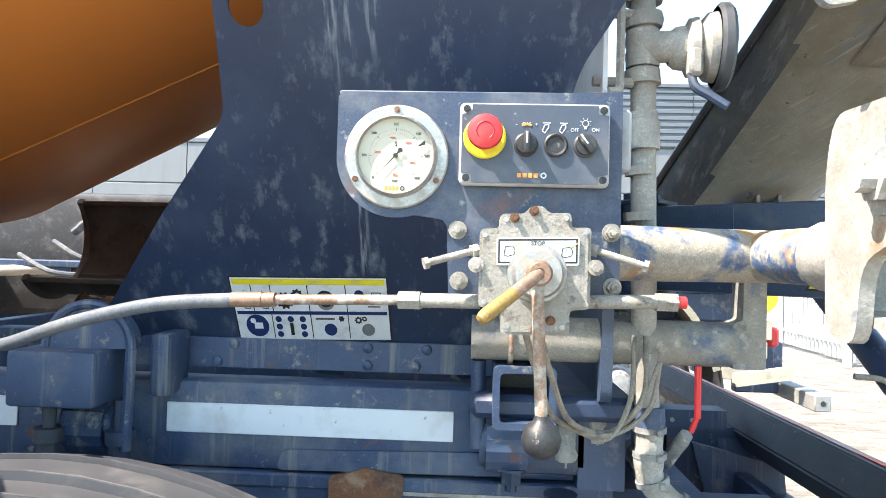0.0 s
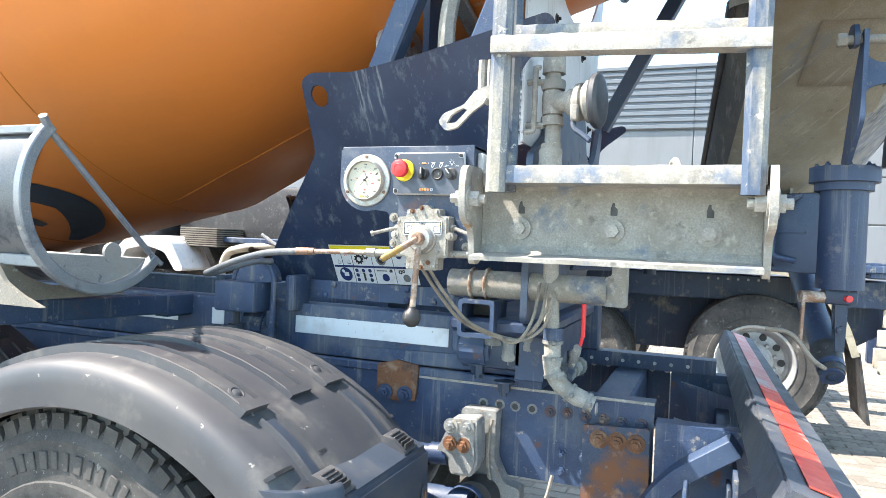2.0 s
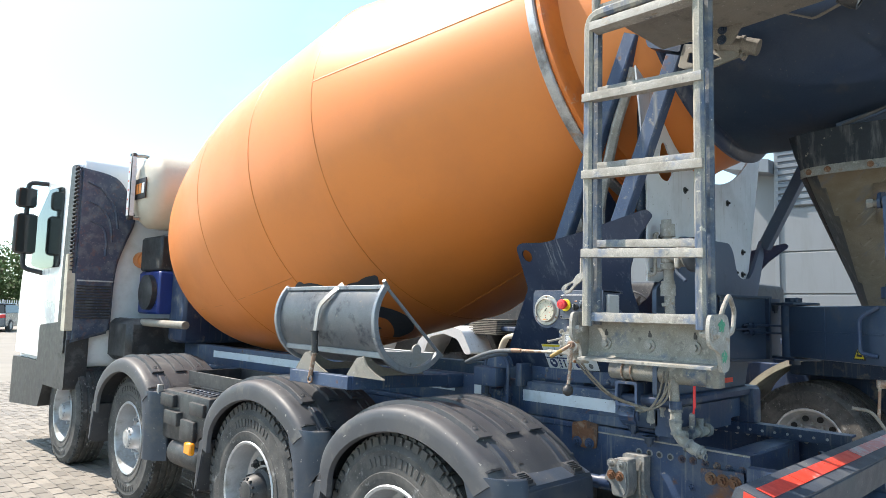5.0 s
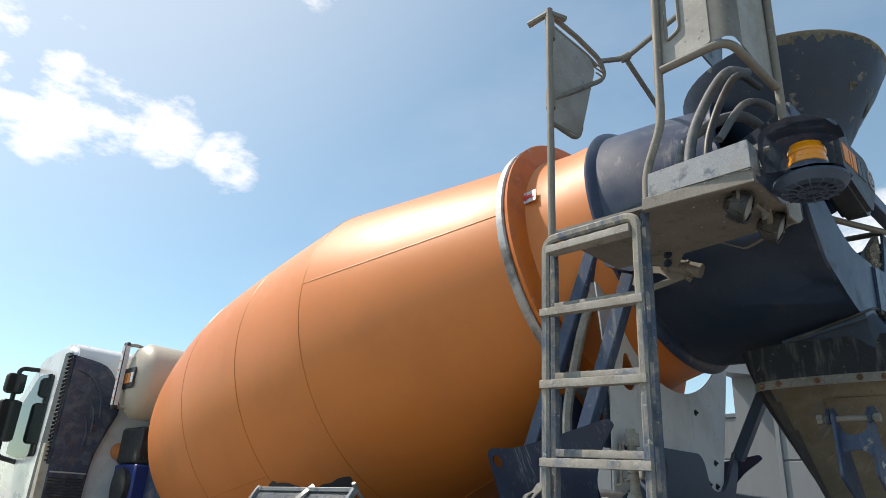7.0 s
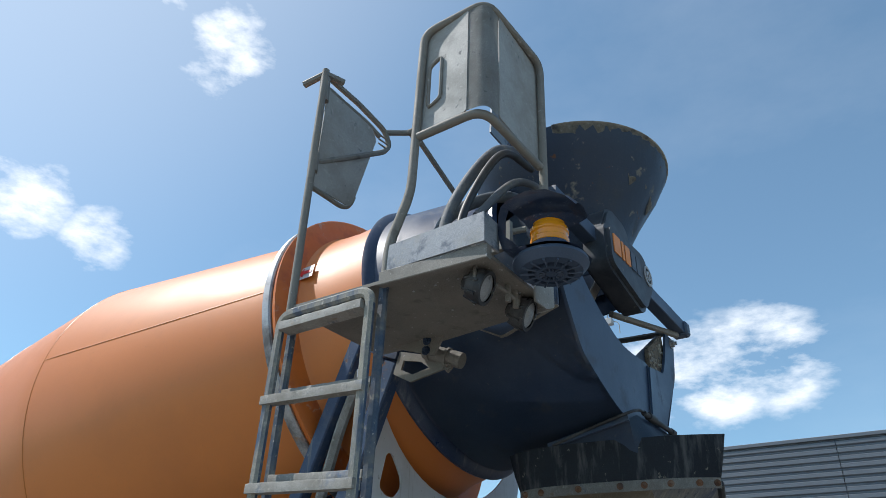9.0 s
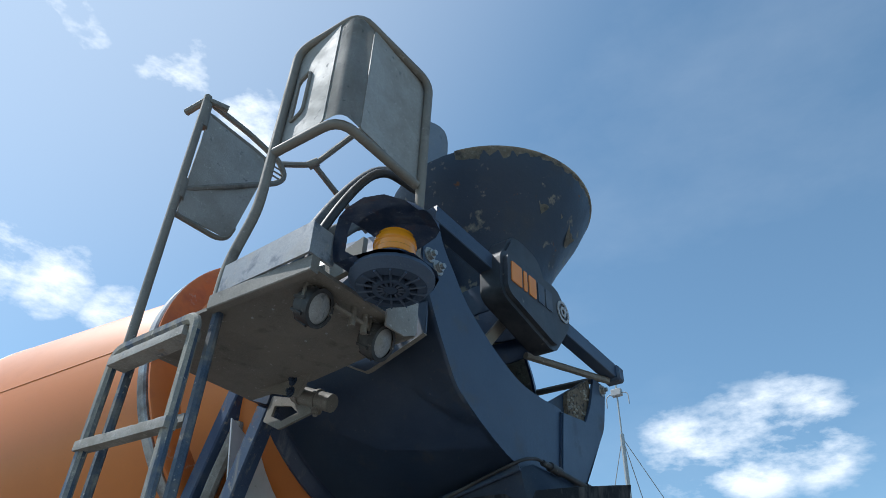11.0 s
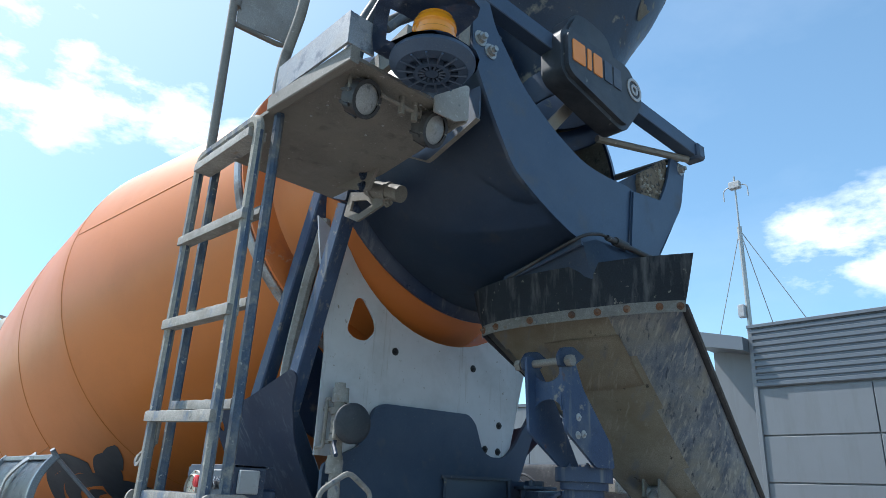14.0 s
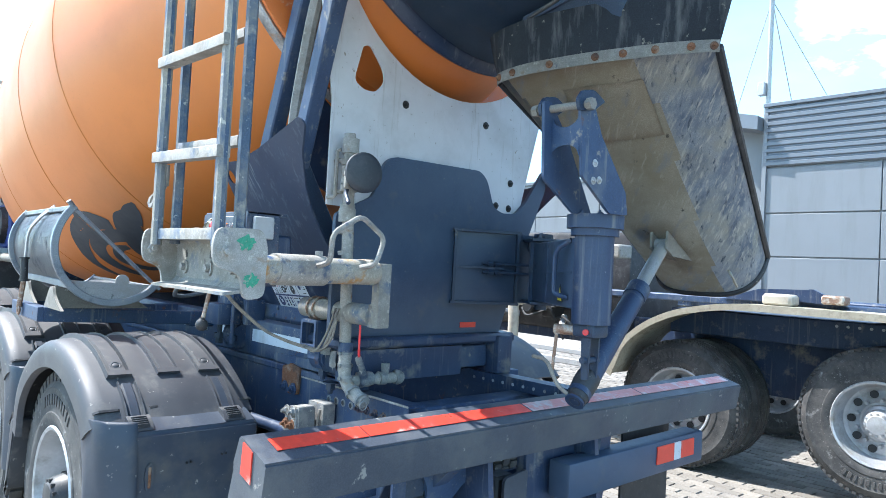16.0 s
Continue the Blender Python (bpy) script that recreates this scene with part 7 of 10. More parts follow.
# work lamps under the platform
for x, y in ((1.222, 0.755), (1.240, 1.0)):
    wl_ = thing("work_lamp", (x, y, 2.66), "small black work lamp under the platform", "lamp", "work lamps")
    d = Vector((0.88, 0.22, -0.42)).normalized()
    c = Vector((x, y, 2.665))
    bm = B()
    lathe(bm, [(-0.07, 0.0001), (-0.07, 0.022), (-0.055, 0.030), (-0.04, 0.050), (0.0, 0.056), (0.014, 0.056), (0.014, 0.044)], c, d, 20)
    u_, w_ = frame_of(d)[1:]
    for k in range(8):
        e_ = u_ * math.cos(k * math.pi / 4) + w_ * math.sin(k * math.pi / 4)
        fin = B()
        beam(fin, c - d * 0.05 + e_ * 0.041, c + e_ * 0.054, 0.009, 0.014, e_, 0.001)
        part("cooling_fin", fin, M_BLACK, wl_)
    part("housing", bm, M_BLACK, wl_)
    bm = B()
    lathe(bm, [(0.008, 0.046), (0.014, 0.025), (0.016, 0.0001)], c, d, 20)
    part("lens", bm, M_GALV, wl_, "dusty clear lens")
    bm = B()
    tube(bm, rounded([c + Vector((0, -0.052, 0)), c + Vector((0, -0.052, 0.055)), c + Vector((0, 0.052, 0.055)), c + Vector((0, 0.052, 0))], 0.01), 0.006, 6)
    box(bm, c + Vector((-0.012, -0.012, 0.05)), c + Vector((0.012, 0.012, 0.062)))
    part("bracket", bm, M_PLATFORM, wl_)

# amber beacon in its hooded holder
bea = thing("amber_beacon", (1.42, 0.83, 2.76), "amber warning beacon in a hooded black holder", "beacon")
BC = Vector((1.42, 0.83, 2.758))
bm = B()
lathe(bm, [(0.03, 0.058), (0.034, 0.062), (0.05, 0.062), (0.055, 0.058), (0.07, 0.058), (0.075, 0.062), (0.09, 0.061), (0.095, 0.057), (0.108, 0.053), (0.118, 0.035), (0.12, 0.0001)], BC, (0, 0, 1), 32)
part("lens", bm, M_AMBER, bea, "ribbed amber lens")
bm = B()
lathe(bm, [(-0.01, 0.085), (0.0, 0.082), (0.02, 0.066), (0.03, 0.063), (0.03, 0.0001)], BC, (0, 0, 1), 32)
part("base", bm, M_PANEL_NAVY, bea)
bm = B()
lathe(bm, [(-0.066, 0.0001), (-0.066, 0.018), (-0.052, 0.020), (-0.052, 0.036), (-0.068, 0.038), (-0.068, 0.050), (-0.052, 0.052), (-0.052, 0.070), (-0.064, 0.072), (-0.060, 0.098), (-0.035, 0.118), (-0.024, 0.117), (-0.024, 0.0001)], BC, (0, 0, 1), 32)
tray_ = part("base_tray", bm, M_HOPPER, bea, "ribbed black tray")
for i in range(14):
    a = i * math.tau / 14
    d_ = Vector((math.cos(a), math.sin(a), 0))
    bm = B()
    beam(bm, BC + d_ * 0.02 - Vector((0, 0, 0.062)), BC + d_ * 0.095 - Vector((0, 0, 0.060)), 0.006, 0.014)
    part("rib", bm, M_HOPPER, tray_)
# moulded shell: tray, rear wall and overhanging hood in one
bm = B()
prof = [(1.535, 2.738, 0.050), (1.515, 2.737, 0.085), (1.47, 2.737, 0.118), (1.40, 2.737, 0.130), (1.345, 2.738, 0.130), (1.322, 2.746, 0.128), (1.312, 2.775, 0.126), (1.306, 2.82, 0.126), (1.308, 2.885, 0.128), (1.320, 2.915, 0.132), (1.35, 2.930, 0.136), (1.41, 2.940, 0.136), (1.47, 2.936, 0.118), (1.515, 2.920, 0.080), (1.535, 2.900, 0.045)]
cols_ = (-1.0, -0.62, -0.25, 0.2, 0.7, 1.0)
grid_ = [[bm.verts.new(v3(x, 0.83 + w * c, z + (0.0 if z < 2.8 else 0.008 - 0.022 * c * c))) for c in cols_] for x, z, w in prof]
for i in range(len(grid_) - 1):
    for j in range(len(cols_) - 1):
        if 7 <= i <= 8 and 1 <= j <= 3:
            continue
        bm.faces.new((grid_[i][j], grid_[i][j + 1], grid_[i + 1][j + 1], grid_[i + 1][j]))
bmesh.ops.solidify(bm, geom=bm.faces[:], thickness=0.020)
bmesh.ops.recalc_face_normals(bm, faces=bm.faces[:])
hd_ = part("hood", bm, M_HOOD, bea, "dusty dark plastic hood, paler inside from dust and light")
hd_.data.materials.append(M_PANEL_NAVY)
# Inner faces keep the paler colour: dust, plus light from below painted in.
for f in hd_.data.polygons:
    if f.normal.dot(Vector((1.42, 0.83, 2.84)) - f.center) < 0.02:
        f.material_index = 1

# ---- swivelling discharge chute ----
chute = thing("discharge_chute", (1.2, 1.85, 1.4), "scraped steel discharge chute with black rubber collar", "chute")
CU = Vector((0, 0.872, -0.486)).normalized()   # down the chute
CN = Vector((0, -0.486, -0.872)).normalized()  # out of its bottom
CL, CDEPTH = 1.12, 0.205
MOUTH = curve([(0.850, 1.672, 2.213), (0.880, 1.640, 2.213), (0.950, 1.622, 2.214), (1.050, 1.618, 2.215), (1.220, 1.660, 2.222), (1.330, 1.702, 2.227), (1.430, 1.754, 2.235), (1.530, 1.815, 2.240), (1.570, 1.848, 2.242)], 8)


def along_mouth(k):
    """A point of the chute's bolted upper edge, k 0..1 from the far end of the strip to its near end."""
    p = min(0.9999, max(0.0, k)) * (len(MOUTH) - 1)
    return MOUTH[int(p)].lerp(MOUTH[int(p) + 1], p - int(p))


def mouth_out(k):
    """Level direction out of the strip."""
    d = along_mouth(k + 0.02) - along_mouth(k - 0.02)
    return Vector((d.y, -d.x, 0)).normalized()


def trough(t, k, r):
    """A point of the chute: t 0..1 from the bolted upper edge to the round lower end, k 0..1 round the U, r outwards offset."""
    a = radians(180 * k)
    d = (CDEPTH + r) * abs(math.sin(a)) ** 0.72
    hw = 0.257 + r
    low = Vector((1.01 - hw * math.copysign(abs(math.cos(a)) ** 0.60, math.cos(a)), 2.044, 2.205)) + CU * CL + CN * d
    w = t ** 0.92
    return (along_mouth(k) + mouth_out(k) * r).lerp(low, w) + CN * (0.035 * math.sin(math.pi * t) * math.sin(a) ** 2)


bm = B()
K = 32
loops = []
for i in range(17):
    loops.append([trough(i / 16, k / K, 0.0) for k in range(K + 1)])
rings(bm, loops, closed=False, cap=False)
bmesh.ops.solidify(bm, geom=bm.faces[:], thickness=0.006)
tr = part("trough", bm, M_CHUTE, chute, "tan dust-coated steel trough with scraped sides")
tr.data.materials.append(M_CHUTE_SIDE)
tr.data.materials.append(M_CHUTE_DARK)
for f in tr.data.polygons:
    q_ = f.center
    along_ = min(1.0, max(0.0, (Vector(q_) - Vector((q_.x, 2.044, 2.205))).dot(CU) / CL))
    off_ = (q_.x - 1.175 + 0.165 * along_) / (0.372 - 0.115 * along_)
    if off_ > 0.45:
        f.material_index = 1
    elif off_ < -0.72:
        f.material_index = 2
for k0 in (0, K):
    bm = B()
    tube(bm, [trough(i / 12, k0 / K, 0.004) for i in range(13)], 0.014, 8)
    part("rubber_edge", bm, M_BLACK, tr)
bm = B()
tube(bm, [trough(1.0, k / K, 0.002) for k in range(K + 1)], 0.014, 8)
part("rubber_edge", bm, M_BLACK, tr)
# collar: rubber apron clamped with a bolted strip
bm = B()
lo, hi = [], []
for k in range(K + 1):
    o_ = mouth_out(k / K)
    side_ = (2 * k / K - 1) ** 3
    lo.append(along_mouth(k / K) + o_ * 0.008)
    hi.append(lo[-1] + o_ * 0.012 + Vector((0.035 * side_, 0.010 * side_, 0.165 + 0.012 * k / K)))
rings(bm, [lo, [p.lerp(q_, 0.5) + mouth_out(i / K) * 0.004 for i, (p, q_) in enumerate(zip(lo, hi))], hi], closed=False, cap=False)
bmesh.ops.solidify(bm, geom=bm.faces[:], thickness=0.008)
part("rubber_apron", bm, M_RUBBERWORN, chute, "cement-stained black rubber apron")
bm = B()
lo2 = [p + Vector((0, 0, -0.019)) + mouth_out(i / K) * 0.006 for i, p in enumerate(lo)]
hi2 = [p + Vector((0, 0, 0.019)) + mouth_out(i / K) * 0.007 for i, p in enumerate(lo)]
rings(bm, [lo2, hi2], closed=False, cap=False)
bmesh.ops.solidify(bm, geom=bm.faces[:], thickness=0.005)
cs = part("clamp_strip", bm, M_CEMENT, chute, "bolted clamp strip")
for k in (0.15, 0.27, 0.42, 0.535, 0.63, 0.735, 0.84, 0.95):
    n_ = mouth_out(k)
    bm = B()
    bolt(bm, along_mouth(k) + n_ * 0.017, n_, 0.008, 0.007)
    part("bolt", bm, M_RUST, cs)
# plate, lugs and pin under the trough
for x in (1.155, 1.30):
    bm = B()
    prism(bm, round2([(1.53, 2.024), (1.522, 2.058), (1.545, 2.088), (1.60, 2.098), (1.66, 2.075), (1.60, 2.035)], 0.010), "x", x - 0.006, x + 0.006)
    part("pin_lug", bm, M_HOPPER_WORN, chute)
bm = B()
rings(bm, [[trough(0.06 + 0.020 * i, k_ / 100, 0.010) for k_ in range(42, 67, 2)] for i in range(9)], closed=False, cap=False)
bmesh.ops.solidify(bm, geom=bm.faces[:], thickness=-0.007)
part("pin_plate", bm, M_CHUTE, chute, "tan dusty backing plate")
bm = B()
tube(bm, [(1.122, 1.55, 2.048), (1.330, 1.56, 2.046)], 0.013, 12)
cyl(bm, (1.112, 1.55, 2.048), (1.134, 1.55, 2.048), 0.019, 6)
cyl(bm, (1.312, 1.56, 2.046), (1.332, 1.56, 2.046), 0.019, 6)
part("pin", bm, M_PLATFORM, chute, "worn steel pin")
bm = B()
tube(bm, rounded([trough(0.86, 0.68, 0.0), trough(0.86, 0.68, 0.035), trough(0.93, 0.68, 0.035), trough(0.93, 0.68, 0.0)], 0.01), 0.006, 6)
part("grab_loop", bm, M_CHUTE, chute)
# welded patch plates under pin and ram
def on_chute(x, u, n):
    return Vector((x, 2.044, 2.205)) + CU * u + CN * n


def plate_on(name, pts, n0, th):
    bm = B()
    q_ = [on_chute(a_, b_, n0) for a_, b_ in round2(pts, 0.02)]
    rings(bm, [q_, [p + CN * th for p in q_]])
    part(name, bm, M_PLATFORM, chute)


plate_on("patch_plate", [(0.95, 0.52), (1.14, 0.52), (1.13, 0.72), (1.06, 0.97), (0.99, 0.84)], CDEPTH - 0.004, 0.008)
for x in (1.035, 1.105):
    bm = B()
    q_ = [on_chute(x, 0.56, CDEPTH), on_chute(x, 0.84, CDEPTH), on_chute(x, 0.66, CDEPTH + 0.085), on_chute(x, 0.60, CDEPTH + 0.085)]
    rings(bm, [[p - Vector((0.005, 0, 0)) for p in q_], [p + Vector((0.005, 0, 0)) for p in q_]])
    part("ram_lug", bm, M_PLATFORM, chute)
# fork between pin and post
PX, PY = 1.185, 1.81
fk = B()
prism(fk, round2([(1.548, 2.072), (1.575, 2.076), (1.625, 2.052), (1.665, 1.972), (1.815, 1.808), (1.830, 1.735), (1.728, 1.733), (1.574, 1.833)], 0.012), "x", 1.283, 1.294)
prism(fk, round2([(1.516, 2.068), (1.552, 2.070), (1.651, 1.955), (1.791, 1.735), (1.69, 1.733), (1.531, 1.828)], 0.012), "x", 1.170, 1.181)
fork = part("fork", fk, M_NAVY_DUSTY, chute, "dark blue pivot fork")
bm = B()
cx_ = 1.232
top_ = [(cx_ + 0.052 * math.cos(radians(a)), 2.028 + 0.042 * math.sin(radians(a))) for a in range(180, 361, 15)]
low_ = [(cx_ + 0.052 * math.cos(radians(a)), 1.895 + 0.036 * math.sin(radians(a))) for a in range(0, 181, 15)]
prism(bm, top_ + low_, "y", 1.560, 1.572)
part("fork_web", bm, M_NAVY_DUSTY, fork)
for x, y, z in ((1.2935, 1.635, 1.88), (1.2935, 1.66, 1.83), (1.2935, 1.63, 1.825)):
    bm = B()
    bolt(bm, (x, y, z), (1, 0, 0), 0.008, 0.005)
    part("bolt", bm, M_GREY_LIGHT, fork)

post = thing("chute_post", (PX, PY, 1.3), "dark blue chute post with swing arm", "post")
bm = B()
cyl(bm, (PX, PY, 1.37), (PX, PY, 1.70), 0.066, 28)
part("column", bm, M_NAVY, post)
bm = B()
cyl(bm, (PX, PY, 1.69), (PX, PY, 1.735), 0.095, 32)
cyl(bm, (PX, PY, 1.665), (PX, PY, 1.69), 0.08, 32)
fl_ = part("flange", bm, M_NAVY, post)
for i in range(8):
    a = i * math.pi / 4
    bm = B()
    bolt(bm, (PX + 0.075 * math.cos(a), PY + 0.075 * math.sin(a), 1.735), (0, 0, 1), 0.008, 0.008)
    part("bolt", bm, M_NAVY_DUSTY, fl_)
# swing arm from the hinge to the post
AH, AD, AN = Vector((0.600, 2.265, 0)), Vector((0.789, -0.614, 0)), Vector((-0.614, -0.789, 0))


def on_arm(s_, n_, z_):
    return AH + AD * s_ + AN * n_ + Vector((0, 0, z_))


def arm_box(bm, s0, s1, n0, n1, z0, z1, bev=0.006):
    vs = box(bm, (s0, n0, z0), (s1, n1, z1), bev, 2)
    return Matrix(((AD.x, AN.x, 0, AH.x), (AD.y, AN.y, 0, AH.y), (0, 0, 1, 0), (0, 0, 0, 1)))


bm = B()
M_ = arm_box(bm, 0.03, 0.70, -0.05, 0.05, 1.412, 1.662, 0.010)
arm_box(bm, 0.04, 0.66, 0.049, 0.0535, 1.536, 1.543, 0.001)
arm_box(bm, 0.30, 0.305, 0.049, 0.053, 1.42, 1.655, 0.001)
bm.transform(M_)
bmesh.ops.recalc_face_normals(bm, faces=bm.faces[:])
cyl(bm, on_arm(0, 0, 1.408), on_arm(0, 0, 1.668), 0.058, 28)
part("swing_arm", bm, M_HOPPER, post, "dark blue boxed swing arm")
for z in (1.668, 1.394):
    bm = B()
    arm_box(bm, -0.13, 0.10, -0.075, 0.07, z, z + 0.014, 0.004)
    bm.transform(M_)
    bmesh.ops.recalc_face_normals(bm, faces=bm.faces[:])
    part("hinge_plate", bm, M_HOPPER_WORN, post)
bm = B()
cyl(bm, on_arm(0, 0, 1.37), on_arm(0, 0, 1.70), 0.026, 16)
cyl(bm, on_arm(0, 0, 1.68), on_arm(0, 0, 1.705), 0.042, 8)
bolt(bm, on_arm(-0.105, 0.03, 1.668), (0, 0, -1), 0.016, 0.03)
bolt(bm, on_arm(0.075, 0.03, 1.682), (0, 0, 1), 0.014, 0.014)
part("hinge_pin", bm, M_HOPPER_WORN, post)
bm = B()
tube(bm, rounded([on_arm(0.64, 0.05, 1.655), on_arm(0.60, 0.085, 1.625), on_arm(0.575, 0.09, 1.60), on_arm(0.575, 0.09, 1.462), on_arm(0.63, 0.05, 1.45)], 0.02), 0.009, 8)
part("handle", bm, M_NAVY_DUSTY, post)
bm = B()
M2_ = M_ @ Matrix.Translation((0, 0.0512, 0))
prism(bm, round2([(0.522, 1.497), (0.561, 1.430), (0.483, 1.430)], 0.004, 3), "y", 0, 0.0015)
bm.transform(M2_)
tg = part("warning_triangle", bm, M_INK, post, "yellow warning triangle sticker")
bm = B()
prism(bm, round2([(0.522, 1.487), (0.552, 1.4355), (0.492, 1.4355)], 0.003, 3), "y", 0.0005, 0.0022)
bm.transform(M2_)
part("yellow_field", bm, M_YELLOW, tg)
bm = B()
box(bm, (0.507, 0.0020, 1.444), (0.539, 0.0030, 1.453))
box(bm, (0.512, 0.0020, 1.453), (0.518, 0.0030, 1.468))
bm.transform(M2_)
part("pictogram", bm, M_INK, tg)
# open-fronted carrier on the rear plate, with the locking rods
CA, CB = Vector((0.347, 1.968, 0)), Vector((0.487, 2.225, 0))
CD = (CB - CA).normalized()
CF = Vector((CD.y, -CD.x, 0))


def on_car(s_, n_, z_):
    return CA + CD * s_ + CF * n_ + Vector((0, 0, z_))


bm = B()
q_ = [on_car(0.0, -0.004, 0), on_car(0.2925, -0.004, 0), v3(0.487, 2.40, 0), v3(0.347, 2.44, 0)]
rings(bm, [[p + Vector((0, 0, 1.392)) for p in q_], [p + Vector((0, 0, 1.702)) for p in q_]])
car = part("arm_carrier", bm, M_HOPPER, post, "dark blue carrier box on the rear plate")
for s0, s1, z0, z1 in ((-0.02, 0.30, 1.700, 1.712), (-0.02, 0.30, 1.380, 1.392), (-0.012, 0.0, 1.392, 1.70), (0.282, 0.2945, 1.392, 1.70)):
    bm = B()
    q_ = [on_car(s0, -0.03, z0), on_car(s1, -0.03, z0), on_car(s1, 0.022, z0), on_car(s0, 0.022, z0)]
    rings(bm, [q_, [p + Vector((0, 0, z1 - z0)) for p in q_]])
    part("flange", bm, M_HOPPER_WORN, car)
for z in (1.525, 1.562):
    bm = B()
    tube(bm, [on_car(0.12, 0.03, z), on_car(0.37, 0.03, z)], 0.0065, 8)
    part("locking_rod", bm, M_HOPPER_WORN, post)
    bm = B()
    cyl(bm, on_car(0.145, 0.03, z), on_car(0.165, 0.03, z), 0.014, 6)
    cyl(bm, on_car(0.175, 0.03, z), on_car(0.19, 0.03, z), 0.014, 6)
    part("lock_nut", bm, M_HOPPER_WORN, post)
bm = B()
q_ = [on_car(0.02, 0.0, 1.539), on_car(0.22, 0.0, 1.539), on_car(0.22, 0.036, 1.539), on_car(0.13, 0.036, 1.539)]
rings(bm, [q_, [p + Vector((0, 0, 0.008)) for p in q_]])
part("lock_bracket", bm, M_HOPPER_WORN, post)
bm = B()
cyl(bm, on_car(0.37, 0.03, 1.515), on_car(0.37, 0.03, 1.572), 0.009, 8)
part("lock_pin", bm, M_HOPPER_WORN, post)
# foot with ram
bm = B()
box(bm, (PX - 0.045, PY - 0.045, 1.325), (PX + 0.045, PY + 0.045, 1.375), 0.012, 2)
for sy in (-1, 1):
    prism(bm, round2([(PX - 0.008, 1.185), (PX + 0.016, 1.185), (PX + 0.022, 1.33), (PX - 0.014, 1.33)], 0.006), "y", PY + sy * 0.026 - 0.004, PY + sy * 0.026 + 0.004)
cyl(bm, (PX + 0.004, PY - 0.045, 1.25), (PX + 0.004, PY + 0.045, 1.25), 0.012, 10)
part("foot", bm, M_HOPPER_WORN, post)
bm = B()
cyl(bm, (PX, PY, 1.345), (PX + 0.02, PY - 0.056, 1.345), 0.010, 12)
part("red_cap", bm, M_RED, post)
bm = B()
RA, RB = Vector((1.17, 1.78, 1.13)), on_chute(1.07, 0.63, CDEPTH + 0.05)
cyl(bm, RA, RA.lerp(RB, 0.66), 0.040, 20)
cyl(bm, RA.lerp(RB, 0.60), RA.lerp(RB, 0.67), 0.044, 20)
cyl(bm, RA - Vector((0, 0.02, 0.02)), RA.lerp(RB, 0.05), 0.034, 16)
boot_ = B()
lathe(boot_, [(-0.03, 0.016), (-0.02, 0.034), (0.02, 0.040), (0.06, 0.043), (0.09, 0.042)], RA, RB - RA, 20)
ram = part("lifting_ram", bm, M_NAVY, post, "dark blue hydraulic lifting ram")
part("rubber_boot", boot_, M_BLACK, ram)
bm = B()
cyl(bm, RA.lerp(RB, 0.65), RB, 0.027, 16)
cyl(bm, RB - Vector((0.03, 0, 0)), RB + Vector((0.03, 0, 0)), 0.028, 14)
part("piston_rod", bm, M_GALV, ram)
bm = B()
tube(bm, curve([(PX - 0.20, 1.76, 1.24), (PX - 0.13, 1.75, 1.23), (PX - 0.07, 1.74, 1.16), (PX - 0.01, 1.76, 1.12)], 6), 0.007, 8)
part("hydraulic_hose", bm, M_CABLE, post)
bm = B()
cyl(bm, (PX - 0.11, PY - 0.05, 1.345), (PX - 0.03, PY - 0.02, 1.345), 0.018, 12)
tube(bm, [(PX - 0.10, PY - 0.05, 1.34), (PX - 0.105, PY - 0.06, 1.20)], 0.006, 8)
part("locking_lever", bm, M_ROD, post)

# ---- spare chute sections strapped on both sides ----
HY, HZ, HR = 0.888, 1.542, 0.239


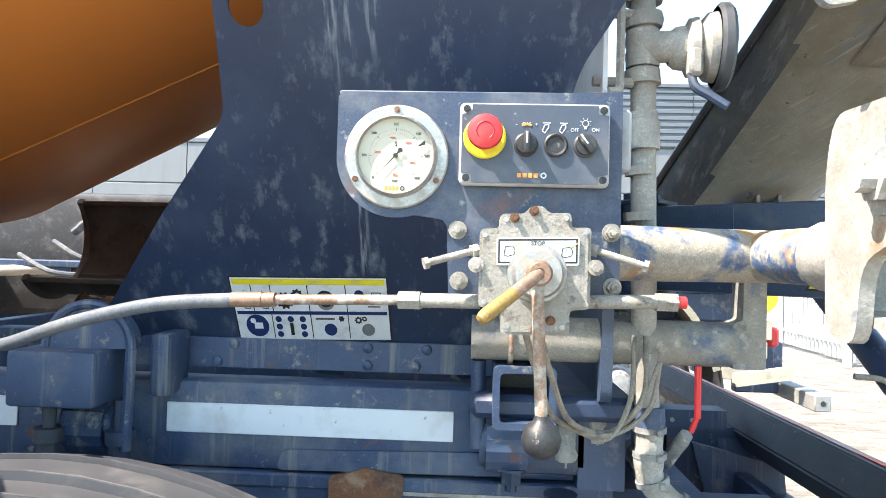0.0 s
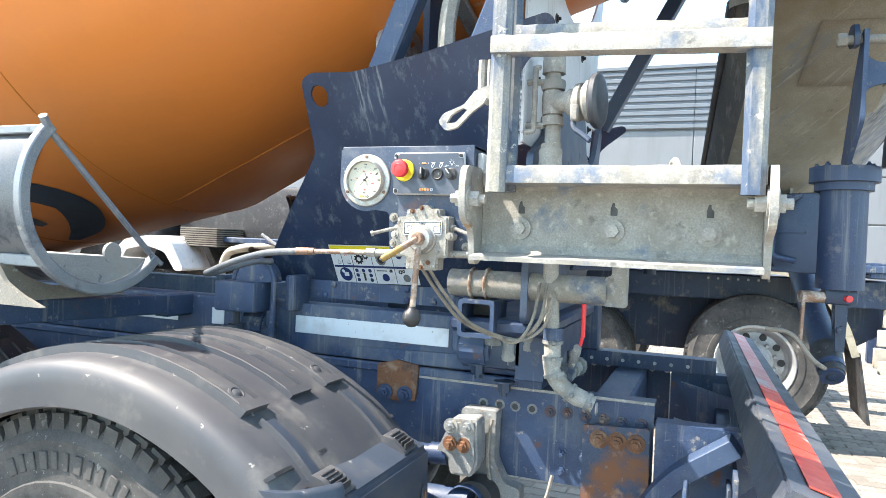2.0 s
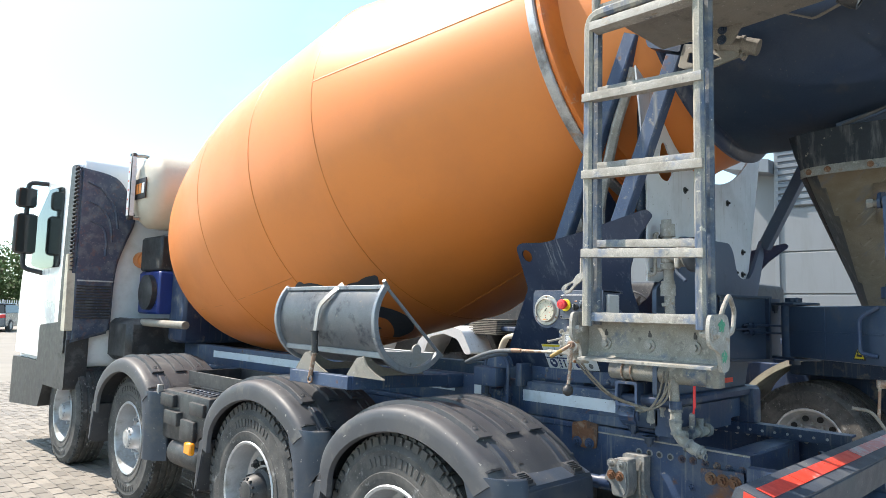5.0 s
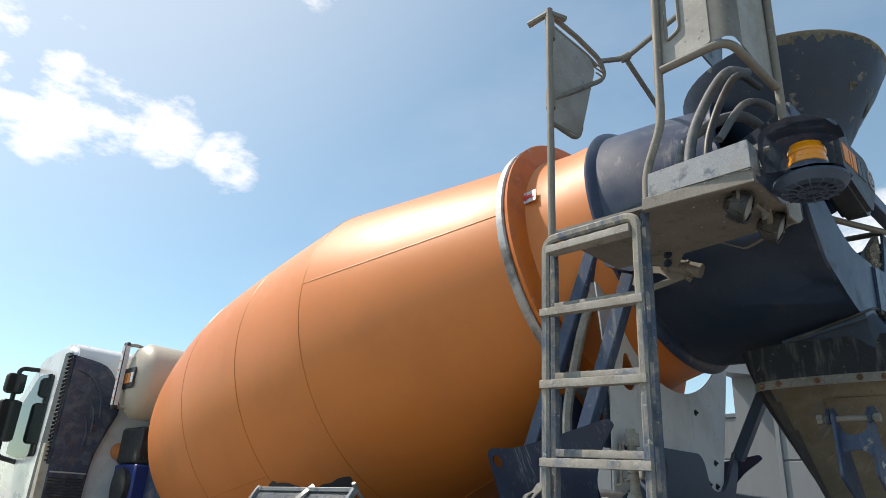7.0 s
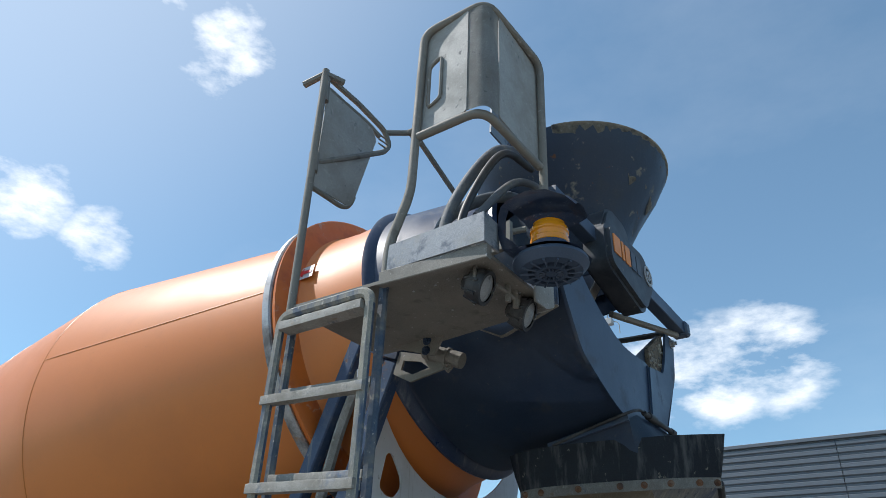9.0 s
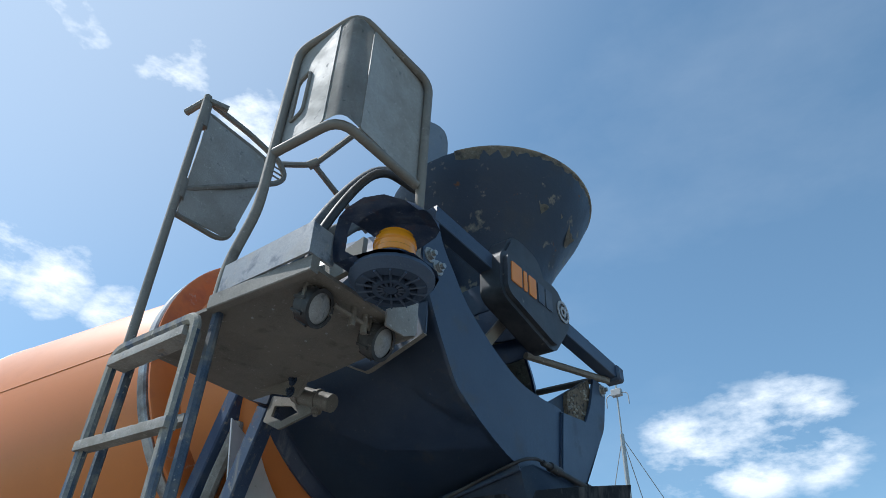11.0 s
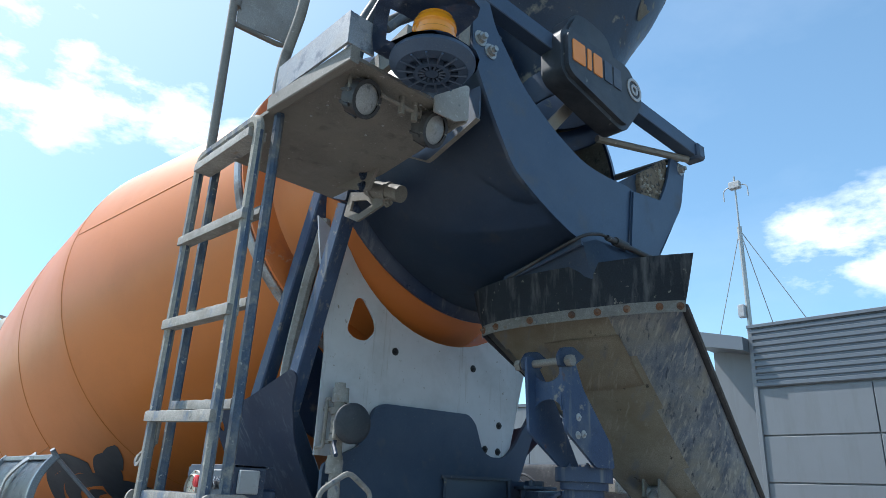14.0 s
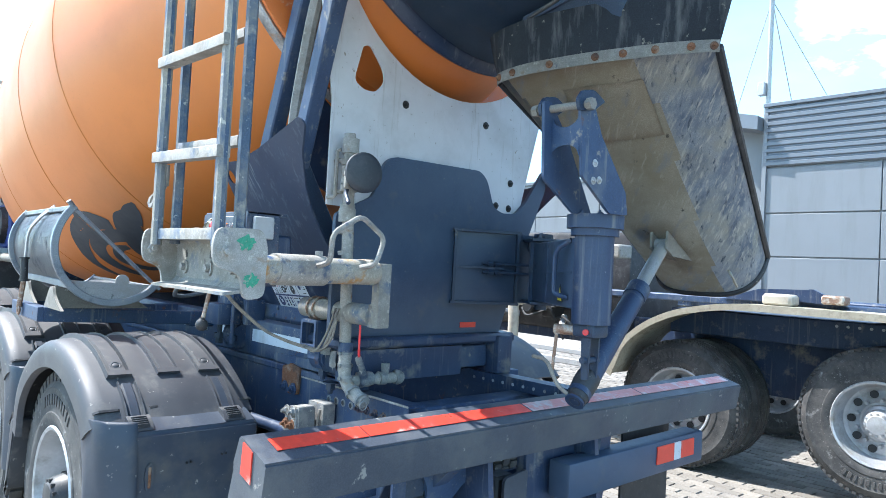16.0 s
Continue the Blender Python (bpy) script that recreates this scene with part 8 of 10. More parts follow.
def half_pipe(label, mirror, mats):
    def f(p):
        return mir(p) if mirror else Vector(p)
    m_shell, m_rim = mats
    t = thing("extension_chute", f((-1.2, HY, HZ - HR)), label, "chute", "spare chute sections")

    def arc(x, a, r):
        return f((x, HY + r * math.cos(radians(a)), HZ + r * math.sin(radians(a))))
    bm = B()
    loops = []
    for x, r in ((-1.655, 0.236), (-1.3, 0.239), (-0.75, HR)):
        loops.append([arc(x, 138 + 178 * i / 26, r) for i in range(27)])
    rings(bm, loops, closed=False, cap=False)
    bmesh.ops.solidify(bm, geom=bm.faces[:], thickness=0.006)
    sh = part("trough", bm, m_shell, t, "dull grey half-round steel trough" if not mirror else "rusty half-round steel trough")
    for x, r, w in ((-1.655, 0.239, 0.03), (-0.755, 0.246, 0.03)):
        bm = B()
        sweep(bm, [arc(x, 136 + 182 * i / 30, r + 0.004) for i in range(31)], rect_section(w, 0.026), f((1, 0, 0)) - f((0, 0, 0)))
        part("end_rim", bm, m_rim, sh)
    bm = B()
    for a in (139, 315):
        beam(bm, arc(-1.66, a, 0.243), arc(-0.75, a, 0.250), 0.022, 0.022)
    beam(bm, arc(-1.64, 223, 0.242), arc(-0.75, 223, 0.252), 0.016, 0.030)
    part("edge_bar", bm, m_rim, sh)
    bm = B()
    tube(bm, [arc(-0.755, 138, 0.245), arc(-0.755, 318, 0.225)], 0.009, 8)
    tube(bm, [arc(-0.745, 137, 0.285), arc(-0.755, 138, 0.24)], 0.011, 8)
    tube(bm, [arc(-0.745, 318, 0.275), arc(-0.755, 318, 0.23)], 0.009, 8)
    part("cross_rod", bm, m_rim, sh)
    bm = B()
    seg = [arc(-0.775, 220 + 95 * i / 16, HR - 0.004) for i in range(17)]
    rings(bm, [seg, [p + Vector((0.006, 0, 0)) for p in seg]])
    for y in (0.93,):
        p = f((-0.772, y, 1.392))
        cyl(bm, p - Vector((0.004, 0, 0)), p + Vector((0.006, 0, 0)), 0.030, 18)
    part("end_plate", bm, M_GALV, sh)
    return t


half_pipe("grey half-round spare chute strapped above mudguards", False, (M_TROUGH, M_TROUGH))
half_pipe("rusty half-round spare chute on the far side", True, (M_BROWN, M_BROWN))
# strap with dark grip
bm = B()
st_pts = [(-1.125, 0.715, 1.725), (-1.165, 0.665, 1.67), (-1.222, 0.634, 1.597), (-1.245, 0.630, 1.475)]
sweep(bm, curve(st_pts, 5), rect_section(0.032, 0.008, 0.001), (0, -1, 0.3))
strap = thing("lashing_strap", (-1.25, 0.63, 1.2), "grey lashing strap with dark grip and hook", "strap")
part("band", bm, M_GALV, strap)
bm = B()
tube(bm, [(-1.246, 0.628, 1.475), (-1.240, 0.630, 1.362)], 0.017, 12)
cyl(bm, (-1.246, 0.628, 1.468), (-1.246, 0.628, 1.476), 0.023, 12)
cyl(bm, (-1.240, 0.630, 1.360), (-1.240, 0.630, 1.368), 0.021, 12)
part("grip", bm, M_BLACK, strap)
bm = B()
tube(bm, rounded([(-1.240, 0.630, 1.365), (-1.258, 0.625, 1.27), (-1.262, 0.622, 1.235)], 0.02), 0.012, 8)
tube(bm, [Vector((-1.263 + 0.018 * math.cos(a * math.pi / 6), 0.622, 1.220 + 0.018 * math.sin(a * math.pi / 6))) for a in range(12)], 0.006, 6, True)
part("hook", bm, M_ROD, strap)
# carrier frame with saddles
rack = thing("chute_rack", (-1.2, 1.05, 1.2), "dark steel rack carrying the spare chute", "rack")
for a, b in (((-1.48, 0.66, 1.225), (-0.95, 0.66, 1.225)), ((-1.46, 0.66, 1.225), (-1.46, 1.46, 1.20)), ((-0.965, 0.66, 1.225), (-0.965, 1.46, 1.20))):
    bm = B()
    beam(bm, a, b, 0.05, 0.065)
    part("rack_bar", bm, M_NAVY_DUSTY, rack)
for x in (-1.0, -1.49):
    bm = B()
    box(bm, (x, 1.33, 1.16), (x + 0.065, 1.46, 1.24), 0.006)
    part("rack_foot", bm, M_NAVY_DUSTY, rack)
for x in (-1.37, -0.90):
    bm = B()
    prism(bm, round2([(x - 0.115, 1.257), (x - 0.03, 1.352), (x + 0.015, 1.358), (x + 0.05, 1.315), (x + 0.11, 1.285), (x + 0.19, 1.257)], 0.012), "y", 0.672, 0.684)
    part("saddle_face", bm, M_PLATFORM, rack)
    bm = B()
    seat_ = [(HY + 0.249 * math.cos(radians(a)), HZ + 0.249 * math.sin(radians(a))) for a in range(226, 300, 6)]
    prism(bm, [(0.686, 1.257), (0.686, 1.36)] + seat_ + [(1.10, 1.257)], "x", x - 0.006, x + 0.006)
    part("saddle", bm, M_PLATFORM, rack)
rk2 = thing("chute_rack", mir((-1.2, 1.05, 1.2)), "dark steel rack carrying the rusty spare chute", "rack")
for x in (-1.46, -0.965):
    bm = B()
    beam(bm, (x, 2.24, 1.22), (x, 3.02, 1.225), 0.05, 0.065)
    part("rack_bar", bm, M_NAVY_DUSTY, rk2)
    bm = B()
    seat_ = [(2 * Y0 - HY - 0.249 * math.cos(radians(a)), HZ + 0.249 * math.sin(radians(a))) for a in range(226, 300, 6)]
    prism(bm, [(2 * Y0 - 0.686, 1.257), (2 * Y0 - 0.686, 1.36)] + seat_ + [(2 * Y0 - 1.10, 1.257)], "x", x - 0.006, x + 0.006)
    part("saddle", bm, M_RUST, rk2)

# ---- folding ladder and its bracket ----
lad = thing("access_ladder", (0.66, 0.66, 1.45), "cement-splashed steel access ladder to the platform", "ladder")
LX = (0.455, 0.873)
top_ = [(LX[0], 0.628, 1.555), (LX[0] + 0.004, 0.625, 2.69), (LX[1], 0.625, 2.69), (LX[1], 0.628, 1.555)]
bm = B()
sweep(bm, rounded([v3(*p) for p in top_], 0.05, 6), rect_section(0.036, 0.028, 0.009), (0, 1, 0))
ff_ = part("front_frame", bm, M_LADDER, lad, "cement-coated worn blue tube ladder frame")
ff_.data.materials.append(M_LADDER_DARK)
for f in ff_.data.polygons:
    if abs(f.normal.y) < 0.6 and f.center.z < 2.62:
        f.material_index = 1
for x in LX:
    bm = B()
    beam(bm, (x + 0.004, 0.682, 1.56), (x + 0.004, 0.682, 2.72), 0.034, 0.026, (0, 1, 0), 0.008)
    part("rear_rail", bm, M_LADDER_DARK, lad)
rng = random.Random(8)


def rough_bar(bm, x0, x1, y0, y1, z0, z1, tilt=0.0):
    """A tread bar with an uneven cement-caked top edge."""
    n = 22
    loops = []
    for i in range(n + 1):
        x = x0 + (x1 - x0) * i / n
        e = rng.uniform(-0.0012, 0.0022)
        s_ = tilt * (i / n - 0.5)
        loops.append([v3(x, y0, z0 + s_), v3(x, y1, z0 + s_), v3(x, y1, z1 + e + s_), v3(x, y0 + 0.002, z1 + e * 0.7 + s_), v3(x, y0, z1 - 0.003 + s_)])
    rings(bm, loops)


for z in (1.793, 2.077, 2.360):
    bm = B()
    rough_bar(bm, LX[0] - 0.014, LX[1] + 0.016, 0.604, 0.640, z - 0.004, z + 0.026, -0.018)
    rg = part("rung", bm, M_CEMENT_BLUE, lad, "cement-caked ladder rung")
    bm = B()
    rough_bar(bm, LX[0] + 0.012, LX[1] - 0.008, 0.668, 0.698, z + 0.036, z + 0.062, -0.018)
    part("back_tread", bm, M_CEMENT_BLUE, rg)
bm = B()
rough_bar(bm, LX[0] + 0.02, LX[1] - 0.02, 0.60, 0.66, 2.625, 2.655)
part("top_tread", bm, M_CEMENT, lad)
bm = B()
rough_bar(bm, 0.445, 0.893, 0.625, 0.705, 1.572, 1.602)
part("bottom_tread", bm, M_CEMENT_BLUE, lad)
# pressed bracket plate
bm = B()
loops = []
sec = [(0.700, 1.600), (0.704, 1.572), (0.712, 1.565), (0.712, 1.462), (0.700, 1.448), (0.640, 1.440), (0.640, 1.432), (0.704, 1.440), (0.720, 1.458), (0.720, 1.570), (0.712, 1.60)]
prism(bm, sec, "x", 0.405, 0.895)
br = part("bracket_plate", bm, M_CEMENT_BLUE, lad, "cement-splashed pressed bracket plate")
for x in (0.481, 0.651, 0.812):
    bm = B()
    cyl(bm, (x, 0.7125, 1.494), (x, 0.706, 1.494), 0.021, 20)
    cyl(bm, (x, 0.708, 1.494), (x, 0.694, 1.494), 0.0125, 6)
    part("bolt", bm, M_CEMENT, br)
    bm = B()
    prism(bm, round2([(x - 0.005, 1.522), (x + 0.007, 1.522), (x + 0.007, 1.534), (x + 0.002, 1.538), (x + 0.002, 1.545), (x - 0.002, 1.545), (x - 0.005, 1.534)], 0.002), "y", 0.7105, 0.714)
    part("key_slot", bm, M_BLACK, br)
# end plates
for x, sgn in ((0.398, -1), (0.902, 1)):
    bm = B()
    ep = round2([(0.607, 1.507), (0.600, 1.56), (0.612, 1.603), (0.735, 1.606), (0.752, 1.56), (0.748, 1.428), (0.690, 1.420), (0.680, 1.485)], 0.022)
    if sgn < 0:
        ep = [(0.605 + (y - 0.60) * 0.76, z) for y, z in ep]
    prism(bm, ep, "x", x - 0.006, x + 0.006)
    e_ = part("end_plate", bm, M_CEMENT, lad, "pale cement-splashed end plate")
    bm = B()
    bolt(bm, (x + 0.006 * sgn, 0.634, 1.543), (sgn, 0, 0), 0.016, 0.012)
    bolt(bm, (x - 0.006 * sgn, 0.634, 1.543), (-sgn, 0, 0), 0.015, 0.02)
    part("hinge_bolt", bm, M_CEMENT, e_)
    if sgn > 0:
        for y, z, r in ((0.690, 1.568, 0.022), (0.708, 1.472, 0.02)):
            bm = B()
            prism(bm, [(y + r * (1 + 0.12 * math.sin(5 * a + z * 40) + 0.14 * math.sin(11 * a) + 0.1 * math.sin(3 * a)) * math.cos(a), z + r * (0.85 + 0.12 * math.sin(5 * a) + 0.12 * math.sin(9 * a + 1)) * math.sin(a)) for a in [i * 0.131 for i in range(48)]], "x", x + 0.0062, x + 0.0072)
            part("paint_mark", bm, M_GREENPAINT, e_, "green paint mark")
# latch handle beside the ladder
bm = B()
tube(bm, rounded([(0.41, 0.66, 1.80), (0.41, 0.66, 1.735), (0.43, 0.64, 1.72)], 0.02), 0.008, 8)
tube(bm, rounded([(0.425, 0.66, 1.80), (0.425, 0.66, 1.735)], 0.02), 0.006, 8)
outl = round2([(0.335, 1.685), (0.35, 1.668), (0.372, 1.672), (0.40, 1.70), (0.435, 1.725), (0.435, 1.75), (0.405, 1.74), (0.385, 1.715), (0.345, 1.70)], 0.006)
prism(bm, outl, "y", 0.636, 0.644, holes=[round2([(0.352, 1.681), (0.37, 1.683), (0.392, 1.705), (0.383, 1.709), (0.36, 1.696)], 0.003)])
part("latch_handle", bm, M_CEMENT, lad, "cement-coated latch handle")
# pipe frame that carries ladder and panel
pf = thing("pipe_bracket", (0.4, 1.35, 1.3), "cement-splashed blue pipe bracket", "bracket")
bm = B()
tube(bm, [(0.24, 1.22, 1.50), (0.60, 1.33, 1.502)], 0.045, 20)
tube(bm, [(0.585, 1.345, 1.502), (0.64, 0.72, 1.497)], 0.043, 20)
part("upper_pipe", bm, M_PIPE, pf)
bm = B()
tube(bm, [(0.60, 1.12, 1.50), (0.617, 0.93, 1.499)], 0.050, 20)
cyl(bm, (0.605, 1.10, 1.535), (0.605, 1.10, 1.565), 0.014, 6)
part("clamp_collar", bm, M_CEMENT, pf)
bm = B()
tube(bm, [(0.10, 1.375, 1.345), (0.56, 1.375, 1.345)], 0.040, 20)
part("lower_pipe", bm, M_CEMENT_BLUE, pf)
bm = B()
prism(bm, round2([(0.555, 1.305), (0.612, 1.305), (0.612, 1.535), (0.572, 1.535), (0.572, 1.39), (0.555, 1.385)], 0.006), "y", 1.350, 1.402)
part("corner_post", bm, M_CEMENT_BLUE, pf)
for x in (0.17, 0.215):
    bm = B()
    tube(bm, [Vector((x, 1.375 + 0.044 * math.cos(a * math.pi / 8), 1.345 + 0.044 * math.sin(a * math.pi / 8))) for a in range(16)], 0.005, 6, True)
    part("u_clamp", bm, M_ROD, pf)
bm = B()
tube(bm, rounded([(0.64, 1.07, 1.515), (0.735, 1.06, 1.53), (0.755, 1.05, 1.62), (0.729, 1.174, 1.685), (0.70, 1.295, 1.62), (0.705, 1.26, 1.53), (0.61, 1.25, 1.515)], 0.03, 5), 0.009, 8)
part("hook_ring", bm, M_CEMENT, pf, "bent rod hook")
# square socket and arm under the panel
bm = B()
prism(bm, round2([(0.14, 1.19), (0.14, 1.30), (0.25, 1.30), (0.25, 1.19)], 0.012), "y", 1.33, 1.46, holes=[round2([(0.152, 1.202), (0.152, 1.288), (0.238, 1.288), (0.238, 1.202)], 0.01)])
part("square_socket", bm, M_NAVY_DUSTY, pf)
bm = B()
box(bm, (0.15, 1.44, 1.20), (0.24, 1.455, 1.29))
part("socket_floor", bm, M_BLACK, pf)
bm = B()
box(bm, (0.15, 1.40, 1.09), (0.33, 1.455, 1.20), 0.02, 2)
bolt(bm, (0.18, 1.42, 1.10), (0, 0, -1), 0.02, 0.03)
bolt(bm, (0.27, 1.40, 1.06), (0, 0, -1), 0.02, 0.03)
part("clamp_base", bm, M_HOPPER_WORN, pf)
bm = B()
tube(bm, [(0.115, 1.40, 1.14), (0.115, 1.40, 1.30)], 0.014, 10)
part("pin_rod", bm, M_NAVY_DUSTY, pf)

# ---- control panel ----
cp = thing("control_panel", (0.15, 1.0, 1.43), "navy mixer control panel with gauge and lever valve", "control panel")
bm = B()
gc = (0.0, 1.61)
arc_ = disc2(gc[0], gc[1], 0.077, 26, 180, 288)
outl = [(0.2835, 1.697), (-0.0765, 1.688)] + arc_ + [(0.06, 1.532)] + [(0.066, 1.524), (0.070, 1.437), (0.082, 1.425), (0.2835, 1.425)]
prism(bm, outl, "y", 1.0, 1.006)
pan = part("panel_plate", bm, M_PANEL_NAVY, cp, "scuffed navy panel plate")
bm = B()
box(bm, (0.2775, 1.006, 1.43), (0.2835, 1.13, 1.697), 0.002)
box(bm, (-0.0765, 1.006, 1.687), (0.2835, 1.16, 1.697), 0.002)
part("panel_return", bm, M_PANEL_NAVY, cp)
bm = B()
box(bm, (0.284, 1.02, 1.60), (0.30, 1.10, 1.68), 0.004)
part("side_cover", bm, M_GREY_LIGHT, cp)
bm = B()
box(bm, (0.09, 1.10, 1.44), (0.26, 1.20, 1.62), 0.01)
part("panel_mount", bm, M_NAVY, cp)
for x, z in ((0.080, 1.519), (0.272, 1.520), (0.083, 1.455), (0.274, 1.452)):
    bm = B()
    bolt(bm, (x, 1.0, z), (0, -1, 0), 0.0076, 0.011)
    part("bolt", bm, M_CAST, pan)
# pressure gauge
GX, GZ, GY = 0.0, 1.61, 1.0
bm = B()
lathe(bm, [(0.0, 0.066), (0.004, 0.066), (0.006, 0.064), (0.006, 0.0525), (0.018, 0.0505), (0.020, 0.0485), (0.018, 0.0475), (0.012, 0.047)], (GX, GY, GZ), (0, -1, 0), 56)
ga = part("pressure_gauge", bm, M_STEEL, cp, "round steel pressure gauge with cream dial")
bm = B()
lathe(bm, [(0.0115, 0.0001), (0.0115, 0.048)], (GX, GY, GZ), (0, -1, 0), 48)
part("dial", bm, M_DIAL, ga)


def dial(a, r, y):
    """a: degrees clockwise from straight up."""
    return v3(GX + r * math.sin(radians(a)), y, GZ + r * math.cos(radians(a)))


YD = GY - 0.0118
bm = B()
for i in range(61):
    a = -135 + 270 * i / 60
    r0 = 0.0305 if i % 10 == 0 else (0.0318 if i % 5 == 0 else 0.0325)
    w = 0.00035 if i % 10 == 0 else 0.00018
    t_ = v3(math.cos(radians(a)), 0, -math.sin(radians(a)))
    p, q_ = dial(a, r0, YD), dial(a, 0.0345, YD)
    vs = [p - t_ * w, p + t_ * w, q_ + t_ * w, q_ - t_ * w]
    bm.faces.new([bm.verts.new(v) for v in vs])
part("bar_scale", bm, M_INK, ga)
bm = B()
for i in range(46):
    a = -135 + 262 * i / 45
    t_ = v3(math.cos(radians(a)), 0, -math.sin(radians(a)))
    r0 = 0.0262 if i % 10 == 0 else 0.0275
    p, q_ = dial(a, r0, YD), dial(a, 0.029, YD)
    vs = [p - t_ * 0.0002, p + t_ * 0.0002, q_ + t_ * 0.0002, q_ - t_ * 0.0002]
    bm.faces.new([bm.verts.new(v) for v in vs])
part("psi_scale", bm, M_INK_RED, ga)
for i, s in enumerate(("0", "100", "200", "300", "400", "500", "600")):
    p = dial(-135 + 45 * i, 0.0395, YD)
    lettering("scale_number", s, 0.0048, facing(*p), M_INK, ga)
for a, s in ((-80, "2000"), (-10, "4000"), (45, "6000"), (112, "8000")):
    p = dial(a, 0.0228, YD)
    lettering("scale_number", s, 0.0037, facing(*p), M_INK_RED, ga)
lettering("unit_mark", "PSI", 0.0052, facing(GX, YD, GZ - 0.0245), M_INK_RED, ga)
lettering("unit_mark", "bar", 0.0052, facing(GX, YD, GZ - 0.0315), M_INK, ga)
lettering("unit_mark", "S", 0.0078, facing(GX, YD, GZ + 0.0145), M_INK, ga)
for k in range(4):
    bm = B()
    box(bm, (GX - 0.013 + k * 0.0048, YD - 0.0004, GZ - 0.0435), (GX - 0.0098 + k * 0.0048, YD, GZ - 0.0383))
    part("emblem_bar", bm, M_INK_ORANGE, ga)
bm = B()
lathe(bm, [(0, 0.0018), (0.0004, 0.0018), (0.0004, 0.0030), (0, 0.0030)], (GX + 0.0095, YD, GZ - 0.041), (0, -1, 0), 16)
part("emblem_ring", bm, M_INK, ga)
bm = B()
d_ = dial(-138, 1, 0) - dial(-138, 0, 0)
t_ = v3(d_.z, 0, -d_.x)
c = v3(GX, GY - 0.0145, GZ)
pts_ = [c + d_ * 0.030, c + t_ * 0.0009, c - d_ * 0.005 + t_ * 0.0012, c - d_ * 0.010 + t_ * 0.0035, c - d_ * 0.0125, c - d_ * 0.010 - t_ * 0.0035, c - d_ * 0.005 - t_ * 0.0012, c - t_ * 0.0009]
rings(bm, [pts_, [p + v3(0, 0.0006, 0) for p in pts_]])
cyl(bm, c + v3(0, 0.002, 0), c - v3(0, 0.001, 0), 0.003, 14)
part("needle", bm, M_INK, ga)
bm = B()
p = dial(66, 0.036, GY - 0.0150)
rings(bm, [[p + v3(-0.0055, 0, -0.003), p + v3(0.0035, 0, 0.0045), p + v3(0.0045, 0, -0.0005)], [p + v3(-0.0055, 0.0006, -0.003), p + v3(0.0035, 0.0006, 0.0045), p + v3(0.0045, 0.0006, -0.0005)]])
part("marker", bm, M_INK, ga)
for a in (0, 120, 240):
    p = dial(a, 0.0592, GY - 0.006)
    bm = B()
    cyl(bm, p, p + v3(0, -0.0025, 0), 0.0038, 12)
    cyl(bm, p + v3(0, -0.002, 0), p + v3(0, -0.003, 0), 0.0018, 6)
    part("screw", bm, M_RUST, ga)
# remote box
bm = B()
box(bm, (0.0795, 0.984, 1.5745), (0.2660, 1.0, 1.6785), 0.007, 3)
rb = part("switch_box", bm, M_GREY_LIGHT, cp, "grey switch box with rounded white border")
bm = B()
w_ = 0.0125
prism(bm, [(0.0825 + w_, 1.5778), (0.2630 - w_, 1.5778), (0.2630 - w_, 1.5778 + w_ * 0.8), (0.2630, 1.5778 + w_), (0.2630, 1.6752 - w_), (0.2630 - w_, 1.6752 - w_ * 0.8), (0.2630 - w_, 1.6752), (0.0825 + w_, 1.6752), (0.0825 + w_, 1.6752 - w_ * 0.8), (0.0825, 1.6752 - w_), (0.0825, 1.5778 + w_), (0.0825 + w_, 1.5778 + w_ * 0.8)], "y", 0.9825, 0.9845)
part("face_plate", bm, M_PANEL, rb)
for x in (0.0885, 0.2570):
    for z in (1.5835, 1.6695):
        bm = B()
        cyl(bm, (x, 0.9843, z), (x, 0.9815, z), 0.0046, 16)
        cyl(bm, (x, 0.9816, z), (x, 0.9808, z), 0.0024, 6)
        part("screw", bm, M_INK, rb)
EX, EZ = 0.111, 1.6355
bm = B()
lathe(bm, [(0.0, 0.0265), (0.004, 0.0265), (0.006, 0.024), (0.006, 0.0001)], (EX, 0.983, EZ - 0.002), (0, -1, 0), 36)
es = part("stop_button", bm, M_YELLOW, rb, "red mushroom stop button on yellow disc")
bm = B()
lathe(bm, [(0.005, 0.013), (0.020, 0.0145), (0.022, 0.0205), (0.030, 0.0215), (0.036, 0.020), (0.0385, 0.014), (0.039, 0.0001)], (EX, 0.983, EZ), (0, -1, 0), 36)
part("button_head", bm, M_RED, es)
bm = B()
tube(bm, [v3(EX + 0.0105 * math.cos(radians(a)), 0.9442, EZ + 0.0105 * math.sin(radians(a))) for a in range(-60, 240, 12)], 0.0007, 5)
part("turn_mark", bm, surface("dark_red_mark", (0.35, 0.02, 0.03), 0.5), es)
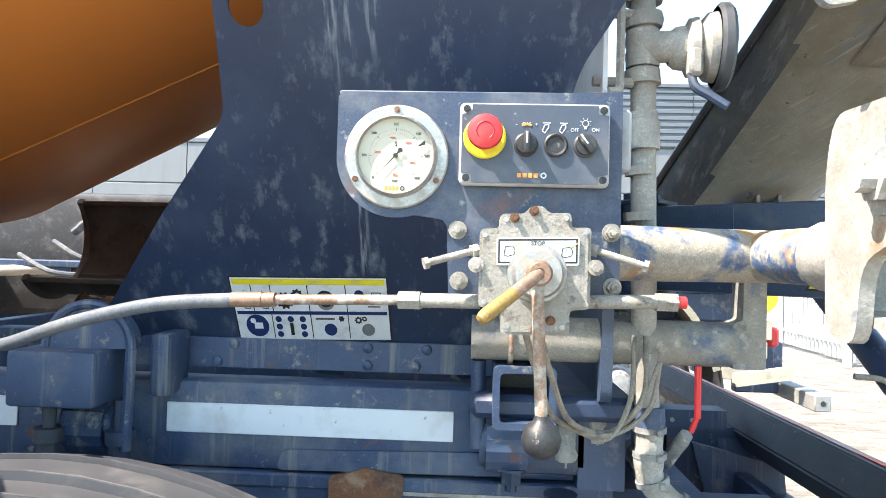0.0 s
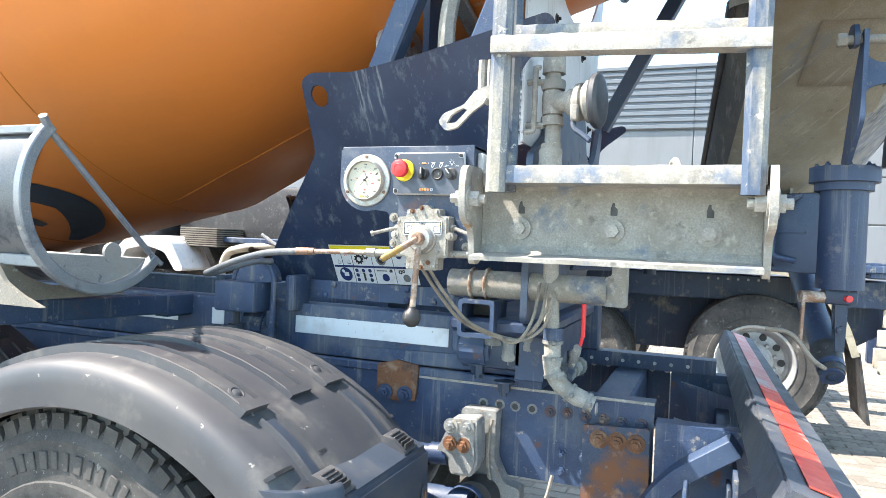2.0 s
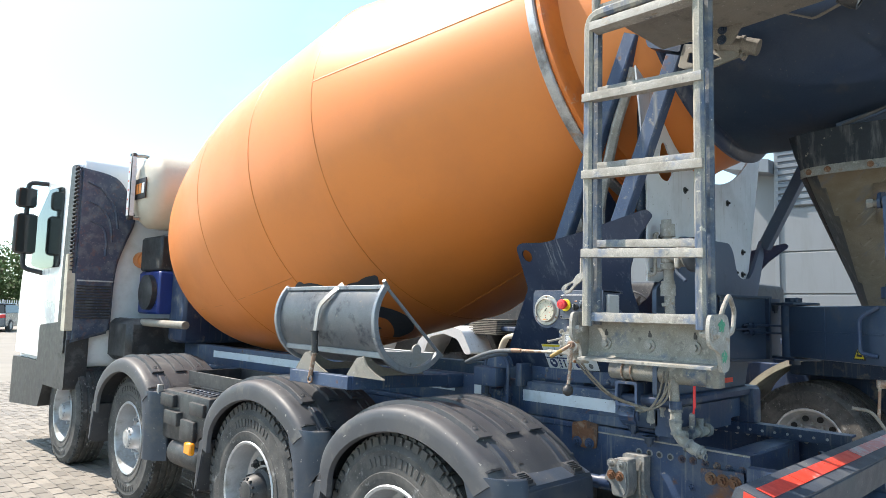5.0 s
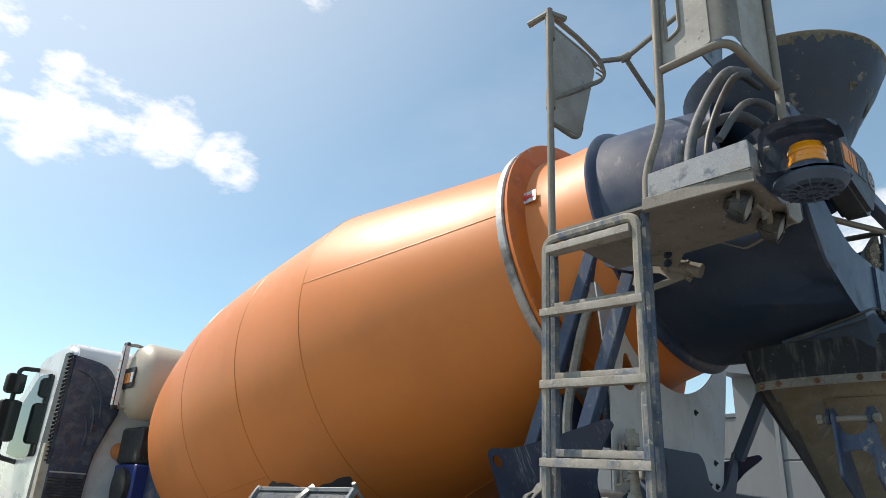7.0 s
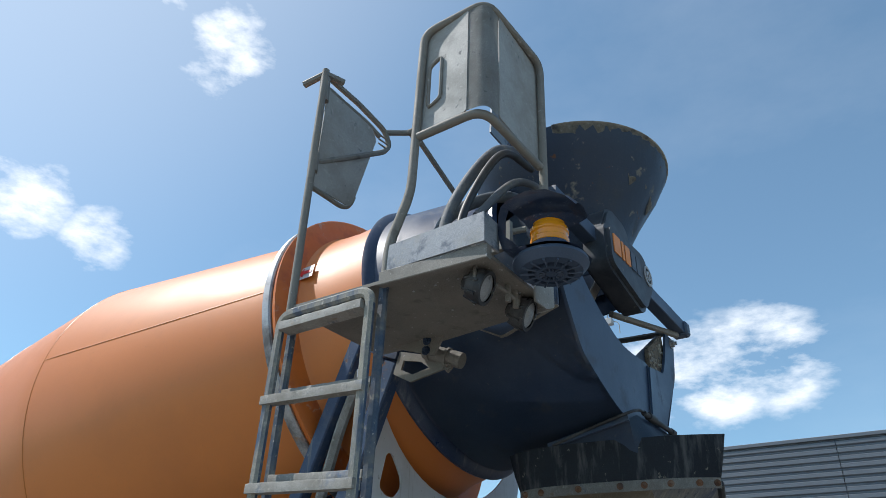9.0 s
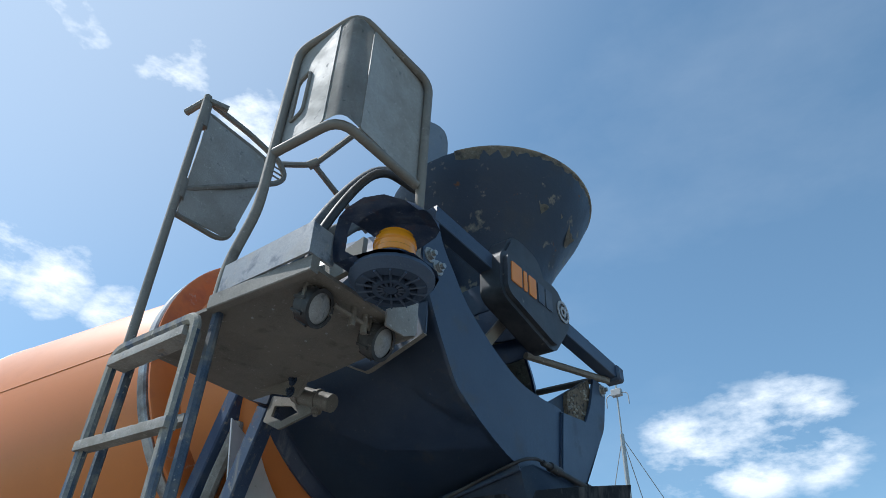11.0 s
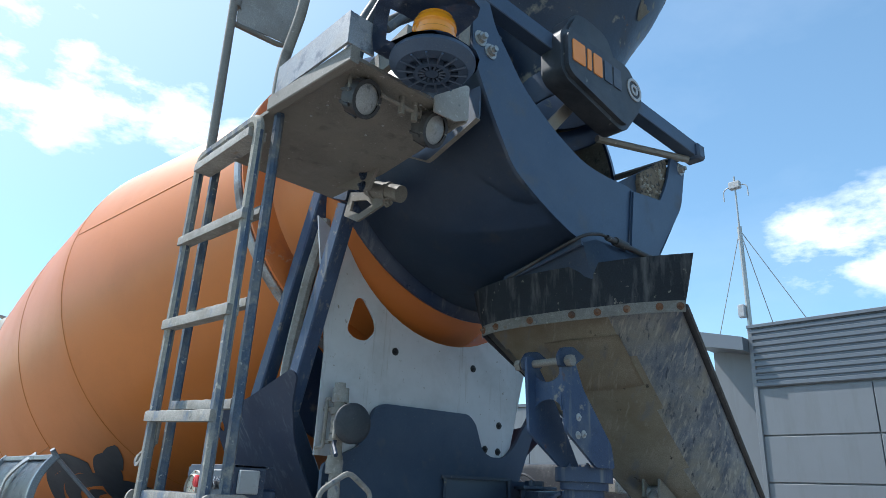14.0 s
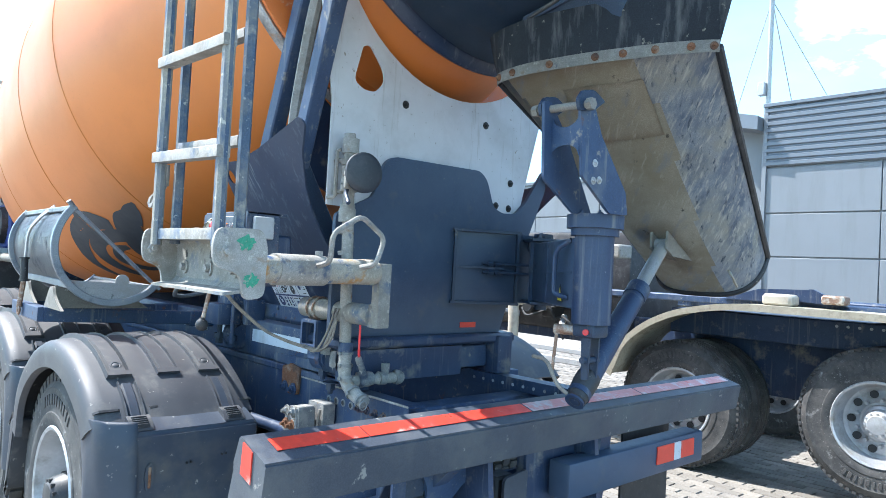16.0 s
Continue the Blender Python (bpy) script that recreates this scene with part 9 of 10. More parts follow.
for x, turn in ((0.162, 0), (0.2345, 38)):
    z = 1.6255
    bm = B()
    lathe(bm, [(0.0, 0.0148), (0.003, 0.0148), (0.0045, 0.0125), (0.009, 0.0118), (0.010, 0.0001)], (x, 0.9825, z), (0, -1, 0), 28)
    kn = part("selector_switch", bm, M_BLACK, rb, "black rotary selector switch")
    bm = B()
    box(bm, (-0.0042, -0.0205, -0.0128), (0.0042, -0.008, 0.0138), 0.0025, 2)
    bm.transform(Matrix.Translation((x, 0.9825, z)) @ Matrix.Rotation(radians(-turn), 4, "Y"))
    part("grip", bm, M_BLACK, kn)
    bm = B()
    box(bm, (-0.0011, -0.0210, -0.001), (0.0011, -0.0203, 0.0132), 0.0003)
    bm.transform(Matrix.Translation((x, 0.9825, z)) @ Matrix.Rotation(radians(-turn), 4, "Y"))
    part("pointer_line", bm, M_LABEL, kn)
bm = B()
lathe(bm, [(0.0, 0.0148), (0.0035, 0.0148), (0.005, 0.0128), (0.004, 0.0105), (0.0025, 0.0100), (0.0025, 0.0001)], (0.1985, 0.9825, 1.6255), (0, -1, 0), 28)
part("push_button", bm, M_BLACK, rb, "round black push button")
YF = 0.9822
lettering("switch_text", "GAS", 0.0062, facing(0.1625, YF, 1.6510), M_LABEL, rb)
lettering("switch_text", "-", 0.0070, facing(0.1500, YF, 1.6510), M_LABEL, rb)
lettering("switch_text", "+", 0.0070, facing(0.1745, YF, 1.6510), M_LABEL, rb)
lettering("switch_text", "OFF", 0.0060, facing(0.2215, YF, 1.6445), M_LABEL, rb)
lettering("switch_text", "ON", 0.0060, facing(0.2470, YF, 1.6450), M_LABEL, rb)
bm = B()
prism(bm, disc2(0.1630, 1.640, 0.0125, 12, 60, 125) + list(reversed(disc2(0.1630, 1.640, 0.0098, 12, 60, 125))), "y", YF - 0.0006, YF)
part("gas_arc", bm, M_INK_ORANGE, rb)
for x in (0.187, 0.208):
    bm = B()
    prism(bm, [(x - 0.006, 1.643), (x - 0.002, 1.640), (x + 0.003, 1.647), (x + 0.003, 1.652), (x - 0.003, 1.651)], "y", YF - 0.0004, YF, holes=[[(x - 0.0045, 1.6435), (x - 0.002, 1.6415), (x + 0.0015, 1.647), (x + 0.0015, 1.6505), (x - 0.002, 1.6498)]])
    box(bm, (x - 0.005, YF - 0.0004, 1.6525), (x + 0.005, YF, 1.6535))
    part("drum_pictogram", bm, M_LABEL, rb)
bm = B()
prism(bm, disc2(0.2345, 1.6530, 0.0042, 16), "y", YF - 0.0004, YF, holes=[disc2(0.2345, 1.6530, 0.0034, 16)])
box(bm, (0.2328, YF - 0.0004, 1.6460), (0.2362, YF, 1.6488))
for a in range(-20, 201, 44):
    cyl(bm, (0.2345 + 0.0054 * math.cos(radians(a)), YF, 1.6530 + 0.0054 * math.sin(radians(a))), (0.2345 + 0.0075 * math.cos(radians(a)), YF, 1.6530 + 0.0075 * math.sin(radians(a))), 0.0003, 4)
part("lamp_pictogram", bm, M_LABEL, rb)
for k in range(4):
    bm = B()
    box(bm, (0.1520 + k * 0.0068, YF - 0.0004, 1.5850), (0.1568 + k * 0.0068, YF, 1.5905))
    part("emblem_bar", bm, M_INK_ORANGE, rb)
bm = B()
lathe(bm, [(0, 0.0022), (0.0004, 0.0022), (0.0004, 0.0038), (0, 0.0038)], (0.1845, YF, 1.5878), (0, -1, 0), 18)
part("emblem_ring", bm, M_LABEL, rb)
# lever valve
VX, VZ = 0.177, 1.468
bm = B()
vs = [(0.108, 1.425), (0.108, 1.519), (0.132, 1.521), (0.132, 1.538), (0.162, 1.539), (0.168, 1.548), (0.183, 1.549), (0.190, 1.540), (0.217, 1.541), (0.217, 1.523), (0.241, 1.524), (0.241, 1.426), (0.217, 1.424), (0.217, 1.394), (0.135, 1.393), (0.135, 1.424)]
prism(bm, round2(vs, 0.006, 3), "y", 0.957, 0.999)
bmesh.ops.bevel(bm, geom=[e for e in bm.edges if e.calc_face_angle(0) > 1.2 and abs(e.verts[0].co.y - 0.957) < 1e-4 and abs(e.verts[1].co.y - 0.957) < 1e-4], offset=0.004, segments=2, affect="EDGES")
va = part("lever_valve", bm, M_CAST, cp, "dirty cast alloy control valve")
bm = B()
prism(bm, round2([(0.128, 1.476), (0.128, 1.509), (0.226, 1.512), (0.226, 1.478)], 0.003), "y", 0.9535, 0.9565)
pl_ = part("stop_label", bm, M_LABEL, va, "white label reading STOP")
bm = B()
fr = [(0.130, 1.4785), (0.130, 1.507), (0.224, 1.510), (0.224, 1.4805)]
fi = [(0.132, 1.4805), (0.132, 1.505), (0.222, 1.508), (0.222, 1.4825)]
prism(bm, fr, "y", 0.9531, 0.9536, holes=[fi])
part("label_border", bm, M_INK, pl_)
lettering("label_text", "STOP", 0.0068, facing(VX, 0.9532, 1.5030), M_INK, pl_)
for x in (0.1435, 0.2115):
    bm = B()
    body = [(x - 0.007, 1.488), (x - 0.0055, 1.4985), (x + 0.004, 1.500), (x + 0.007, 1.495), (x + 0.006, 1.489), (x - 0.002, 1.4865)]
    ins = [(x + (px - x) * 0.86, 1.4935 + (pz - 1.4935) * 0.86) for px, pz in body]
    prism(bm, body, "y", 0.9531, 0.9536, holes=[ins])
    part("drum_pictogram", bm, M_INK, pl_)
    bm = B()
    cyl(bm, (x + 0.004, 0.9533, 1.499), (x + 0.013, 0.9533, 1.5045), 0.0006, 4)
    part("arrow_pictogram", bm, M_YELLOW, pl_)
bm = B()
lathe(bm, [(0.0, 0.031), (0.016, 0.0305), (0.022, 0.027), (0.023, 0.0001)], (VX, 0.957, VZ), (0, -1, 0), 36)
lathe(bm, [(0.0, 0.036), (0.004, 0.035), (0.004, 0.0001)], (VX, 0.957, VZ), (0, -1, 0), 36)
part("valve_cap", bm, M_STEEL, va)
bm = B()
lathe(bm, [(0.02, 0.0155), (0.034, 0.0150), (0.038, 0.012), (0.038, 0.006), (0.036, 0.0055), (0.036, 0.0001)], (VX, 0.957, VZ), (0, -1, 0), 24)
part("spindle", bm, M_ROD, va)
bm = B()
h0, h1 = v3(VX, 0.925, VZ), v3(0.112, 0.880, 1.418)
cyl(bm, h0, h0.lerp(h1, 0.45), 0.0075, 14, 0.0078)
part("handle_shank", bm, M_ROD, va)
bm = B()
cyl(bm, h0.lerp(h1, 0.38), h0.lerp(h1, 0.95), 0.0074, 16, 0.0084)
lathe(bm, [(-0.01, 0.0084), (0.003, 0.008), (0.008, 0.006), (0.0095, 0.0001)], h0.lerp(h1, 0.95), h1 - h0, 16)
part("handle_grip", bm, M_HANDLE, va, "grimy yellow handle grip")
bm = B()
cyl(bm, (VX - 0.001, 0.935, 1.447), (0.181, 0.905, 1.300), 0.0072, 14)
part("lever_rod", bm, M_ROD, va, "rusty plated lever rod")
bm = B()
lathe(bm, [(-0.0225, 0.0001), (-0.021, 0.009), (-0.0135, 0.0185), (0, 0.0225), (0.0135, 0.0185), (0.020, 0.010), (0.024, 0.0085), (0.026, 0.008)], (0.181, 0.903, 1.285), (0, 0, 1), 24)
part("ball_knob", bm, M_BLACK, va, "dusty black ball knob")
for (x, z) in ((0.104, 1.476), (0.246, 1.476), (0.149, 1.5335), (0.172, 1.542), (0.176, 1.400), (0.194, 1.412)):
    bm = B()
    cyl(bm, (x, 0.985, z), (x, 0.955, z), 0.0095 if x < 0.11 or x > 0.24 else 0.006, 16)
    cyl(bm, (x, 0.956, z), (x, 0.950, z), 0.0055 if x < 0.11 or x > 0.24 else 0.004, 6)
    part("screw", bm, M_CEMENT if x < 0.11 or x > 0.24 else M_RUST, va)
for (x, z) in ((0.114, 1.512), (0.234, 1.518), (0.139, 1.531), (0.210, 1.534), (0.114, 1.432), (0.235, 1.432), (0.142, 1.404), (0.208, 1.404)):
    bm = B()
    cyl(bm, (x, 0.958, z), (x, 0.9555, z), 0.0032, 12)
    part("dowel", bm, M_STEEL, va)
# stop screws, slanting outwards
for a, b in (((0.105, 0.975, 1.494), (0.047, 0.955, 1.477)), ((0.244, 0.975, 1.498), (0.302, 0.955, 1.480))):
    a, b = Vector(a), Vector(b)
    bm = B()
    cyl(bm, a, b, 0.0044, 10)
    cyl(bm, b, b + (b - a).normalized() * 0.006, 0.0078, 6)
    cyl(bm, a - (b - a) * 0.02, a + (b - a) * 0.12, 0.0085, 6)
    for i in range(22):
        c = a.lerp(b, 0.15 + 0.8 * i / 22)
        tube(bm, [c + (Vector((0, 1, 0)) * math.cos(k * math.pi / 4) + Vector((0, 0, 1)) * math.sin(k * math.pi / 4)) * 0.0045 for k in range(8)], 0.0006, 4, True)
    part("stop_screw", bm, M_CEMENT, va)
# cable rods left and right
bm = B()
cyl(bm, (0.110, 0.985, 1.4305), (0.030, 1.0, 1.429), 0.0092, 16)
cyl(bm, (0.036, 0.999, 1.429), (0.008, 1.004, 1.4285), 0.0125, 6)
part("cable_end", bm, M_CAST, va)
bm = B()
cyl(bm, (0.010, 1.004, 1.4285), (-0.165, 1.018, 1.4235), 0.0068, 14)
cyl(bm, (-0.155, 1.017, 1.4238), (-0.172, 1.018, 1.4232), 0.0095, 12)
cyl(bm, (-0.172, 1.018, 1.4232), (-0.213, 1.020, 1.422), 0.0105, 10)
part("cable_sleeve", bm, M_ROD, va, "rusty brass cable sleeve")
bm = B()
tube(bm, curve([(-0.205, 1.02, 1.422), (-0.32, 1.03, 1.412), (-0.45, 1.06, 1.382), (-0.555, 1.09, 1.348), (-0.590, 1.115, 1.340), (-0.605, 1.16, 1.338), (-0.595, 1.23, 1.352), (-0.56, 1.30, 1.372), (-0.53, 1.36, 1.375)], 8), 0.0095, 12)
part("control_cable", bm, M_HOSE, va, "grey rubber control cable")
bm = B()
cyl(bm, (0.24, 0.985, 1.434), (0.335, 0.985, 1.436), 0.0088, 16)
cyl(bm, (0.325, 0.985, 1.436), (0.350, 0.985, 1.436), 0.0122, 6)
part("cable_end", bm, M_CAST, va)
bm = B()
cyl(bm, (0.350, 0.985, 1.436), (0.361, 0.985, 1.436), 0.0075, 12)
part("red_cap", bm, M_RED, va)
bm = B()
for dx in (0.0, 0.018):
    tube(bm, curve([(0.165 + dx, 0.985, 1.40), (0.19 + dx, 1.05, 1.33), (0.23 + dx, 1.15, 1.25), (0.33, 1.28 + dx, 1.20), (0.40 - dx, 1.30, 1.24), (0.42, 1.31, 1.32)], 7), 0.0045, 8)
for dx in (0.0, 0.02):
    tube(bm, curve([(0.38 + dx, 1.33, 1.36), (0.37 + dx, 1.30, 1.26), (0.33, 1.28 + dx, 1.195), (0.27, 1.27, 1.21)], 7), 0.0045, 8)
part("cable_loop", bm, M_CABLE, va, "dusty looped cables")

# instruction label on the side plate
lb = thing("safety_label", (-0.22, 1.49, 1.31), "white pictogram safety label with yellow header", "label")


def lab(u, v, y=0.0):
    """u 0..1 across, v 0..1 down the label; y before leaning."""
    x = (-0.377 + 0.309 * u) * (1 - v) + (-0.375 + 0.311 * u) * v
    z = (1.438 + 0.006 * u) * (1 - v) + (1.309 + 0.008 * u) * v
    return v3(x, y, z)


def lab_quad(name, u0, v0, u1, v1, mat, lift=0.0006, parent=None):
    bm = B()
    y = -0.0055 - lift
    q_ = [lab(u0, v0, y), lab(u1, v0, y), lab(u1, v1, y), lab(u0, v1, y)]
    rings(bm, [q_, [p + v3(0, 0.0004, 0) for p in q_]])
    return part(name, lean(bm), mat, parent or lb)


lab_quad("label_sheet", -0.01, -0.02, 1.01, 1.02, M_INK, 0.0)
lab_quad("label_sheet", 0, 0, 1, 1, M_LABEL, 0.0005)
lab_quad("yellow_header", 0.01, 0.02, 0.99, 0.11, M_YELLOW, 0.001)
lab_quad("blue_band", 0.01, 0.53, 0.99, 0.585, M_INK_BLUE, 0.001)
for u in (0.125, 0.25, 0.49, 0.735):
    lab_quad("divider", u - 0.003, 0.11, u + 0.003, 0.53, M_INK, 0.001)
for u in (0.235, 0.49, 0.735):
    lab_quad("divider", u - 0.003, 0.585, u + 0.003, 0.98, M_INK, 0.001)


def lab_disc(u, v, r, mat, n=18, teeth=0, lift=0.0014, hole=0.0):
    r = r * 1.42
    bm = B()
    c = lab(u, v, -0.0055 - lift)
    k = n if not teeth else teeth * 4
    ring_ = []
    for i in range(k):
        a = 2 * math.pi * i / k
        rr = r * (1.0 if not teeth or i % 4 < 2 else 0.78)
        ring_.append((c.x + rr * math.cos(a), c.z + rr * math.sin(a)))
    prism(bm, ring_, "y", c.y, c.y + 0.0004, holes=[disc2(c.x, c.z, r * hole, 12)] if hole else [])
    part("pictogram", lean(bm), mat, lb)


lab_disc(0.335, 0.36, 0.0125, M_INK, teeth=10, hole=0.4)
lab_disc(0.42, 0.27, 0.009, M_INK, teeth=9, hole=0.4)
lab_disc(0.60, 0.34, 0.013, M_INK, hole=0.25)
lab_disc(0.60, 0.37, 0.0125, M_HOSE, hole=0.7, lift=0.002)
lab_disc(0.82, 0.26, 0.0068, M_INK_BLUE)
lab_disc(0.13, 0.77, 0.0165, M_INK_BLUE, 26)
for i in range(3):
    for u in (0.275, 0.355, 0.435):
        if not (u == 0.355 and i):
            lab_disc(u, 0.66 + i * 0.125, 0.0046, M_INK_BLUE, 14)
lab_disc(0.612, 0.83, 0.0092, M_INK_BLUE, 20)
lab_disc(0.86, 0.83, 0.0092, M_HOSE, 20)
lab_disc(0.80, 0.67, 0.0055, M_INK, teeth=8, hole=0.4)
lab_disc(0.84, 0.65, 0.004, M_INK, teeth=8, hole=0.4)
lab_disc(0.69, 0.65, 0.0045, M_INK, teeth=6)
lab_quad("spanner_pictogram", 0.52, 0.64, 0.645, 0.665, M_INK, 0.0014)
lab_quad("figure_pictogram", 0.345, 0.72, 0.368, 0.93, M_INK, 0.0014)
lab_quad("battery_pictogram", 0.90, 0.22, 0.96, 0.32, M_INK, 0.0014)
lab_quad("battery_pictogram", 0.905, 0.235, 0.955, 0.305, M_LABEL, 0.002)
lab_quad("book_pictogram", 0.11, 0.72, 0.165, 0.82, M_LABEL, 0.002)
lab_disc(0.105, 0.69, 0.004, M_LABEL, 12, lift=0.002)
lab_quad("hand_tool_pictogram", 0.87, 0.44, 0.95, 0.46, M_INK, 0.0014)
for u, mt, pts_ in ((0.065, M_INK_GREEN, ((-0.004, 0.0), (-0.001, -0.004), (0.005, 0.006))), (0.185, M_INK_RED, ((-0.004, 0.005), (0.004, -0.005))), (0.185, M_INK_RED, ((-0.004, -0.005), (0.004, 0.005)))):
    bm = B()
    c = lab(u, 0.24, -0.0075)
    tube(bm, [c + v3(a, 0, b) for a, b in pts_], 0.0007, 5)
    part("pictogram", lean(bm), mt, lb)
for u in (0.085, 0.205):
    bm = B()
    c = lab(u, 0.43, -0.0075)
    tube(bm, [c + v3(-0.006, 0, -0.006), c + v3(0, 0, 0.007), c + v3(0.006, 0, -0.006)], 0.0005, 5)
    cyl(bm, c + v3(-0.006, 0, -0.007), c + v3(0.006, 0, -0.007), 0.0009, 5)
    part("pictogram", lean(bm), M_INK, lb)

# junction box with cable saddle on the subframe
jb = thing("junction_box", (-0.62, 1.38, 1.21), "dusty navy junction box on subframe", "box")
bm = B()
box(bm, (-0.715, 1.30, 1.205), (-0.555, 1.42, 1.305), 0.008, 2)
part("box_body", bm, M_NAVY_DUSTY, jb)
bm = B()
lathe(bm, [(0.0, 0.075), (0.05, 0.075), (0.06, 0.06), (0.06, 0.0001)], (-0.60, 1.41, 1.305), (0, -1, 0), 28, 0, 180, (1, 0, 0))
tube(bm, [v3(-0.60 + 0.08 * math.cos(radians(a)), 1.36, 1.305 + 0.08 * math.sin(radians(a))) for a in range(0, 181, 12)], 0.009, 8)
tube(bm, [(-0.52, 1.36, 1.305), (-0.525, 1.36, 1.12)], 0.010, 8)
part("clip_ring", bm, M_NAVY_DUSTY, jb)
for x in (-0.675, -0.54):
    bm = B()
    cyl(bm, (x, 1.37, 1.21), (x, 1.37, 1.12), 0.012, 10)
    cyl(bm, (x, 1.37, 1.155), (x, 1.37, 1.13), 0.026, 14)
    cyl(bm, (x, 1.37, 1.13), (x, 1.37, 1.105), 0.019, 6)
    part("mount_bolt", bm, M_HOPPER_WORN, jb)
bm = B()
box(bm, (-0.505, 1.40, 1.21), (-0.468, 1.50, 1.33), 0.008, 2)
part("side_lug", bm, M_NAVY_DUSTY, jb)

# ---- water pipe with valve and capped outlet ----
wp2 = thing("water_valve_pipe", (0.41, 1.36, 1.03), "cement-crusted vertical water pipe with valve", "pipe")
PXW = 0.398
bm = B()
tube(bm, [(PXW + 0.016, 1.36, 1.20), (PXW + 0.006, 1.36, 1.35), (PXW - 0.012, 1.345, 2.02)], 0.022, 18)
part("riser", bm, M_CEMENT, wp2)
rk = random.Random(41)


def crusty(bm, pts, r, amp, seg=14):
    """A hose or pipe with an uneven cement crust."""
    fine_ = []
    for p, q_ in zip(pts, pts[1:]):
        n_ = max(1, int((q_ - p).length / 0.010))
        fine_ += [p.lerp(q_, i / n_) for i in range(n_)]
    fine_.append(pts[-1])
    loops = []
    for i, p in enumerate(fine_):
        d = (fine_[min(i + 1, len(fine_) - 1)] - fine_[max(i - 1, 0)]).normalized()
        u_ = d.cross(Vector((0.2, 1, 0.1))).normalized()
        w_ = d.cross(u_)
        rr = r * rk.uniform(1 - amp * 0.5, 1 + amp)
        loops.append([p + (u_ * math.cos(k * math.tau / seg) + w_ * math.sin(k * math.tau / seg)) * rr * rk.uniform(1 - amp * 0.35, 1 + amp * 0.35) for k in range(seg)])
    rings(bm, loops)


for z0, z1, r in ((1.685, 1.735, 0.032), (1.735, 1.75, 0.028), (1.80, 1.825, 0.032), (1.83, 1.895, 0.029), (1.90, 1.925, 0.033), (1.945, 2.0, 0.031), (1.56, 1.575, 0.026), (1.64, 1.655, 0.026)):
    bm = B()
    crusty(bm, [v3(PXW - 0.008, 1.35, z0), v3(PXW - 0.009, 1.35, z1)], r, 0.06, 18)
    part("pipe_coupling", bm, M_CEMENT, wp2)
bm = B()
tube(bm, [(PXW - 0.005, 1.345, 1.865), (0.455, 1.32, 1.86)], 0.027, 16)
lathe(bm, [(-0.01, 0.028), (0.0, 0.036), (0.016, 0.038), (0.022, 0.050), (0.036, 0.052), (0.040, 0.044), (0.052, 0.058), (0.066, 0.060)], (0.440, 1.334, 1.86), (1, -0.12, 0), 24)
box(bm, (0.452, 1.28, 1.80), (0.475, 1.31, 1.85), 0.006)
part("valve_body", bm, M_CEMENT, wp2, "cement-crusted valve body")
bm = B()
lathe(bm, [(0.0, 0.068), (0.006, 0.074), (0.018, 0.074), (0.024, 0.068), (0.026, 0.055), (0.027, 0.0001)], (0.505, 1.326, 1.86), (1, -0.12, 0), 28)
part("rubber_cap", bm, M_BOX, wp2, "round dark rubber cap")
bm = B()
tube(bm, curve([(0.46, 1.30, 1.82), (0.462, 1.29, 1.785), (0.485, 1.28, 1.765), (0.51, 1.27, 1.745)], 5), 0.008, 8)
part("cam_lever", bm, M_HOPPER_WORN, wp2)
bm = B()
tube(bm, rounded([(0.355, 1.33, 1.96), (0.345, 1.32, 1.96), (0.345, 1.32, 1.78), (0.32, 1.30, 1.775)], 0.012), 0.008, 6)
for z in (1.80, 1.92):
    cyl(bm, (0.30, 1.33, z), (0.37, 1.335, z), 0.009, 8)
part("pipe_clamp", bm, M_CEMENT, wp2)
bm = B()
crusty(bm, [v3(0.416, 1.36, 1.235), v3(0.416, 1.36, 1.20)], 0.027, 0.03)
part("hose_sleeve", bm, M_NAVY_DUSTY, wp2, "worn blue hose sleeve")
bm = B()
crusty(bm, [v3(*p) for p in curve([(0.417, 1.36, 1.205), (0.417, 1.36, 1.15), (0.420, 1.36, 1.11), (0.445, 1.362, 1.076), (0.480, 1.366, 1.052), (0.535, 1.372, 1.030)], 4)], 0.024, 0.10)
part("crusted_hose", bm, M_CEMENT, wp2, "cement-crusted rubber hose")
for p, d in ((v3(0.417, 1.36, 1.195), v3(0, 0, 1)), (v3(0.418, 1.36, 1.150), v3(0, 0, 1)), (v3(0.424, 1.36, 1.103), v3(-0.3, 0, 1)), (v3(0.470, 1.365, 1.057), v3(-0.8, 0, 0.5)), (v3(0.520, 1.370, 1.035), v3(-0.9, 0, 0.35))):
    bm = B()
    d.normalize()
    lathe(bm, [(-0.005, 0.025), (-0.005, 0.0295), (0.005, 0.0295), (0.005, 0.025)], p, d, 18)
    box(bm, p + v3(0.004, -0.036, -0.006), p + v3(0.016, -0.026, 0.006), 0.002)
    part("hose_clip", bm, M_CASTING, wp2)
bm = B()
tube(bm, [v3(0.545, 1.36 + 0.016 * math.cos(i * 0.524), 1.022 + 0.016 * math.sin(i * 0.524)) for i in range(12)], 0.0025, 6, True)
part("wire_ring", bm, M_STEEL, wp2)
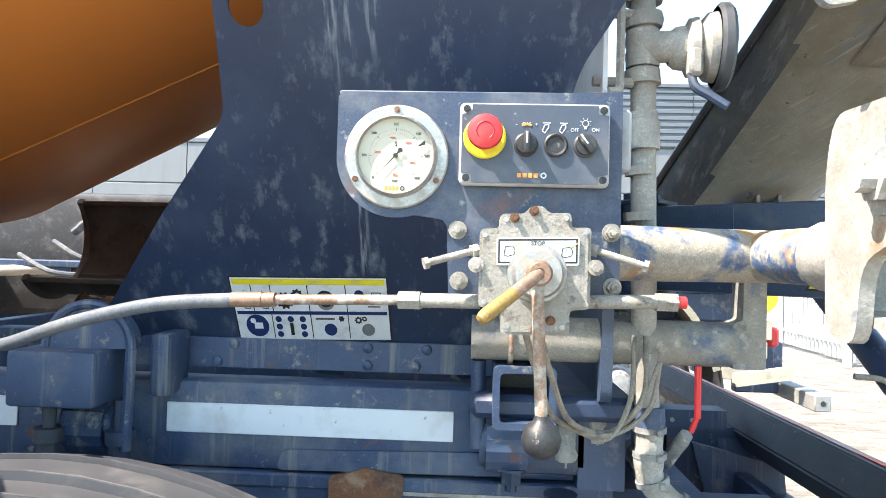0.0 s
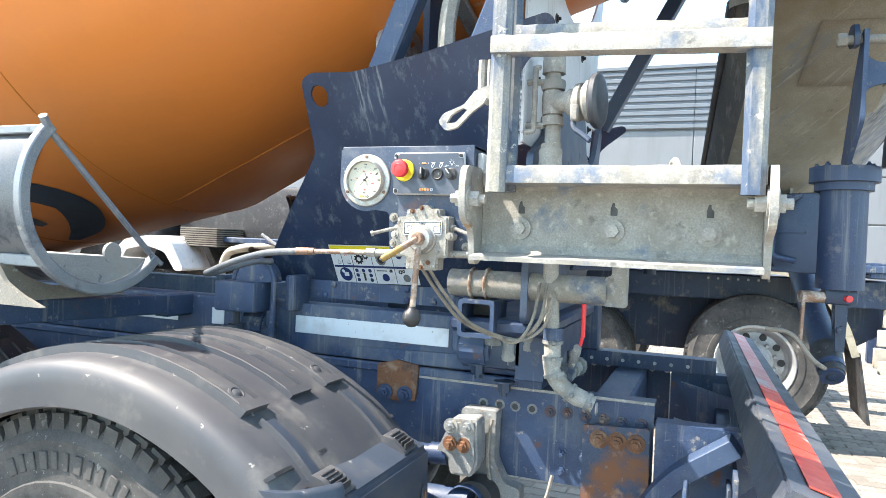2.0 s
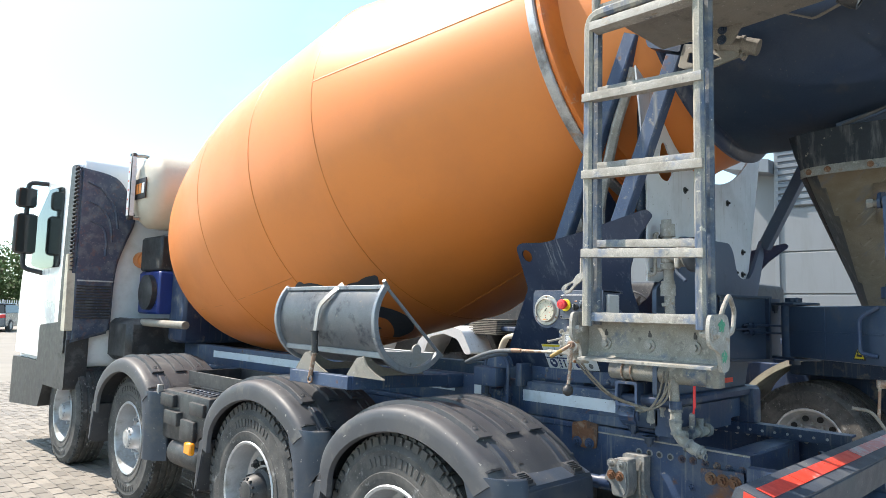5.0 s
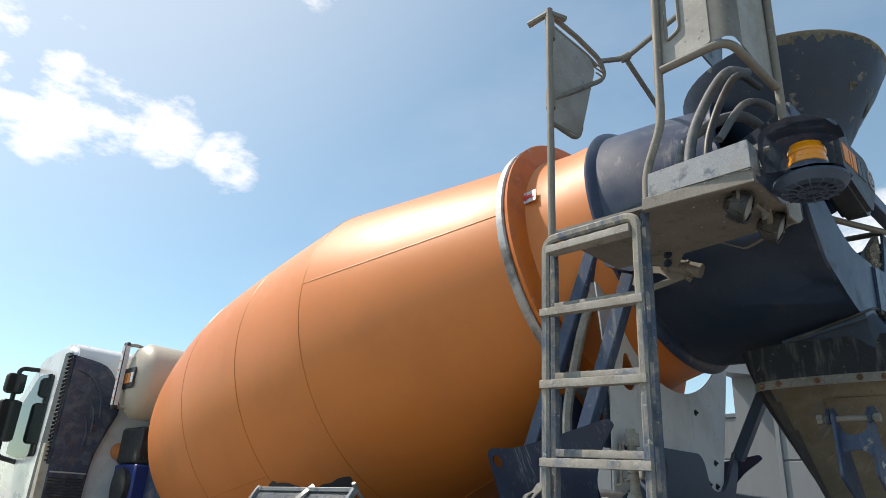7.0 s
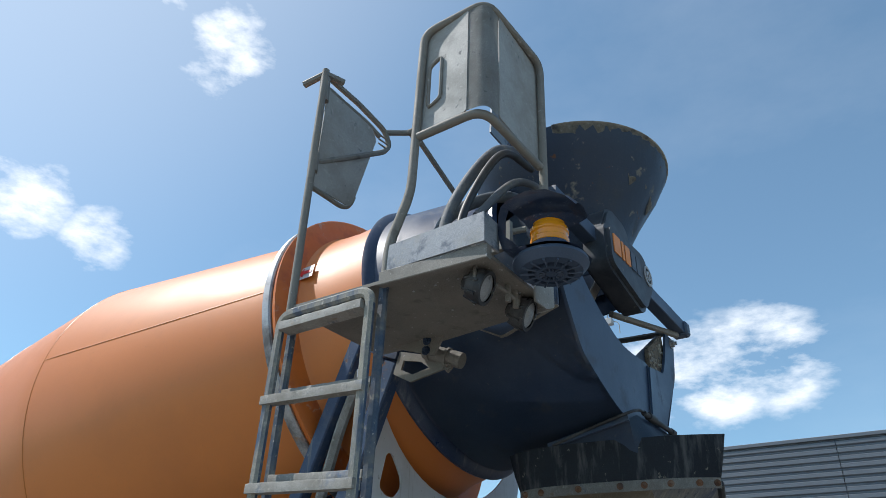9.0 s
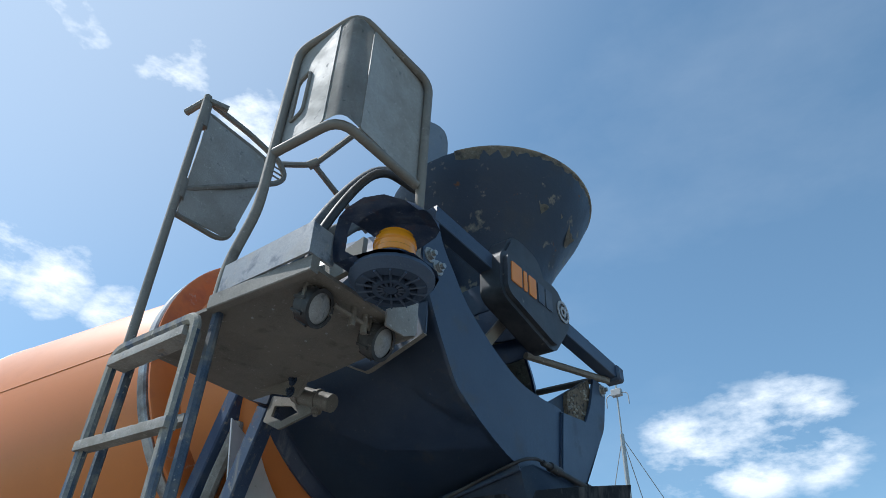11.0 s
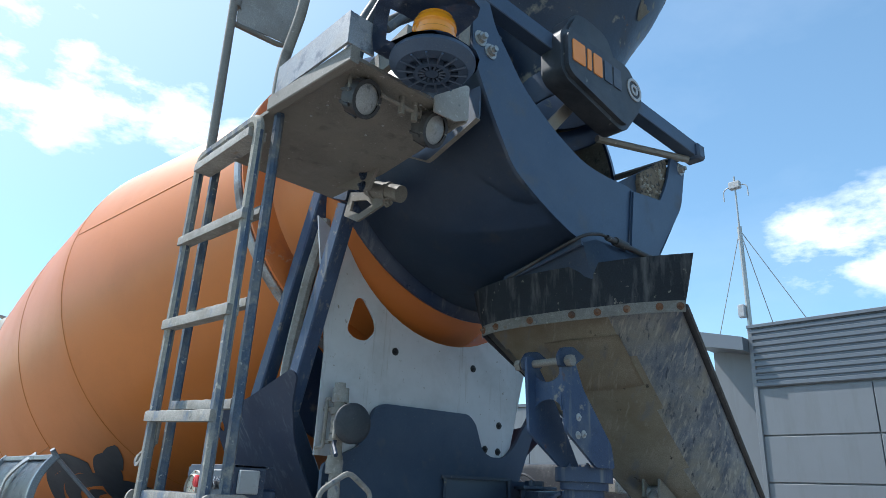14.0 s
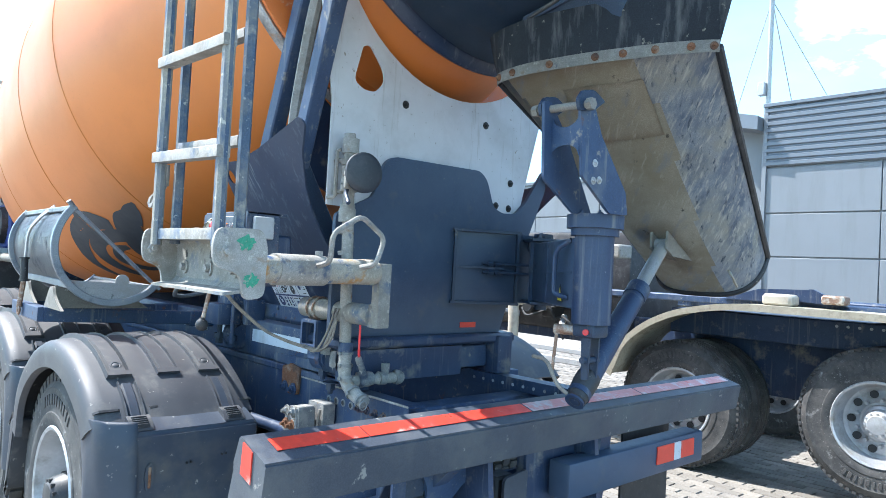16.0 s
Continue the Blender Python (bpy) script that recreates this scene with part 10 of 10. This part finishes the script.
# ball valve branching off behind the hose
for nm, a_, b_, r in (("branch_pipe", (0.43, 1.375, 1.09), (0.453, 1.61, 1.095), 0.019), ("valve_ball", (0.437, 1.41, 1.094), (0.443, 1.47, 1.096), 0.028), ("outlet_nut", (0.450, 1.575, 1.095), (0.453, 1.60, 1.095), 0.027), ("outlet_nut", (0.444, 1.50, 1.095), (0.447, 1.53, 1.095), 0.026), ("valve_stem", (0.443, 1.533, 1.105), (0.443, 1.533, 1.150), 0.016), ("drain_tap", (0.455, 1.43, 1.10), (0.485, 1.37, 1.185), 0.012)):
    bm = B()
    crusty(bm, [v3(*a_), v3(*b_)], r, 0.14, 10)
    part(nm, bm, M_CASTING if nm != "branch_pipe" else M_CEMENT, wp2)
# crusted fittings under the square socket
for a_, b_, r in (((0.155, 1.41, 1.185), (0.155, 1.41, 1.135), 0.026), ((0.278, 1.41, 1.185), (0.278, 1.41, 1.122), 0.020), ((0.225, 1.415, 1.20), (0.225, 1.415, 1.165), 0.030), ((0.335, 1.42, 1.20), (0.335, 1.42, 1.155), 0.024)):
    bm = B()
    crusty(bm, [v3(*a_), v3(*a_).lerp(v3(*b_), 0.5), v3(*b_)], r, 0.22, 10)
    bolt(bm, v3(*b_), (0, 0, -1), r * 0.55, 0.014)
    part("crusted_fitting", bm, M_CASTING, wp2, "cement-crusted clamp fitting")
bm = B()
beam(bm, (0.500, 1.36, 1.215), (0.500, 1.36, 1.307), 0.012, 0.005, (0, 1, 0))
tube(bm, [(0.492, 1.368, 1.19), (0.500, 1.36, 1.22)], 0.005, 6)
part("red_lever", bm, M_RED, wp2, "red valve lever")

# ---- the truck parked alongside ----
nb = thing("flatbed_truck", (0.5, 6.0, 0), "dark blue hooklift truck with cream mudguards parked alongside", "truck")
NY = 5.15
REAR = Matrix.Translation((0.45, -0.25, 1.48)) @ Matrix.Diagonal((1.10, 1.10, 1.10, 1)) @ Matrix.Translation((-0.45, 0.25, -1.48))
FRONT = Matrix.Translation((1.0, -0.7, 1.5)) @ Matrix.Diagonal((1.095, 1.095, 1.095, 1)) @ Matrix.Translation((-1.0, 0.7, -1.5))


def nb_part(name, bm, material, label="", m=None):
    if m is not None:
        bm.transform(m)
    return part(name, bm, material, nb, label)


for y in (5.85, 6.7):
    bm = B()
    box(bm, (-6.0, y - 0.04, 0.85), (2.15, y + 0.04, 1.16), 0.01)
    part("chassis_rail", bm, M_NAVY, nb)
for x, z in ((-0.26, 0.53), (1.18, 0.64)):
    for y, fl in ((NY + 0.15, False), (NY + 0.48, True)):
        wheel(nb, x, y, z, flip=fl, silver=True)
    for y, fl in ((7.6, True), (7.27, False)):
        wheel(nb, x, y, z, flip=fl, silver=True)
    bm = B()
    cyl(bm, (x, 5.4, z), (x, 7.4, z), 0.08, 14)
    part("axle", bm, M_BLACK, nb)
wheel(nb, -4.7, NY + 0.15, 0.53, silver=True)
# cream chequer plate mudguard line
bm = B()
ln = rounded([(-0.84, 0, 0.70), (-0.72, 0, 1.0), (-0.50, 0, 1.18), (-0.24, 0, 1.30), (0.06, 0, 1.365), (0.30, 0, 1.388), (1.22, 0, 1.385), (1.42, 0, 1.365), (1.62, 0, 1.235), (1.77, 0, 1.0), (1.84, 0, 0.78)], 0.12, 6)
loops = []
for i, p in enumerate(ln):
    d = (ln[min(i + 1, len(ln) - 1)] - ln[max(i - 1, 0)]).normalized()
    nrm = v3(-d.z, 0, d.x)
    loops.append([v3(p.x, 4.99, p.z), v3(p.x, 5.67, p.z), v3(p.x, 5.67, p.z) - nrm * 0.01, v3(p.x, 5.01, p.z) - nrm * 0.012, v3(p.x, 5.002, p.z) - nrm * 0.05, v3(p.x, 4.99, p.z) - nrm * 0.05])
rings(bm, loops)
part("mudguard", bm, M_CHEQUER, nb, "cream aluminium chequer plate mudguard")
bm = B()
prism(bm, [(1.835, 0.80), (1.845, 0.80), (1.925, 0.30), (1.905, 0.30)], "y", 5.0, 5.6)
part("mud_flap", bm, M_BLACK, nb)
# Panel carried down so its dark paint also fills in for the shade there.
bm = B()
prism(bm, [(-0.6, 0.95), (-0.35, 1.16), (2.1, 1.24), (2.1, 0.85), (1.75, 0.62), (-0.85, 0.62)], "y", 5.80, 5.82)
part("inner_panel", bm, M_NAVY, nb)
bm = B()
box(bm, (-0.5, 5.44, 1.09), (2.12, 5.8, 1.30), 0.01)
part("side_beam", bm, M_NAVY, nb)
bm = B()
box(bm, (-4.0, 5.35, 1.36), (2.1, 5.5, 1.42), 0.01)
box(bm, (-4.0, 7.1, 1.36), (2.1, 7.35, 1.42), 0.01)
for x in (-3.2, -1.8, -0.4, 1.0, 1.95):
    box(bm, (x, 5.36, 1.32), (x + 0.12, 7.3, 1.40), 0.01)
part("deck_frame", bm, M_NAVY_DUSTY, nb)
bm = B()
prism(bm, [(0.02, 1.41), (0.30, 1.505), (0.68, 1.518), (0.92, 1.41)], "y", 5.32, 5.42)
prism(bm, [(0.58, 1.43), (0.68, 1.522), (0.71, 1.522), (0.94, 1.41), (0.87, 1.41)], "y", 5.28, 5.32)
box(bm, (0.1, 5.42, 1.35), (2.1, 5.54, 1.44), 0.01)
part("hook_frame", bm, M_NAVY, nb)
bm = B()
box(bm, (0.41, 5.10, 1.385), (0.62, 5.28, 1.475), 0.02)
part("side_box", bm, M_CREAM, nb)
bm = B()
box(bm, (0.80, 5.16, 1.42), (0.95, 5.30, 1.485), 0.012)
part("marker_lamp", bm, M_ROD, nb)
bm = B()
box(bm, (2.42, 4.76, 0.55), (2.53, 7.0, 0.66), 0.008)
nb_part("rear_crossbar", bm, M_GALV, "grey steel underrun bar", REAR)
for y in (5.3, 6.3):
    bm = B()
    box(bm, (2.10, y, 0.57), (2.45, y + 0.08, 0.95), 0.01)
    nb_part("crossbar_arm", bm, M_NAVY, "", REAR)
bm = B()
cyl(bm, (2.475, 4.7605, 0.605), (2.475, 4.757, 0.605), 0.018, 14)
nb_part("bar_hole", bm, M_BLACK, "", REAR)
for z0, z1, dx in ((1.00, 1.14, 0.0), (0.87, 0.985, -0.03), (0.72, 0.86, -0.05)):
    bm = B()
    box(bm, (1.92 + dx, 4.93, z0), (2.21 + dx, 4.95, z1), 0.006)
    box(bm, (2.19 + dx, 4.95, z0), (2.21 + dx, 5.4, z1), 0.004)
    nb_part("lamp_bracket", bm, M_CREAM, "cream painted lamp bracket", REAR)
bm = B()
prism(bm, [(1.85, 0.72), (2.22, 0.78), (2.22, 0.86), (1.85, 0.80)], "y", 4.62, 4.69)
nb_part("rear_rail", bm, M_CREAM, "", REAR)
for y in (4.98, 6.5):
    bm = B()
    box(bm, (2.211, y, 0.945), (2.285, y + 0.15, 1.085), 0.02)
    nb_part("tail_light", bm, M_RED, "red tail lamp", REAR)
bm = B()
lathe(bm, [(-0.02, 0.035), (-0.02, 0.105), (0, 0.115), (0.02, 0.105), (0.02, 0.035)], (2.05, 4.74, 1.31), (0, 1, 0), 24)
nb_part("hose_reel", bm, M_YELLOW, "yellow reel", REAR)
for i in range(17, 24):
    bm = B()
    cyl(bm, (-0.45 + i * 0.075, 5.439, 1.262), (-0.45 + i * 0.075, 5.435, 1.262), 0.011, 8)
    part("rail_hole", bm, M_GREY_LIGHT, nb)
bm = B()
tube(bm, rounded([(-2.02, 5.1, 0.66), (-2.02, 5.1, 1.10), (-2.06, 5.12, 1.24), (-1.85, 5.3, 1.30)], 0.08, 5), 0.055, 12)
part("air_pipe", bm, M_CREAM, nb, "cream air pipe")
for x0, x1, z0, z1, y in ((-1.95, -1.0, 1.375, 1.435, 5.08), (-1.80, -0.95, 0.70, 0.76, 5.08), (-1.80, -0.95, 0.80, 0.85, 5.10), (-1.70, -1.0, 1.27, 1.31, 5.12)):
    bm = B()
    box(bm, (x0, y, z0), (x1, y + 0.05, z1), 0.008)
    part("side_rail", bm, M_GREY_LIGHT, nb, "pale grey side rail")
# front half: engine, bonnet side and pipes below the tilted cab
bm = B()
box(bm, (-6.6, 4.9, 0.9), (-4.5, 6.9, 2.1), 0.15, 3)
nb_part("engine_block", bm, M_BLACK, "", FRONT)
bm = B()
prism(bm, round2([(-4.78, 0.95), (-4.72, 1.20), (-4.52, 1.37), (-4.2, 1.42), (-3.95, 1.37), (-3.78, 1.10), (-3.88, 1.08), (-4.02, 1.26), (-4.25, 1.32), (-4.5, 1.27), (-4.66, 0.95)], 0.04), "y", 4.55, 4.95)
nb_part("front_mudguard", bm, M_WHITE, "white plastic front mudguard", FRONT)
bm = B()
box(bm, (-3.99, 4.78, 1.32), (-3.60, 5.28, 1.50), 0.01)
nb_part("compressor", bm, M_BLACK, "", FRONT)
for i in range(9):
    bm = B()
    box(bm, (-4.02, 4.75, 1.33 + i * 0.021), (-3.57, 5.3, 1.341 + i * 0.021), 0.002)
    nb_part("cooling_fin", bm, M_PLATFORM, "", FRONT)
rc = random.Random(21)
for i in range(22):
    x, z = rc.uniform(-3.1, -0.9), rc.uniform(1.15, 1.85)
    y = rc.uniform(4.7, 5.0)
    bm = B()
    tube(bm, curve([(x, y, z), (x + rc.uniform(0.05, 0.3), y - rc.uniform(0, 0.1), z + rc.uniform(-0.15, 0.15)), (x + rc.uniform(0.3, 0.6), y, z + rc.uniform(-0.3, 0.2))], 4), rc.choice((0.012, 0.018, 0.03)), 8)
    nb_part("engine_hose", bm, rc.choice((M_BLACK, M_HOSE, M_STEEL, M_BLACK)), "", FRONT)
for i in range(12):
    x, z = rc.uniform(-3.1, -0.9), rc.uniform(1.1, 1.7)
    bm = B()
    box(bm, (x, 4.85, z), (x + rc.uniform(0.08, 0.25), 5.05, z + rc.uniform(0.06, 0.2)), 0.015)
    nb_part("engine_fitting", bm, rc.choice((M_BLACK, M_NAVY, M_CAST, M_BLACK)), "", FRONT)
bm = B()
tube(bm, rounded([(-3.56, 4.8, 0.95), (-3.53, 4.8, 1.17), (-3.47, 4.8, 1.29), (-3.25, 4.8, 1.34), (-2.9, 4.9, 1.36)], 0.06, 6), 0.04, 14)
nb_part("air_pipe", bm, M_CREAM, "cream air pipe", FRONT)
bm = B()
box(bm, (-4.4, 5.15, 1.0), (-0.9, 6.4, 1.95), 0.05, 2)
for i in range(7):
    box(bm, (-2.7 + i * 0.18, 5.0, 1.2 + (i % 3) * 0.15), (-2.6 + i * 0.18, 5.12, 1.35 + (i % 3) * 0.15), 0.02)
    tube(bm, curve([(-2.7 + i * 0.17, 5.02, 1.2), (-2.6 + i * 0.17, 4.95, 1.45), (-2.45 + i * 0.15, 5.0, 1.7)], 4), 0.02, 6)
nb_part("gear_unit", bm, M_BLACK, "", FRONT)
bm = B()
prism(bm, round2([(-7.6, 1.0), (-7.6, 3.1), (-6.0, 3.2), (-5.4, 2.9), (-5.2, 1.9), (-5.6, 1.0)], 0.12), "y", 4.6, 7.0)
nb_part("cab", bm, M_CABWHITE, "white truck cab", FRONT)
# ---- paving bricks where the yard is seen close ----
def paving(x0, x1, y0, y1, parts):
    me = None
    vs, fs = [], []
    count = 0
    rr = random.Random(3)
    ny = int((y1 - y0) / 0.105)
    nx = int((x1 - x0) / 0.21)
    for j in range(ny):
        for i in range(nx):
            x = x0 + i * 0.21 + (0.105 if j % 2 else 0)
            y = y0 + j * 0.105
            h = 0.008 + rr.uniform(-0.002, 0.003)
            if parts and count < 300 and math.hypot(x - 1.6, y - 4.0) < 2.2:
                if me is None:
                    b = B()
                    box(b, (0.004, 0.004, -0.03), (0.206, 0.101, 0.0), 0.006)
                    me = mesh_of("brick", b, M_PAVER)
                part("brick", me, M_PAVER, ground, "", Matrix.Translation((x, y, h)))
                count += 1
            else:
                k = len(vs)
                a, b_, c, d = x + 0.004, x + 0.206, y + 0.004, y + 0.101
                vs += [(a, c, 0.0005), (b_, c, 0.0005), (b_, d, 0.0005), (a, d, 0.0005), (a + 0.005, c + 0.005, h), (b_ - 0.005, c + 0.005, h), (b_ - 0.005, d - 0.005, h), (a + 0.005, d - 0.005, h)]
                fs += [(k + 4, k + 5, k + 6, k + 7), (k, k + 1, k + 5, k + 4), (k + 1, k + 2, k + 6, k + 5), (k + 2, k + 3, k + 7, k + 6), (k + 3, k, k + 4, k + 7)]
    mesh = bpy.data.meshes.new("paving")
    mesh.from_pydata(vs, [], fs)
    mesh.materials.append(M_PAVER)
    ob = part("paving_bricks", mesh, M_PAVER, ground)
    ob["kind"] = "stuff"


paving(-6.0, 6.0, -0.5, 13.0, True)
paving(-14.0, -6.0, -6.0, 6.0, False)
